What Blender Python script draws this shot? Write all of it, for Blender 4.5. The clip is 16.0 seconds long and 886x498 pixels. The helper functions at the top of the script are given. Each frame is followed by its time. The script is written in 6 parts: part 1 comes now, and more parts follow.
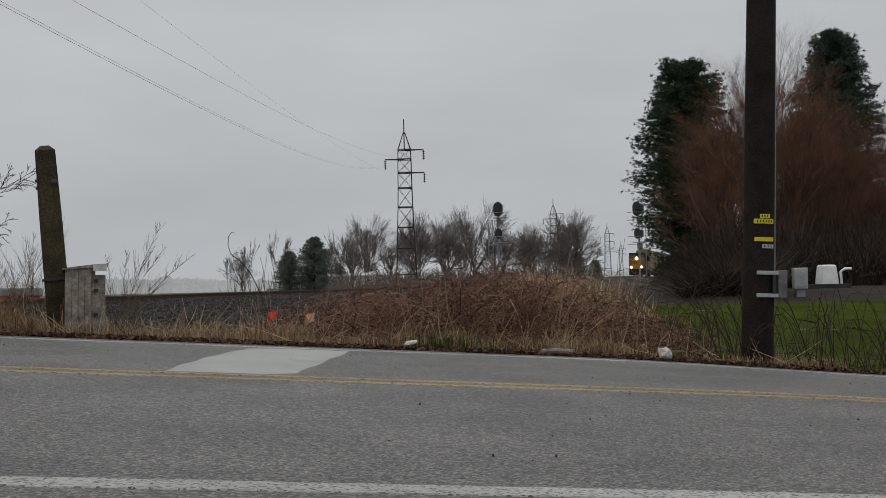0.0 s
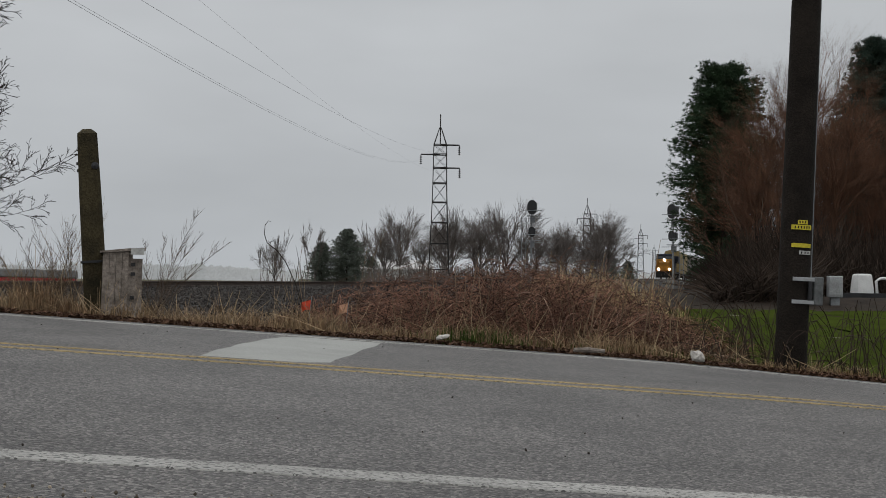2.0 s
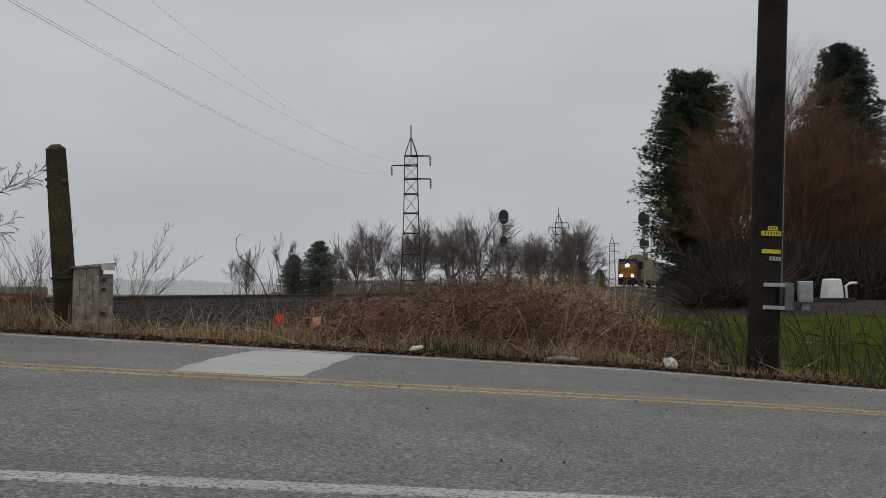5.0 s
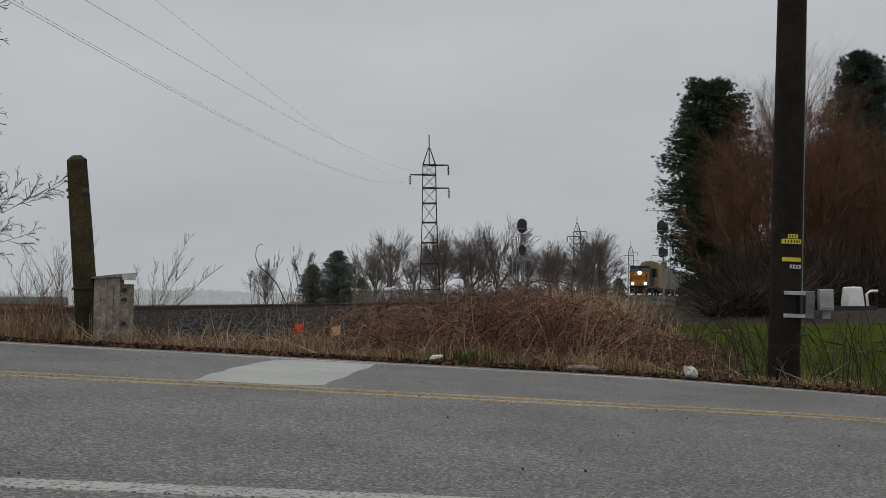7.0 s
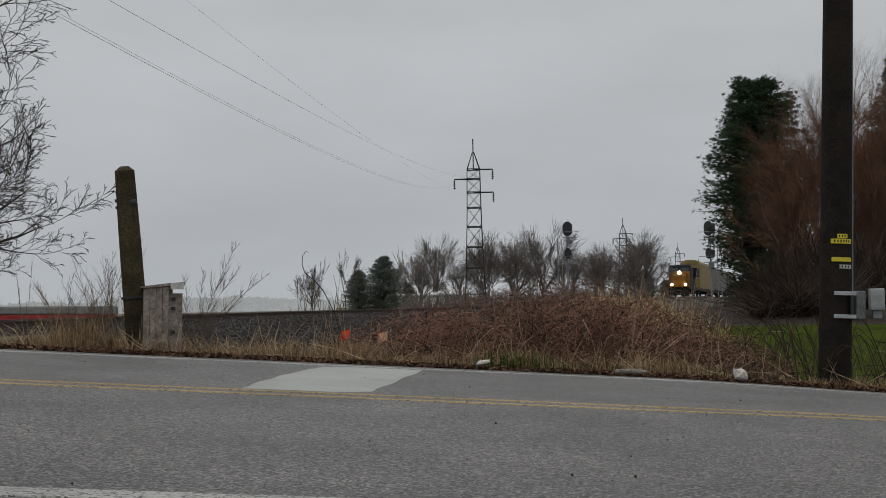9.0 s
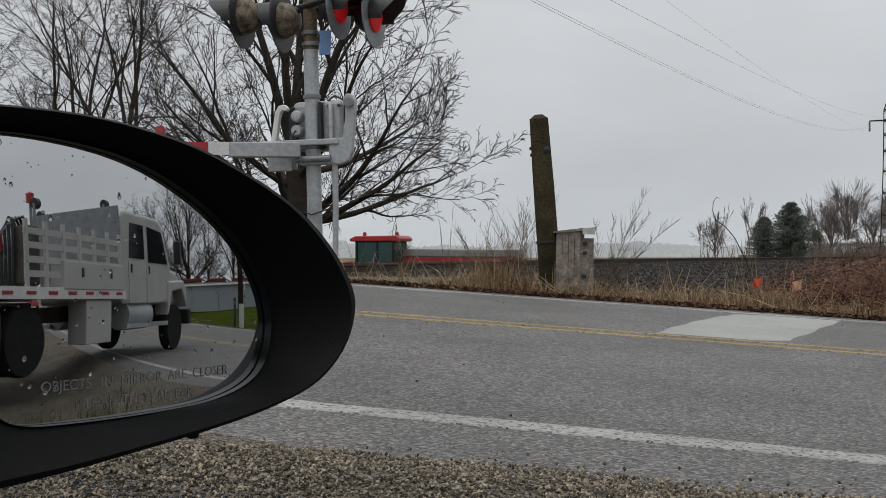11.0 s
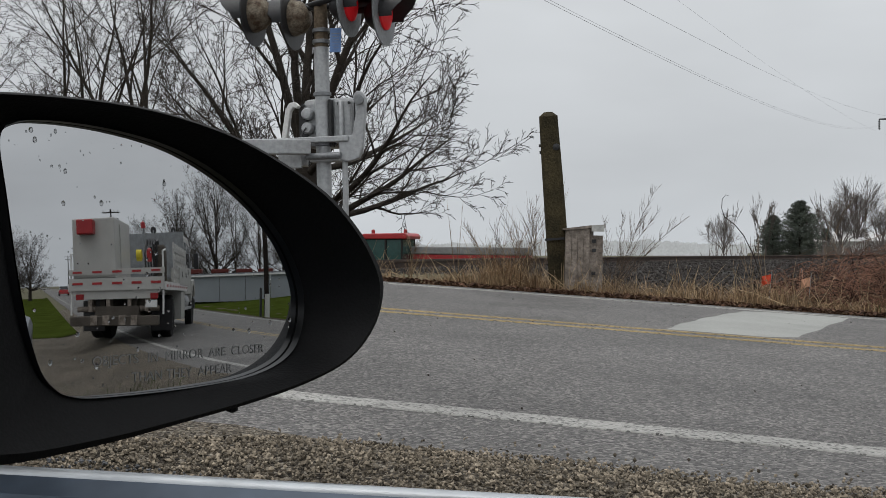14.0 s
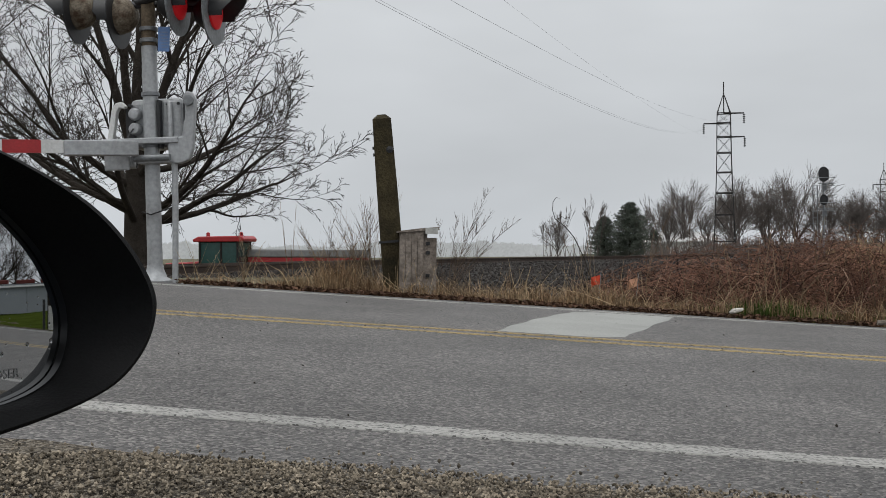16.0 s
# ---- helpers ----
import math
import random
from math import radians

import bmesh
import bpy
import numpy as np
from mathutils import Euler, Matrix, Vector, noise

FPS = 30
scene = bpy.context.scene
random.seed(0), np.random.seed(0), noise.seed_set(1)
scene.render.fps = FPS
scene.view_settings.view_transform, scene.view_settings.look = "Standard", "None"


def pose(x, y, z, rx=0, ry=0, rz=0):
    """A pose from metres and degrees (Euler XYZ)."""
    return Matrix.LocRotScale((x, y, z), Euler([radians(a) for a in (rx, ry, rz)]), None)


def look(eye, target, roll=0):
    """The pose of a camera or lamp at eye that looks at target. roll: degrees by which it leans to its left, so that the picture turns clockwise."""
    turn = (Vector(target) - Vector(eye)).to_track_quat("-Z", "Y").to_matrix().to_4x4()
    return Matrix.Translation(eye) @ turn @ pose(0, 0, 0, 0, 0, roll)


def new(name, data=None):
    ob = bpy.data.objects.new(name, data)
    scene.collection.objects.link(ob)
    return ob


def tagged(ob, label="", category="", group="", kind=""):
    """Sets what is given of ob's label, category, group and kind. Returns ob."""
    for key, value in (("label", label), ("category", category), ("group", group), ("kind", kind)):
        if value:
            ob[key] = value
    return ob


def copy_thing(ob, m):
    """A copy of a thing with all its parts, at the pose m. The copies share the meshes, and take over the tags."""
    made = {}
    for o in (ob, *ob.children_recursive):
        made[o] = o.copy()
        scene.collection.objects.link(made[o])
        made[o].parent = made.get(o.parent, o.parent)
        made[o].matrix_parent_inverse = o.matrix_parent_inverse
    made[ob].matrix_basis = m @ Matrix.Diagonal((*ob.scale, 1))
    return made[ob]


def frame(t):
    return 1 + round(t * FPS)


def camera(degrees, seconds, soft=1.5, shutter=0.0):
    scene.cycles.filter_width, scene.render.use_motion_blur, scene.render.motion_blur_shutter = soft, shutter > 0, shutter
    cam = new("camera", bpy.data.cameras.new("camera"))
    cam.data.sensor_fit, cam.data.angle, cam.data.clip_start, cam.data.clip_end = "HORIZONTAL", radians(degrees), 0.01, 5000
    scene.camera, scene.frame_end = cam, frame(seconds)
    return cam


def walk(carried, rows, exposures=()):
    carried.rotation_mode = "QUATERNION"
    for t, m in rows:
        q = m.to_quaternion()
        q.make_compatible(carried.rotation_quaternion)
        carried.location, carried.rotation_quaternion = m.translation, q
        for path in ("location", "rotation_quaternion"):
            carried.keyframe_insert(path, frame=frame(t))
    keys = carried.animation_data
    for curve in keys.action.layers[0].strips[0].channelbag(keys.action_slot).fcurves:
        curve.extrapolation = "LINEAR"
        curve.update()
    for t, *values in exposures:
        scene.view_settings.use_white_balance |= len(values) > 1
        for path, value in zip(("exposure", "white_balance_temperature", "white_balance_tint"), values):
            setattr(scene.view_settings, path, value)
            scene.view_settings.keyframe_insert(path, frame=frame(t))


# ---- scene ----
import itertools

# ---- camera ----
cam = camera(39.21, 16.0, soft=0.65)
ROWS = [
    (0.0, 0.0206, 0.0286, 0.5289, 91.618, 1.225, -8.440),
    (0.5, 0.0106, 0.0224, 0.5275, 91.687, 0.725, -8.559),
    (1.0, 0.0074, 0.0186, 0.5201, 91.326, 0.042, -8.855),
    (1.5, -0.0024, 0.0162, 0.5228, 91.586, -0.442, -7.256),
    (2.0, -0.0048, 0.0141, 0.5203, 91.431, -0.733, -6.999),
    (2.5, -0.0072, 0.0133, 0.5147, 91.350, -0.599, -7.039),
    (3.0, -0.0188, 0.0006, 0.5142, 91.615, -0.446, -6.735),
    (3.5, -0.0086, 0.0099, 0.5193, 91.762, -0.147, -7.329),
    (4.0, -0.0094, 0.0111, 0.5203, 91.912, -0.070, -7.555),
    (4.5, -0.0042, 0.0130, 0.5219, 91.811, 0.106, -8.018),
    (4.7, -0.0063, 0.0160, 0.5222, 91.853, 0.105, -8.258),
    (6.8, -0.0056, 0.0077, 0.5221, 92.280, 0.213, -7.884),
    (7.0, -0.0146, 0.0069, 0.5210, 92.353, 0.259, -7.407),
    (7.5, -0.0117, 0.0085, 0.5215, 92.419, 0.519, -6.192),
    (8.0, -0.0164, 0.0057, 0.5220, 92.504, 0.738, -5.883),
    (8.5, -0.0118, 0.0044, 0.5273, 92.716, 0.925, -5.819),
    (9.0, -0.0161, 0.0088, 0.5281, 92.579, 1.000, -5.287),
    (9.4, -0.0211, 0.0068, 0.5269, 92.199, 1.000, -3.270),
    (9.5, -0.0198, 0.0076, 0.5266, 91.901, 0.816, -2.126),
    (9.6, -0.0174, 0.0028, 0.5224, 91.621, 0.874, -0.245),
    (9.8, -0.0505, 0.0001, 0.5370, 90.921, 0.732, 3.748),
    (10.0, -0.0626, -0.0106, 0.5345, 90.481, 0.729, 6.900),
    (10.2, -0.0870, -0.0337, 0.5359, 89.905, 0.878, 9.936),
    (10.5, -0.0894, -0.0469, 0.5343, 90.001, 0.592, 12.159),
    (11.0, -0.0899, -0.0572, 0.5270, 90.267, 0.148, 13.013),
    (12.3, -0.0894, -0.0750, 0.5207, 90.417, -0.204, 13.074),
    (12.5, -0.0897, -0.0928, 0.5209, 90.390, -0.151, 13.027),
    (13.0, -0.0898, -0.0951, 0.5198, 90.272, -0.135, 12.981),
    (13.5, -0.0914, -0.0986, 0.5188, 90.119, -0.108, 13.201),
    (14.0, -0.0909, -0.1009, 0.5186, 90.168, 0.041, 13.396),
    (14.5, -0.0927, -0.1046, 0.5199, 90.261, -0.168, 13.492),
    (15.0, -0.0906, -0.1061, 0.5217, 90.313, -0.202, 13.285),
    (15.2, -0.0910, -0.1121, 0.5209, 90.353, -0.195, 13.051),
    (15.5, -0.0901, -0.1212, 0.5212, 90.447, -0.128, 11.816),
    (15.8, -0.0872, -0.0896, 0.5218, 90.346, 0.041, 9.563),
    (16.0, -0.0636, -0.0505, 0.5255, 90.232, 0.416, 5.954),
]
EXPOSURES = [(0.0, -0.03), (4.7, -0.03), (7.0, -0.07), (9.3, -0.10), (9.8, -0.11), (10.2, 0.07), (12.3, 0.27), (15.2, 0.29), (16.0, 0.27)]
walk(cam, [(t, pose(x, y, z, rx, ry, rz)) for t, x, y, z, rx, ry, rz in ROWS], EXPOSURES)

# ---- world and sun: an overcast winter day ----
world = bpy.data.worlds.new("overcast_sky")
scene.world = world
world.use_nodes = True
wn, wl = world.node_tree.nodes, world.node_tree.links
wn.clear()
w_out, w_bg = wn.new("ShaderNodeOutputWorld"), wn.new("ShaderNodeBackground")
w_co, w_sep = wn.new("ShaderNodeTexCoord"), wn.new("ShaderNodeSeparateXYZ")
w_ramp, w_noise, w_map = wn.new("ShaderNodeValToRGB"), wn.new("ShaderNodeTexNoise"), wn.new("ShaderNodeMapping")
w_mix, w_cloud = wn.new("ShaderNodeMixRGB"), wn.new("ShaderNodeValToRGB")
wl.new(w_co.outputs["Generated"], w_sep.inputs[0])
wl.new(w_sep.outputs["Z"], w_ramp.inputs[0])
el = w_ramp.color_ramp.elements
el[0].position, el[0].color = 0.0, (0.465, 0.49, 0.515, 1)
el[1].position, el[1].color = 1.0, (1.27, 1.30, 1.33, 1)
e = el.new(0.06)
e.color = (0.472, 0.495, 0.518, 1)
e = el.new(0.3)
e.color = (0.535, 0.555, 0.575, 1)
wl.new(w_co.outputs["Generated"], w_map.inputs[0])
w_map.inputs["Scale"].default_value = (1.6, 1.6, 5.0)
wl.new(w_map.outputs[0], w_noise.inputs["Vector"])
w_noise.inputs["Scale"].default_value, w_noise.inputs["Detail"].default_value = 1.7, 4.0
wl.new(w_noise.outputs[0], w_cloud.inputs[0])
w_cloud.color_ramp.elements[0].position, w_cloud.color_ramp.elements[0].color = 0.3, (0.90, 0.90, 0.90, 1)
w_cloud.color_ramp.elements[1].position, w_cloud.color_ramp.elements[1].color = 0.75, (1.1, 1.1, 1.1, 1)
w_mix.blend_type = "MULTIPLY"
w_mix.inputs[0].default_value = 1.0
wl.new(w_ramp.outputs[0], w_mix.inputs[1])
wl.new(w_cloud.outputs[0], w_mix.inputs[2])
wl.new(w_mix.outputs[0], w_bg.inputs["Color"])
w_bg.inputs["Strength"].default_value = 1.0
wl.new(w_bg.outputs[0], w_out.inputs[0])

sun = new("sun", bpy.data.lights.new("sun", "SUN"))
sun.data.energy, sun.data.angle, sun.data.color = 0.5, radians(25), (1.0, 0.97, 0.92)
sun.matrix_world = look((0, 0, 60), (14, 22, 0))


# ---- materials ----
def node_mat(name):
    m = bpy.data.materials.new(name)
    m.use_nodes = True
    return m, m.node_tree.nodes, m.node_tree.links, m.node_tree.nodes["Principled BSDF"]


def mat(name, base, rough=0.7, metal=0.0, scale=6.0, var=0.25, bump=0.0, fine=60.0, dark=None, patch=0.45, per_piece=0.0):
    """Base colour with variation at two scales, and a fine relief."""
    m, n, l, b = node_mat(name)
    b.inputs["Roughness"].default_value, b.inputs["Metallic"].default_value = rough, metal
    b.inputs["Specular IOR Level"].default_value = 0.5 if rough < 0.6 else 0.15
    co, big, small = n.new("ShaderNodeTexCoord"), n.new("ShaderNodeTexNoise"), n.new("ShaderNodeTexNoise")
    for tex, s, d in ((big, scale, 5.0), (small, fine, 3.0)):
        l.new(co.outputs["Object"], tex.inputs["Vector"])
        tex.inputs["Scale"].default_value, tex.inputs["Detail"].default_value = s, d
    ramp = n.new("ShaderNodeValToRGB")
    dark = dark or [c * (1 - var) for c in base]
    ramp.color_ramp.elements[0].position, ramp.color_ramp.elements[0].color = patch - 0.15, (*dark, 1)
    ramp.color_ramp.elements[1].position, ramp.color_ramp.elements[1].color = patch + 0.15, (*base, 1)
    l.new(big.outputs[0], ramp.inputs[0])
    grain = n.new("ShaderNodeValToRGB")
    lo, hi = 1 - 0.7 * var, 1 + 0.7 * var
    grain.color_ramp.elements[0].position, grain.color_ramp.elements[0].color = 0.3, (lo, lo, lo, 1)
    grain.color_ramp.elements[1].position, grain.color_ramp.elements[1].color = 0.7, (hi, hi, hi, 1)
    l.new(small.outputs[0], grain.inputs[0])
    mix = n.new("ShaderNodeMixRGB")
    mix.blend_type = "MULTIPLY"
    mix.inputs[0].default_value = 1.0
    l.new(ramp.outputs[0], mix.inputs[1])
    l.new(grain.outputs[0], mix.inputs[2])
    last = mix.outputs[0]
    if per_piece:
        geo, hsv, rng = n.new("ShaderNodeNewGeometry"), n.new("ShaderNodeHueSaturation"), n.new("ShaderNodeMapRange")
        l.new(geo.outputs["Random Per Island"], rng.inputs[0])
        rng.inputs[3].default_value, rng.inputs[4].default_value = 1 - per_piece, 1 + per_piece
        l.new(rng.outputs[0], hsv.inputs["Value"])
        l.new(last, hsv.inputs["Color"])
        last = hsv.outputs[0]
    l.new(last, b.inputs["Base Color"])
    if bump:
        bp = n.new("ShaderNodeBump")
        bp.inputs["Strength"].default_value, bp.inputs["Distance"].default_value = bump, 0.01
        l.new(small.outputs[0], bp.inputs["Height"])
        l.new(bp.outputs[0], b.inputs["Normal"])
    return m


def glow(name, colour, strength):
    m, n, l, b = node_mat(name)
    b.inputs["Base Color"].default_value = (*colour, 1)
    b.inputs["Emission Color"].default_value = (*colour, 1)
    b.inputs["Emission Strength"].default_value = strength
    return m


def stone_mat(name, colours, scale, rough=0.9, bump=0.9, dist=0.012, wet=0.0):
    """Loose or bound stones: cells of several colours with relief."""
    m, n, l, b = node_mat(name)
    co, vor, mid, cr, hr = (n.new("ShaderNode" + k) for k in ("TexCoord", "TexVoronoi", "TexNoise", "ValToRGB", "ValToRGB"))
    l.new(co.outputs["Object"], vor.inputs["Vector"])
    l.new(co.outputs["Object"], mid.inputs["Vector"])
    vor.inputs["Scale"].default_value = scale
    mid.inputs["Scale"].default_value, mid.inputs["Detail"].default_value = 1.3, 6.0
    sep = n.new("ShaderNodeSeparateColor")
    l.new(vor.outputs["Color"], sep.inputs[0])
    l.new(sep.outputs[0], cr.inputs[0])
    els = cr.color_ramp.elements
    els[0].color, els[1].color = (*colours[0], 1), (*colours[-1], 1)
    for i, c in enumerate(colours[1:-1]):
        els.new((i + 1) / (len(colours) - 1)).color = (*c, 1)
    hr.color_ramp.elements[0].position, hr.color_ramp.elements[0].color = 0.35, (0.78, 0.78, 0.78, 1)
    hr.color_ramp.elements[1].position, hr.color_ramp.elements[1].color = 0.65, (1.1, 1.1, 1.1, 1)
    l.new(mid.outputs[0], hr.inputs[0])
    mix = n.new("ShaderNodeMixRGB")
    mix.blend_type = "MULTIPLY"
    mix.inputs[0].default_value = 1.0
    l.new(cr.outputs[0], mix.inputs[1])
    l.new(hr.outputs[0], mix.inputs[2])
    l.new(mix.outputs[0], b.inputs["Base Color"])
    b.inputs["Roughness"].default_value = rough
    b.inputs["Specular IOR Level"].default_value = 0.25
    bp = n.new("ShaderNodeBump")
    bp.invert = True
    bp.inputs["Strength"].default_value, bp.inputs["Distance"].default_value = bump, dist
    l.new(vor.outputs["Distance"], bp.inputs["Height"])
    l.new(bp.outputs[0], b.inputs["Normal"])
    return m


ASPHALT = stone_mat("asphalt", [(0.028, 0.0265, 0.0255), (0.074, 0.070, 0.068), (0.101, 0.095, 0.0915), (0.235, 0.222, 0.206)], 118, 0.6, 0.65, 0.005)
GRAVEL = stone_mat("limestone_gravel", [(0.04, 0.034, 0.028), (0.10, 0.083, 0.064), (0.19, 0.16, 0.12), (0.34, 0.30, 0.245)], 130, 0.9, 1.0, 0.02)
BALLAST = stone_mat("grey_ballast", [(0.007, 0.006, 0.005), (0.016, 0.014, 0.0125), (0.029, 0.0255, 0.023), (0.075, 0.067, 0.061)], 16, 0.9, 1.0, 0.05)
CONCRETE = mat("pale_patch_concrete", (0.305, 0.308, 0.292), 0.85, 0, 1.5, 0.18, 0.4, 90)
WHITE_LINE = stone_mat("worn_white_road_paint", [(0.06, 0.058, 0.056), (0.27, 0.265, 0.25), (0.33, 0.325, 0.305), (0.36, 0.35, 0.33)], 115, 0.75, 0.4, 0.003)
YELLOW_LINE = stone_mat("worn_yellow_road_paint", [(0.07, 0.065, 0.055), (0.24, 0.18, 0.085), (0.33, 0.245, 0.115), (0.36, 0.265, 0.125)], 100, 0.75, 0.4, 0.003)
SOIL = mat("wet_earth_and_litter", (0.075, 0.053, 0.036), 0.95, 0, 3, 0.4, 0.8, 40, dark=(0.03, 0.023, 0.017))
# leaf brown darkened to paint the shade below trees and undergrowth
LEAF_FLOOR = mat("leaf_floor_painted_shade", (0.030, 0.022, 0.016), 0.95, 0, 3, 0.4, 0.8, 25, dark=(0.014, 0.011, 0.008))
FIELD = mat("winter_field", (0.12, 0.11, 0.07), 0.95, 0, 0.4, 0.3, 0.5, 9, dark=(0.09, 0.085, 0.05))
LAWN = mat("mown_green_lawn", (0.042, 0.056, 0.011), 1.0, 0, 0.8, 0.35, 0.5, 30, dark=(0.027, 0.037, 0.007))
LAWN.node_tree.nodes["Principled BSDF"].inputs["Specular IOR Level"].default_value = 0.0
RAIL = mat("rusty_rail_steel", (0.065, 0.044, 0.034), 0.6, 0.5, 8, 0.35, 0.3, 50)
POST_WOOD = mat("weathered_creosote_wood", (0.052, 0.042, 0.022), 0.85, 0, 5, 0.5, 0.8, 60, dark=(0.020, 0.017, 0.010))
POLE_WOOD = mat("dark_wet_pole_wood", (0.019, 0.015, 0.012), 0.9, 0, 5, 0.5, 0.8, 60)
GREY_BOARD = mat("bare_grey_board", (0.25, 0.215, 0.185), 0.85, 0, 9, 0.45, 0.6, 45, dark=(0.10, 0.082, 0.068), patch=0.42)
ALU = mat("dull_aluminium_paint", (0.36, 0.37, 0.38), 0.45, 0.25, 2.5, 0.22, 0.03, 30, dark=(0.22, 0.22, 0.22), patch=0.38)
WHITE_METAL = mat("white_painted_metal", (0.62, 0.62, 0.61), 0.45, 0, 5, 0.15, 0.1, 50)
BLACK_METAL = mat("black_painted_metal", (0.016, 0.016, 0.018), 0.5, 0, 6, 0.3, 0.1, 40)
LAMP_BACK = mat("rust_stained_lamp_housing", (0.20, 0.17, 0.13), 0.6, 0, 14, 0.5, 0.3, 60, dark=(0.07, 0.045, 0.03), patch=0.47)
GALV = mat("galvanised_grey_steel", (0.22, 0.23, 0.24), 0.5, 0.4, 6, 0.25, 0.1, 40)
TOWER_STEEL = mat("weathered_tower_steel", (0.055, 0.052, 0.052), 0.7, 0.2, 3, 0.3)
BARK = mat("dark_wet_bark", (0.042, 0.035, 0.029), 0.9, 0, 4, 0.4, 0.6, 30)
# far bark made paler than the near one, haze included in the colour
BARK_FAR = mat("grey_brown_twigs_painted_haze", (0.155, 0.134, 0.124), 0.95, 0, 0.5, 0.25, 0, 8)
RED_TWIG = mat("reddish_brown_twigs", (0.19, 0.10, 0.063), 0.95, 0, 1.0, 0.35, 0, 12, dark=(0.068, 0.044, 0.034))
BRAMBLE = mat("red_brown_bramble_cane", (0.185, 0.100, 0.068), 0.85, 0, 3, 0.4, 0, 30, dark=(0.085, 0.042, 0.030), per_piece=1.0)
STRAW = mat("dead_straw_grass", (0.28, 0.195, 0.115), 0.85, 0, 2.5, 0.35, 0, 30, dark=(0.15, 0.088, 0.048), per_piece=0.5)
WEED = mat("dry_weed_stalk", (0.21, 0.15, 0.098), 0.85, 0, 4, 0.3, 0, 30, per_piece=0.4)
DARK_WEED = mat("brown_dead_weed", (0.13, 0.095, 0.07), 0.85, 0, 4, 0.3, 0, 30, per_piece=0.4)
GREEN_BLADE = mat("green_grass_blade", (0.040, 0.064, 0.010), 0.8, 0, 3, 0.3, 0, 30, per_piece=0.4)
LEAF_LITTER = mat("fallen_brown_leaf", (0.095, 0.052, 0.033), 0.8, 0, 4, 0.4, 0, 30, per_piece=0.5)
PINE = mat("dark_pine_needles", (0.040, 0.070, 0.035), 0.75, 0, 0.8, 0.45, 0, 14, per_piece=0.4)
SPRUCE = mat("blue_green_spruce_needles", (0.05, 0.078, 0.06), 0.75, 0, 0.8, 0.4, 0, 14, per_piece=0.4)
# wood colour paled almost to the sky, to paint in the haze
FAR_WOOD = mat("distant_woods_painted_haze", (0.74, 0.755, 0.775), 1.0, 0, 0.05, 0.12, 0, 0.6)
LOCO_YELLOW = mat("dirty_yellow_loco_paint", (0.19, 0.088, 0.014), 0.6, 0, 1.5, 0.3)
LOCO_BLUE = mat("dark_blue_loco_paint", (0.012, 0.014, 0.022), 0.75, 0, 1.5, 0.3)
LOCO_BLACK = mat("grimy_black_steel", (0.018, 0.017, 0.016), 0.7, 0, 2, 0.3)
CAR_TAN = mat("dirty_yellow_rack_panel", (0.24, 0.18, 0.085), 0.7, 0, 1, 0.25)
CAR_GREY = mat("dirty_grey_rack_panel", (0.15, 0.138, 0.125), 0.7, 0, 1, 0.25)
DARK_GLASS = mat("dark_window_glass", (0.012, 0.014, 0.016), 0.08, 0, 4, 0.1)
RED_PAINT = mat("red_machine_paint", (0.33, 0.016, 0.02), 0.4, 0, 3, 0.2)
TYRE = mat("black_tyre_rubber", (0.02, 0.02, 0.02), 0.85, 0, 8, 0.3)
MIRROR_BLACK = mat("grained_black_plastic", (0.006, 0.006, 0.0065), 0.62, 0, 20, 0.3, 0.12, 500)
GLOSS_BLACK = mat("smooth_black_trim", (0.008, 0.008, 0.009), 0.28, 0, 20, 0.3)
CAR_BLUE = mat("grey_blue_car_paint", (0.07, 0.09, 0.12), 0.3, 0.5, 30, 0.1)
CHROME = mat("satin_silver_trim", (0.42, 0.44, 0.46), 0.35, 0.7, 30, 0.08)
CABIN = mat("dark_cabin_cloth", (0.03, 0.03, 0.032), 0.9, 0, 20, 0.2)
YELLOW_TAG = mat("yellow_pole_tag", (0.62, 0.52, 0.05), 0.6, 0, 20, 0.2)
WHITE_TAG = mat("grey_white_pole_tag", (0.45, 0.45, 0.43), 0.6, 0, 20, 0.2)
BLUE_SIGN = mat("pale_blue_sign", (0.12, 0.22, 0.45), 0.5, 0, 20, 0.15)
ORANGE = mat("orange_marker_flag", (0.52, 0.065, 0.03), 0.6, 0, 20, 0.2)
PALE_PINK = mat("faded_pink_flag", (0.5, 0.27, 0.17), 0.6, 0, 20, 0.2)
STONE_WHITE = mat("pale_limestone_rock", (0.50, 0.47, 0.43), 0.85, 0, 14, 0.3, 0.5, 60)
INK = mat("black_ink", (0.012, 0.012, 0.012), 0.6)
SHED_GREY = mat("grey_sheet_metal_wall", (0.24, 0.26, 0.28), 0.6, 0, 0.4, 0.12)
TRUCK_WHITE = mat("white_truck_paint", (0.40, 0.395, 0.375), 0.4, 0, 2, 0.12)
TRUCK_GRIME = mat("grimy_truck_underbody", (0.09, 0.078, 0.066), 0.8, 0, 3, 0.4)
RED_LAMP = glow("lit_red_lens", (0.6, 0.012, 0.018), 0.1)
RED_DULL = mat("unlit_red_lens", (0.25, 0.01, 0.012), 0.2)
HEAD_LAMP = glow("lit_headlamp", (1.0, 0.86, 0.62), 14.0)


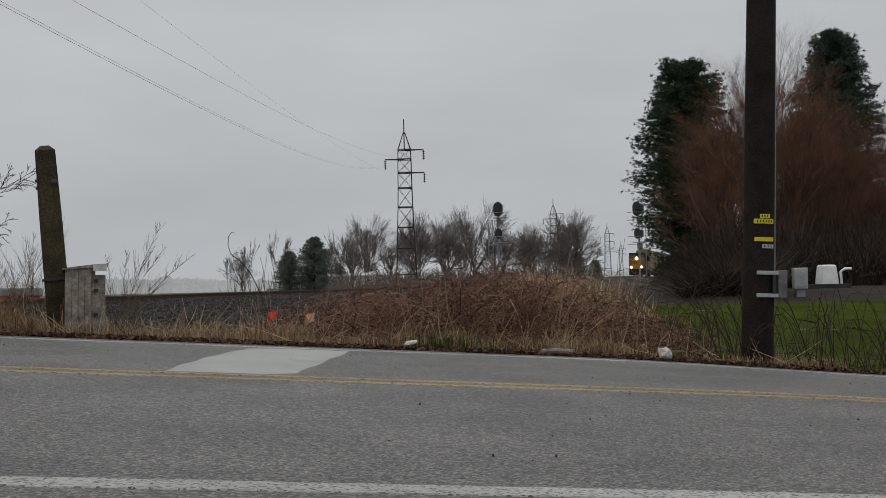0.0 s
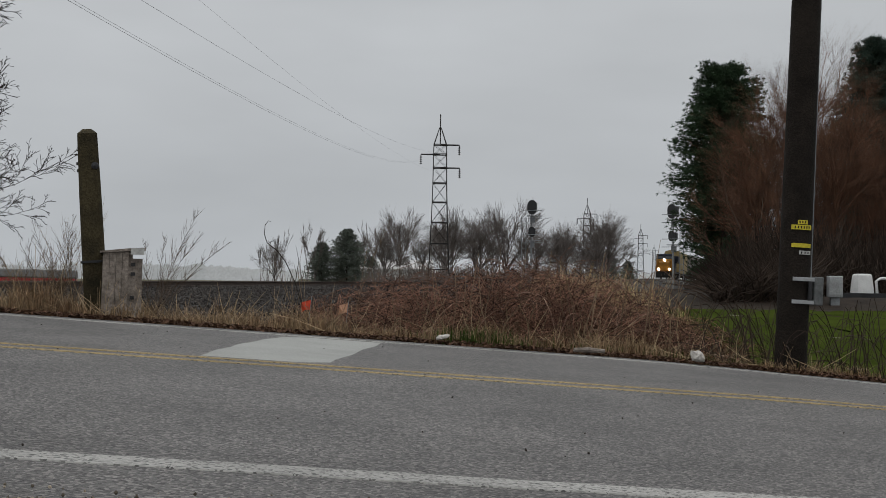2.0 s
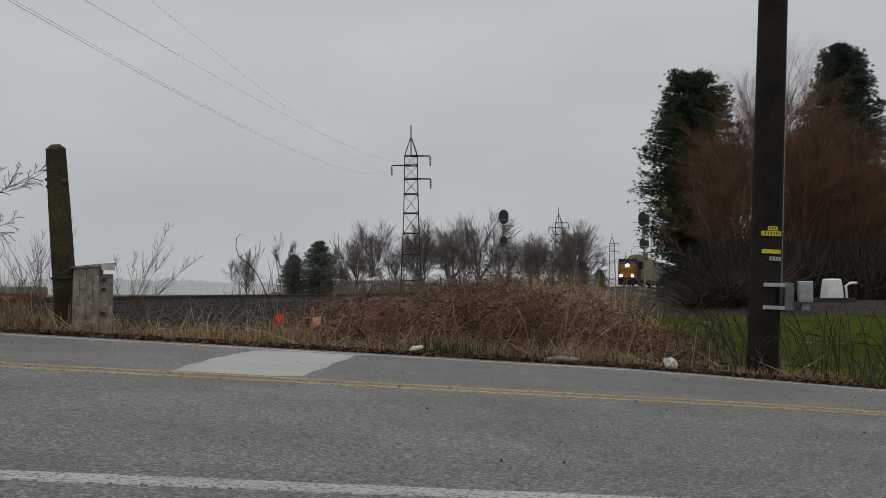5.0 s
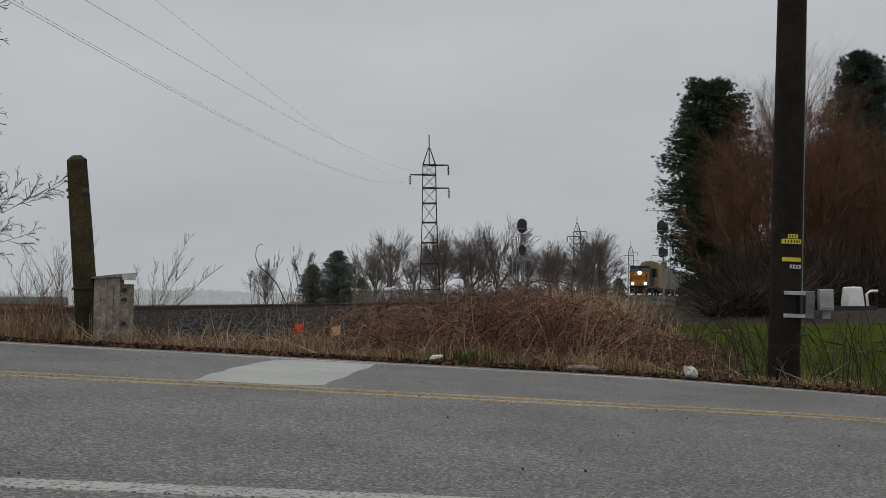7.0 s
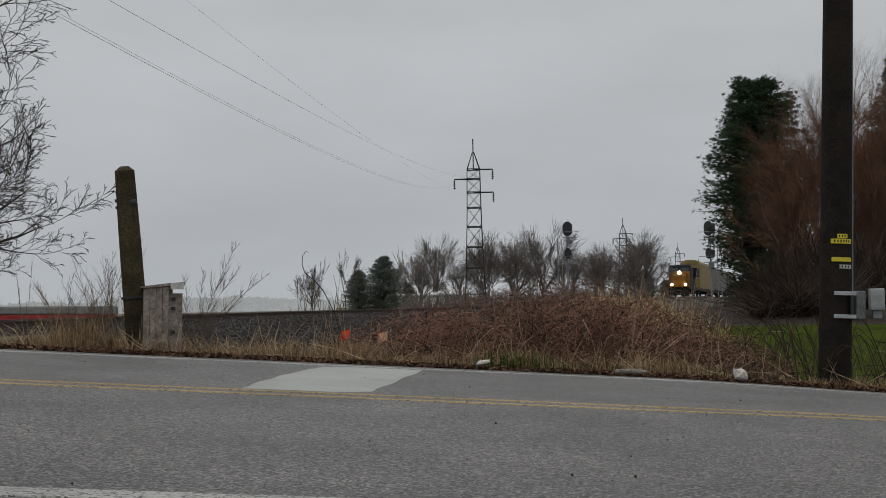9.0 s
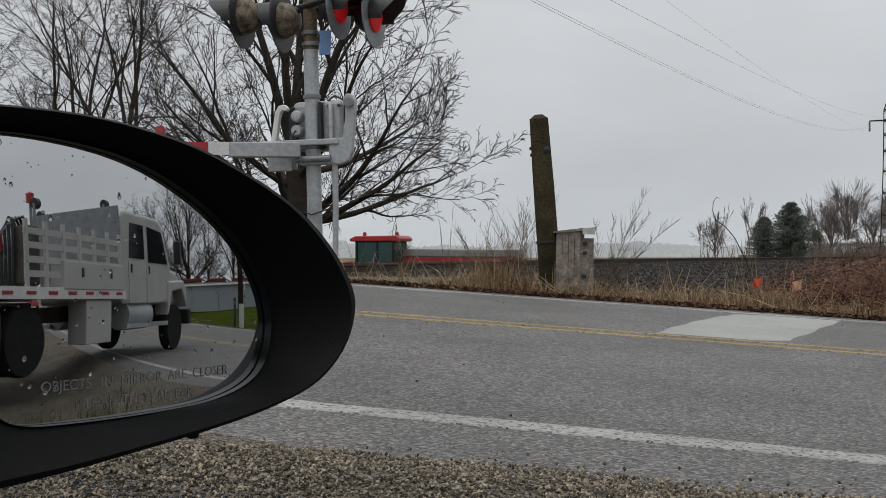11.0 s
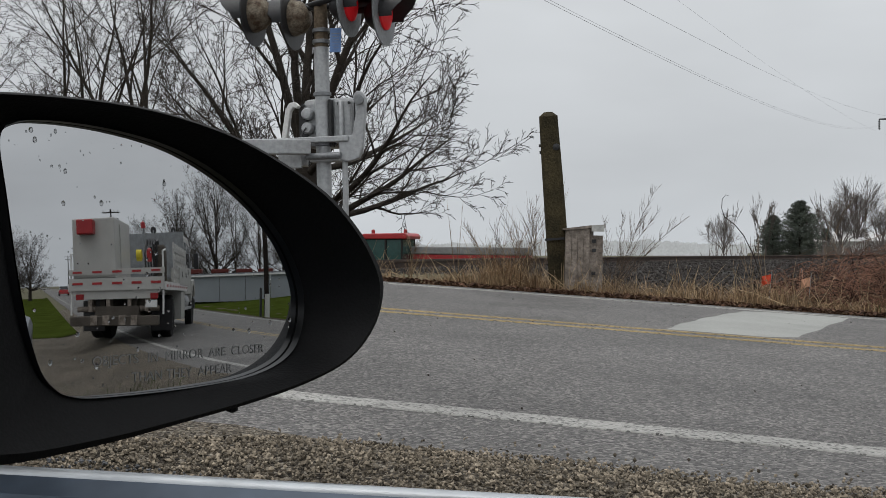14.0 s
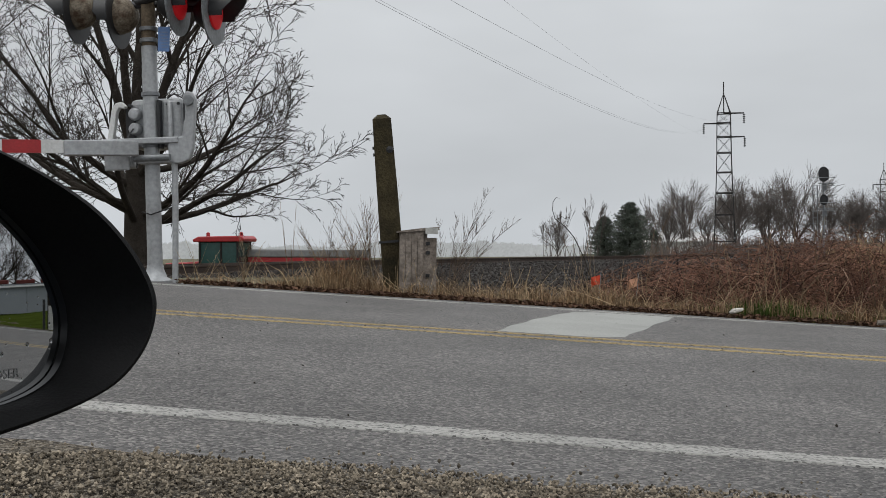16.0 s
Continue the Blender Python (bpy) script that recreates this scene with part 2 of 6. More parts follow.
# ---- mesh helpers ----
class Build:
    """Collects vertices and faces for one mesh."""

    def __init__(self):
        self.v, self.f = [], []

    def add(self, verts, faces, m=None):
        k = len(self.v)
        self.v += [tuple(m @ Vector(q)) if m else tuple(q) for q in verts]
        self.f += [tuple(k + i for i in q) for q in faces]
        return self

    def box(self, cx, cy, cz, sx, sy, sz, m=None):
        x, y, z = sx / 2, sy / 2, sz / 2
        vs = [(cx + a * x, cy + b * y, cz + c * z) for c in (-1, 1) for b in (-1, 1) for a in (-1, 1)]
        return self.add(vs, [(0, 2, 3, 1), (4, 5, 7, 6), (0, 1, 5, 4), (2, 6, 7, 3), (0, 4, 6, 2), (1, 3, 7, 5)], m)

    def tube(self, pts, radii, n=8, caps=True, m=None):
        pts = [Vector(q) for q in pts]
        rings, up = [], None
        for i, q in enumerate(pts):
            d = (pts[min(i + 1, len(pts) - 1)] - pts[max(i - 1, 0)]).normalized()
            if up is None:
                up = d.orthogonal().normalized()
            up = (up - d * up.dot(d)).normalized()
            side = d.cross(up)
            r = radii[i] if isinstance(radii, (list, tuple)) else radii
            rings.append([q + (up * math.cos(a) + side * math.sin(a)) * r for a in (2 * math.pi * j / n for j in range(n))])
        vs = [q for ring in rings for q in ring]
        fs = [(i * n + j, i * n + (j + 1) % n, (i + 1) * n + (j + 1) % n, (i + 1) * n + j) for i in range(len(pts) - 1) for j in range(n)]
        if caps:
            fs += [tuple(range(n - 1, -1, -1)), tuple((len(pts) - 1) * n + j for j in range(n))]
        return self.add(vs, fs, m)

    def cyl(self, a, b, r, n=16, m=None):
        return self.tube([a, b], r, n, True, m)

    def lathe(self, profile, n=24, m=None):
        """Profile of (radius, height) turned about z."""
        vs = [(r * math.cos(2 * math.pi * j / n), r * math.sin(2 * math.pi * j / n), h) for r, h in profile for j in range(n)]
        fs = [(i * n + j, i * n + (j + 1) % n, (i + 1) * n + (j + 1) % n, (i + 1) * n + j) for i in range(len(profile) - 1) for j in range(n)]
        fs += [tuple(range(n - 1, -1, -1)), tuple((len(profile) - 1) * n + j for j in range(n))]
        return self.add(vs, fs, m)

    def prism(self, outline, a, b, m=None):
        """Outline of (x, z) pulled from y = a to y = b."""
        n = len(outline)
        vs = [(x, y, z) for y in (a, b) for x, z in outline]
        fs = [tuple(range(n)), tuple(range(2 * n - 1, n - 1, -1))] + [(i, i + n, (i + 1) % n + n, (i + 1) % n) for i in range(n)]
        return self.add(vs, fs, m)

    def mesh(self, name, material, smooth=False):
        me = bpy.data.meshes.new(name)
        me.from_pydata(self.v, [], self.f)
        if smooth:
            me.polygons.foreach_set("use_smooth", [True] * len(me.polygons))
        me.materials.append(material)
        me.update()
        return me


def fix_normals(me):
    bm = bmesh.new()
    bm.from_mesh(me)
    bmesh.ops.recalc_face_normals(bm, faces=bm.faces)
    bm.to_mesh(me)
    bm.free()


def thing(name, m, label, category, group="", kind=""):
    ob = new(name)
    ob.empty_display_size = 0.1
    ob.matrix_world = m
    return tagged(ob, label, category, group, kind)


def solid(name, b, material, smooth=False, bevel=0.0, flip=True):
    me = b.mesh(name, material, smooth)
    if flip:
        fix_normals(me)
    ob = new(name, me)
    if bevel:
        mod = ob.modifiers.new("bevel", "BEVEL")
        mod.width, mod.segments, mod.limit_method = bevel, 2, "ANGLE"
    if smooth:
        mod = ob.modifiers.new("edges", "EDGE_SPLIT")
        mod.split_angle = radians(40)
    return ob


def part(name, b, material, parent, label="", smooth=False, bevel=0.0, flip=True):
    ob = solid(name, b, material, smooth, bevel, flip)
    ob.parent = parent
    if label:
        ob["label"] = label
    return ob


def rnd(a, b):
    return random.uniform(a, b)


def smooth_step(a, b, x):
    t = min(max((x - a) / (b - a), 0), 1)
    return t * t * (3 - 2 * t)


# ---- lie of the land ----
NEAR_EDGE, YELLOW_Y, FAR_EDGE = 3.21, 6.70, 9.79


def road_fall(x):
    if x < -6.5:
        return 0.377
    if x < -4:
        return 0.297 + 0.064 * ((-4 - x) - (-4 - x) ** 2 / 5)
    if x < 6:
        return 0.035 - 0.0656 * x - 0.065 * smooth_step(2.5, 6.0, x)
    return -0.424 - 0.064 * 8 * (1 - math.exp(-(x - 6) / 8))


def road_z(x, y=4.5):
    """The road falls to the right and rises a little, with a crown, towards its far edge."""
    u = min(max(y, 2.6), 10.2) - 6.76
    return road_fall(x) + 0.023 + 0.0061 * u - 0.00047 * u * u


TRACK = [(-8.9, -60), (-8.7, -20), (-8.5, 0), (-7.9, 17), (-5.9, 38), (0.0, 60), (12.0, 84), (28.2, 112), (37.6, 140), (51.5, 177.7), (71.5, 230), (95, 290), (125, 362), (165, 452)]
RAIL_Z = 0.36


def track_at(s):
    """Place and heading at s, the number of the stretch plus the share of it."""
    i = min(max(int(s), 1), len(TRACK) - 3)
    t = s - i
    p = [Vector(q) for q in TRACK[i - 1:i + 3]]
    q = 0.5 * (2 * p[1] + (p[2] - p[0]) * t + (2 * p[0] - 5 * p[1] + 4 * p[2] - p[3]) * t * t + (3 * p[1] - p[0] - 3 * p[2] + p[3]) * t ** 3)
    d = 0.5 * ((p[2] - p[0]) + 2 * (2 * p[0] - 5 * p[1] + 4 * p[2] - p[3]) * t + 3 * (3 * p[1] - p[0] - 3 * p[2] + p[3]) * t * t)
    return q, d.normalized()


LINE = [track_at(1 + k * 0.02)[0] for k in range(int((len(TRACK) - 3) / 0.02))]


def track_rise(y):
    """The line climbs a little in the distance."""
    return RAIL_Z + 0.9 * smooth_step(60, 220, y)


def track_left(x, y):
    """How far a place lies beyond the track, on its left."""
    return float(np.interp(y, [q[1] for q in TRACK], [q[0] for q in TRACK])) - x


def land_z(x, y):
    z = road_z(x, y)
    if y < 2.45:
        dip = 0.55 - 0.35 * smooth_step(3, 16, x)
        return z - dip * smooth_step(2.45, 1.3, y) - 0.02
    if y <= 10.25:
        return z - 0.02
    far = smooth_step(11, 36, y)
    z = (z - 0.02 - 0.16 * smooth_step(10.3, 12.0, y)) * (1 - far) - 0.02 * far
    if x < 6:
        z -= 1.75 * smooth_step(3.9, 7.5, track_left(x, y)) * smooth_step(16, 24, y)
    if y > 40:
        z += 0.25 * smooth_step(60, 240, y) * smooth_step(60, 20, abs(x - 0.28 * y))
    return z


# ---- the large structure: ground, road, lawn, line ----
def strip(name, xs, ys, zf, material, label, category, lift=0.0, kind="structure", rag=0.0):
    b = Build()
    n = len(ys)
    for x in xs:
        for j, y in enumerate(ys):
            yy = y + (rag * noise.noise((x * 1.9, y * 3.1, 4.0)) if rag and 0 < j else 0)
            b.v.append((x, yy, zf(x, yy) + lift))
    b.f = [(i * n + j, (i + 1) * n + j, (i + 1) * n + j + 1, i * n + j + 1) for i in range(len(xs) - 1) for j in range(n - 1)]
    ob = new(name, b.mesh(name, material, True))
    return tagged(ob, label, category, "", kind)


def steps(a, b, d):
    n = max(1, round((b - a) / d))
    return [a + (b - a) * i / n for i in range(n + 1)]


def rough_land(x, y):
    z = land_z(x, y)
    if 10.3 < y < 70:
        z += 0.05 * noise.noise((x * 0.9, y * 0.9, 0)) * smooth_step(10.3, 11.2, y)
    return z


X_LINES = sorted(set([-1800, -900, -400, -200, -120] + steps(-80, -30, 5) + steps(-30, 40, 0.5) + steps(40, 160, 6) + [240, 400, 900, 1800]))
Y_LINES = sorted(set([-900, -300, -120, -60, -30, -15, -8, -4] + steps(-2, 14, 0.25) + steps(14, 60, 1.2) + steps(60, 300, 12) + [420, 700, 1200, 2200]))
ground = strip("ground", X_LINES, Y_LINES, rough_land, FIELD, "flat winter field of dull brown and green stubble", "ground")
road_xs = sorted(set(steps(-90, -10, 4) + steps(-10, 30, 0.5) + steps(30, 700, 20)))
road = strip("road", road_xs, steps(2.6, 10.16, 0.315), lambda x, y: road_z(x, y), ASPHALT, "worn grey two-lane asphalt road with coarse aggregate", "road", 0.0)
verge_near = strip("shoulder", steps(-30, 40, 0.25), steps(1.0, 2.58, 0.113), lambda x, y: min(land_z(x, y) + 0.014, road_z(x, y) + 0.006), GRAVEL, "pale brown limestone gravel shoulder beside the road", "shoulder", 0.012, rag=0.1)
soil_verge = strip("verge", steps(-30, 60, 0.25), steps(10.12, 13.5, 0.2), rough_land, SOIL, "bare wet earth verge with leaf litter", "verge", 0.012)
lawn = strip("lawn", steps(3.4, 70, 0.8), steps(11.6, 30.0, 0.8), rough_land, LAWN, "green mown lawn behind the utility pole", "lawn", 0.02)


def bank_z(x, y):
    return rough_land(x, y) + 0.22 * smooth_step(29.2, 32.5, y) + 0.06 * noise.noise((x * 0.7, y * 0.7, 3))


strip("woodland_floor", steps(7.0, 60, 0.6), steps(29.4, 60, 0.8), bank_z, LEAF_FLOOR, "leaf-strewn bank, painted dark for the shade under the trees", "bank", 0.0)


def road_line(name, y, width, x0, x1, material, label):
    b = Build()
    xs = steps(x0, 14, 0.06) + steps(14, x1, 1.0)[1:]
    for x in xs:
        for s, over, lift in ((-1, -0.004, -0.003), (-1, 0, 0.003), (0, 0, 0.003), (1, 0, 0.003), (1, 0.004, -0.003)):
            q = y + over + s * width / 2 * (1 + 0.16 * noise.noise((x * 9, s * 3 + y, 2)) + 0.10 * noise.noise((x * 31, s * 5 + y, 7)))
            b.v.append((x, q, road_z(x, y) + lift))
    b.f = [(5 * i + j, 5 * i + 5 + j, 5 * i + 6 + j, 5 * i + 1 + j) for i in range(len(xs) - 1) for j in range(4)]
    return tagged(new(name, b.mesh(name, material)), label, "road marking", "", "structure")


road_line("road_marking", NEAR_EDGE, 0.135, -7.0, 120, WHITE_LINE, "worn white edge line on the asphalt")
road_line("road_marking", FAR_EDGE, 0.11, -7.0, 120, WHITE_LINE, "thin worn white edge line beside the grass")
road_line("road_marking", YELLOW_Y - 0.12, 0.085, -7.0, 300, YELLOW_LINE, "worn yellow line of the double centre marking")
road_line("road_marking", YELLOW_Y + 0.12, 0.085, -7.0, 300, YELLOW_LINE, "worn yellow line of the double centre marking")

# the pale slanting patch across the far lane
pb = Build()
n_side = 14
for i in range(n_side + 1):
    y = 6.90 + (9.74 - 6.90) * i / n_side
    wob = 0.012 * math.sin(i * 1.7)
    xa = -0.55 + 0.48 * (i / n_side) - 0.05 * math.sin(math.pi * i / n_side) + wob
    xb = 0.24 + 0.54 * (i / n_side) + 0.012 * math.sin(i * 1.1 + 2)
    for k in range(5):
        x = xa + (xb - xa) * k / 4
        pb.v.append((x, y, road_z(x, y) + (0.003 if 0 < k < 4 and 0 < i < n_side else -0.001)))
pb.f = [(i * 5 + j, i * 5 + j + 1, (i + 1) * 5 + j + 1, (i + 1) * 5 + j) for i in range(n_side) for j in range(4)]
tagged(new("road_patch", pb.mesh("road_patch", CONCRETE)), "pale concrete repair patch slanting across the far lane", "road patch", "", "structure")

# ballast bed, ties, rails
bed = Build()
SECTION = [(-3.6, -0.75), (-2.0, -0.24), (-1.3, -0.19), (1.3, -0.19), (2.0, -0.24), (3.2, -0.31), (6.0, -0.33), (11.0, -0.36)]
bed_pts = [track_at(1 + k * 0.05) for k in range(int((len(TRACK) - 3) / 0.05))]
for q, d in bed_pts:
    side = Vector((d.y, -d.x))
    for o, h in SECTION:
        p = q + side * (o if q.y > 13.5 else max(min(o, 3.0 + 0.1 * o), -3.6))
        jit = 0.04 * noise.noise((p.x * 2.3, p.y * 2.3, 1))
        bed.v.append((p.x, p.y, track_rise(q.y) + (h + jit if q.y > 11 or q.y < 2.5 else min(h, -0.12))))
ns = len(SECTION)
bed.f = [(i * ns + j, i * ns + j + 1, (i + 1) * ns + j + 1, (i + 1) * ns + j) for i in range(len(bed_pts) - 1) for j in range(ns - 1)]
tagged(new("ballast_bed", bed.mesh("ballast_bed", BALLAST)), "grey crushed stone ballast bank under the track", "ballast", "", "structure")

RAIL_FORM = [(-0.07, -0.18), (0.07, -0.18), (0.07, -0.165), (0.012, -0.145), (0.012, -0.05), (0.037, -0.035), (0.037, -0.004), (0.03, 0), (-0.03, 0), (-0.037, -0.004), (-0.037, -0.035), (-0.012, -0.05), (-0.012, -0.145), (-0.07, -0.165)]
for off in (-0.755, 0.755):
    rb = Build()
    for q, d in bed_pts:
        side = Vector((d.y, -d.x))
        for o, h in RAIL_FORM:
            p = q + side * (off + o)
            rb.v.append((p.x, p.y, track_rise(q.y) + h))
    nr = len(RAIL_FORM)
    rb.f = [(i * nr + j, i * nr + (j + 1) % nr, (i + 1) * nr + (j + 1) % nr, (i + 1) * nr + j) for i in range(len(bed_pts) - 1) for j in range(nr)]
    me = rb.mesh("rail", RAIL)
    fix_normals(me)
    tagged(new("rail", me), "rust-brown steel rail with a worn bright head", "rail", "rails of the track", "structure")

# loose stones on the near bank of the ballast
STONE_FACES = [(0, 2, 4), (2, 1, 4), (1, 3, 4), (3, 0, 4), (2, 0, 5), (1, 2, 5), (3, 1, 5), (0, 3, 5)]


def stones(name, count, place, size, material, label, category):
    b = Build()
    for _ in range(count):
        x, y, z = place()
        s = size * rnd(0.5, 1.3)
        m = Matrix.Translation((x, y, z)) @ Euler((rnd(0, 6), rnd(0, 6), rnd(0, 6))).to_matrix().to_4x4()
        a = [s * rnd(0.6, 1.1) for _ in range(3)]
        b.add([(a[0], 0, 0), (-a[0], 0, 0), (0, a[1], 0), (0, -a[1], 0), (0, 0, a[2] * 0.8), (0, 0, -a[2] * 0.8)], STONE_FACES, m)
    return tagged(new(name, b.mesh(name, material)), label, category, "", "stuff")


def on_bank():
    s = 3 + rnd(0.0, 1) ** 1.5 * 2.6
    q, d = track_at(s)
    o = 0.6 + 8.5 * rnd(0, 1) ** 1.6
    p = q + Vector((d.y, -d.x)) * o
    h = np.interp(o, [-3.6, -2.0, -1.3, 1.3, 2.0, 3.2, 6.0, 11.0], [-0.75, -0.24, -0.19, -0.19, -0.24, -0.31, -0.33, -0.36])
    return p.x, p.y, track_rise(q.y) + float(h) + 0.01


STONE_MAT = mat("broken_grey_stone", (0.050, 0.044, 0.040), 0.9, 0, 6, 0.35, 0.3, 40, per_piece=0.7)
GRAVEL_MAT = mat("pale_brown_gravel_stone", (0.21, 0.177, 0.135), 0.9, 0, 8, 0.35, 0.3, 60, per_piece=0.75)
stones("ballast_stones", 12000, on_bank, 0.05, STONE_MAT, "loose angular grey ballast stones", "ballast stones")


def on_shoulder():
    x = rnd(-3.2, 2.6)
    edge = 2.62 - 0.3 * smooth_step(-0.9, -1.5, x) + 0.12 * noise.noise((x * 1.7, 2, 3))
    y = rnd(1.95, edge + (0.22 * rnd(0, 1) ** 3 if rnd(0, 1) < 0.15 else 0))
    return x, y, land_z(x, y) + 0.028


stones("gravel_stones", 38000, on_shoulder, 0.0058, GRAVEL_MAT, "loose pale brown gravel along the road edge", "gravel")

WET_STONE = mat("wet_blue_grey_stone", (0.075, 0.078, 0.084), 0.55, 0, 8, 0.35, 0.3, 60, per_piece=0.6)
stones("wet_stones", 8000, lambda: (lambda x, y: (x, y, land_z(x, y) + 0.034))(rnd(-2.4, 1.6), 1.95 + 0.3 * rnd(0, 1) ** 1.6), 0.0055, WET_STONE, "wet blue-grey stone chips beside the car", "gravel")


# ---- leaning wooden post with its box ----
def wooden_post():
    t = thing("wooden_post", pose(-1.637, 10.9, 0.2, 0, -4.0, 8), "dark weathered square wooden post leaning beside the track", "post")
    b = Build()
    w = 0.091
    levels = [(-0.3, 1.08), (0.4, 1.05), (1.0, 1.0), (1.53, 0.9), (1.57, 0.4)]
    ring = [(-1, -0.72), (-0.72, -1), (0.72, -1), (1, -0.72), (1, 0.72), (0.72, 1), (-0.72, 1), (-1, 0.72)]
    for z, s in levels:
        b.v += [(x * w * s, y * w * s, z) for x, y in ring]
    k = len(ring)
    b.f = [(i * k + j, i * k + (j + 1) % k, (i + 1) * k + (j + 1) % k, (i + 1) * k + j) for i in range(len(levels) - 1) for j in range(k)] + [tuple(range((len(levels) - 1) * k, len(levels) * k))]
    part("shaft", b, POST_WOOD, t)
    for z, x in ((1.28, -0.09), (1.22, -0.088)):
        part("bolt", Build().cyl((x - 0.012, 0, z), (x + 0.02, 0, z), 0.014, 8), BLACK_METAL, t, "rusty black bolt head")
    part("knot", Build().lathe([(0.001, 0.012), (0.03, 0.006), (0.034, -0.01)], 10, pose(0.05, -0.087, 1.25, 90)), BLACK_METAL, t, "dark hollow knot")
    part("strap", Build().box(0.0, 0, 0.44, 0.215, 0.215, 0.02), BLACK_METAL, t, "thin dark wire strap")


def old_box():
    t = thing("relay_box", pose(-1.44, 10.78, 0.18, 0, 1.2, 10), "weathered grey wooden box with a pitched lid beside the post", "box")
    for i in range(4):
        part("board", Build().box(-0.12 + 0.052 * i, -0.09, 0.26, 0.049, 0.02, 0.56 + 0.008 * (i % 2)), GREY_BOARD, t)
    part("side_panel", Build().prism([(-0.145, -0.02), (0.095, -0.02), (0.095, 0.55), (-0.145, 0.53)], -0.075, 0.1), GREY_BOARD, t)
    part("door", Build().box(0.135, -0.06, 0.24, 0.085, 0.03, 0.5), GREY_BOARD, t, "grey side door of bare wood", bevel=0.004)
    for z in (0.16, 0.36, 0.44):
        part("hinge", Build().box(0.10, -0.08, z, 0.035, 0.012, 0.03), BLACK_METAL, t, "small dark rusty hinge")
    part("lid", Build().prism([(-0.17, 0.545), (0.06, 0.575), (0.19, 0.585), (0.2, 0.56), (0.06, 0.55), (-0.17, 0.53)], -0.115, 0.13), GREY_BOARD, t)
    part("lid_flap", Build().box(0.13, -0.125, 0.55, 0.11, 0.012, 0.055), WHITE_TAG, t, "paler metal flap of the lid")


wooden_post()
old_box()


# ---- utility pole ----
def utility_pole():
    t = thing("utility_pole", pose(4.400, 10.6, -0.34, 0, 2.3, 0), "dark round wooden utility pole with yellow tags", "utility pole")
    part("shaft", Build().tube([(0, 0, -0.3), (0, 0, 2.5), (0, 0, 10.5)], [0.142, 0.132, 0.09], 28), POLE_WOOD, t, smooth=True)
    for z, h, w, m, lab, dx in ((1.41, 0.035, 0.09, YELLOW_TAG, "small yellow tag", 0.0), (1.365, 0.042, 0.19, YELLOW_TAG, "yellow number tag", -0.005), (1.205, 0.036, 0.185, YELLOW_TAG, "yellow tag", 0.0), (1.143, 0.034, 0.12, WHITE_TAG, "grey white tag", 0.035)):
        b = Build()
        k = 10
        r = 0.1425
        a0 = -math.pi / 2 + dx / r
        for i in range(k + 1):
            a = a0 + (i / k - 0.5) * w / r
            for q in (r, r + 0.003):
                for zz in (z - h / 2, z + h / 2):
                    b.v.append((q * math.cos(a), q * math.sin(a), zz))
        for i in range(k):
            c, d = 4 * i, 4 * i + 4
            b.f += [(c + 2, d + 2, d + 3, c + 3), (c, c + 1, d + 1, d), (c + 1, c + 3, d + 3, d + 1), (c, d, d + 2, c + 2)]
        b.f += [(0, 2, 3, 1), (4 * k, 4 * k + 1, 4 * k + 3, 4 * k + 2)]
        tag = part("tag", b, m, t, lab)
        if h != 0.036:
            for i in range(6 if w > 0.15 else 3):
                a = a0 + (i / (6 if w > 0.15 else 3) - 0.4) * w * 0.8 / r
                part("marking", Build().box(0, -(r + 0.0035), z, 0.011, 0.002, h * 0.55, Matrix.Rotation(a + math.pi / 2, 4, "Z")), INK, tag, "dark bar")
    for z in (0.91, 0.71):
        part("bracket", Build().box(0.03, -0.148, z, 0.21, 0.012, 0.034), ALU, t, "pale metal mounting bracket", bevel=0.003)
    part("meter_box", Build().box(0.165, -0.09, 0.81, 0.085, 0.14, 0.25), mat("weathered_zinc", (0.13, 0.135, 0.135), 0.6, 0.1, 6, 0.3, 0.1, 40), t, "grey metal service box", bevel=0.01)
    part("guard", Build().box(0.085, -0.15, 0.81, 0.03, 0.02, 0.16), BLACK_METAL, t, "black breaker handle")
    part("conduit", Build().tube([(0.138, -0.03, 0.92), (0.130, -0.02, 2.6), (0.112, -0.01, 6)], 0.010, 8), GALV, t, "thin grey conduit", smooth=True)


utility_pole()


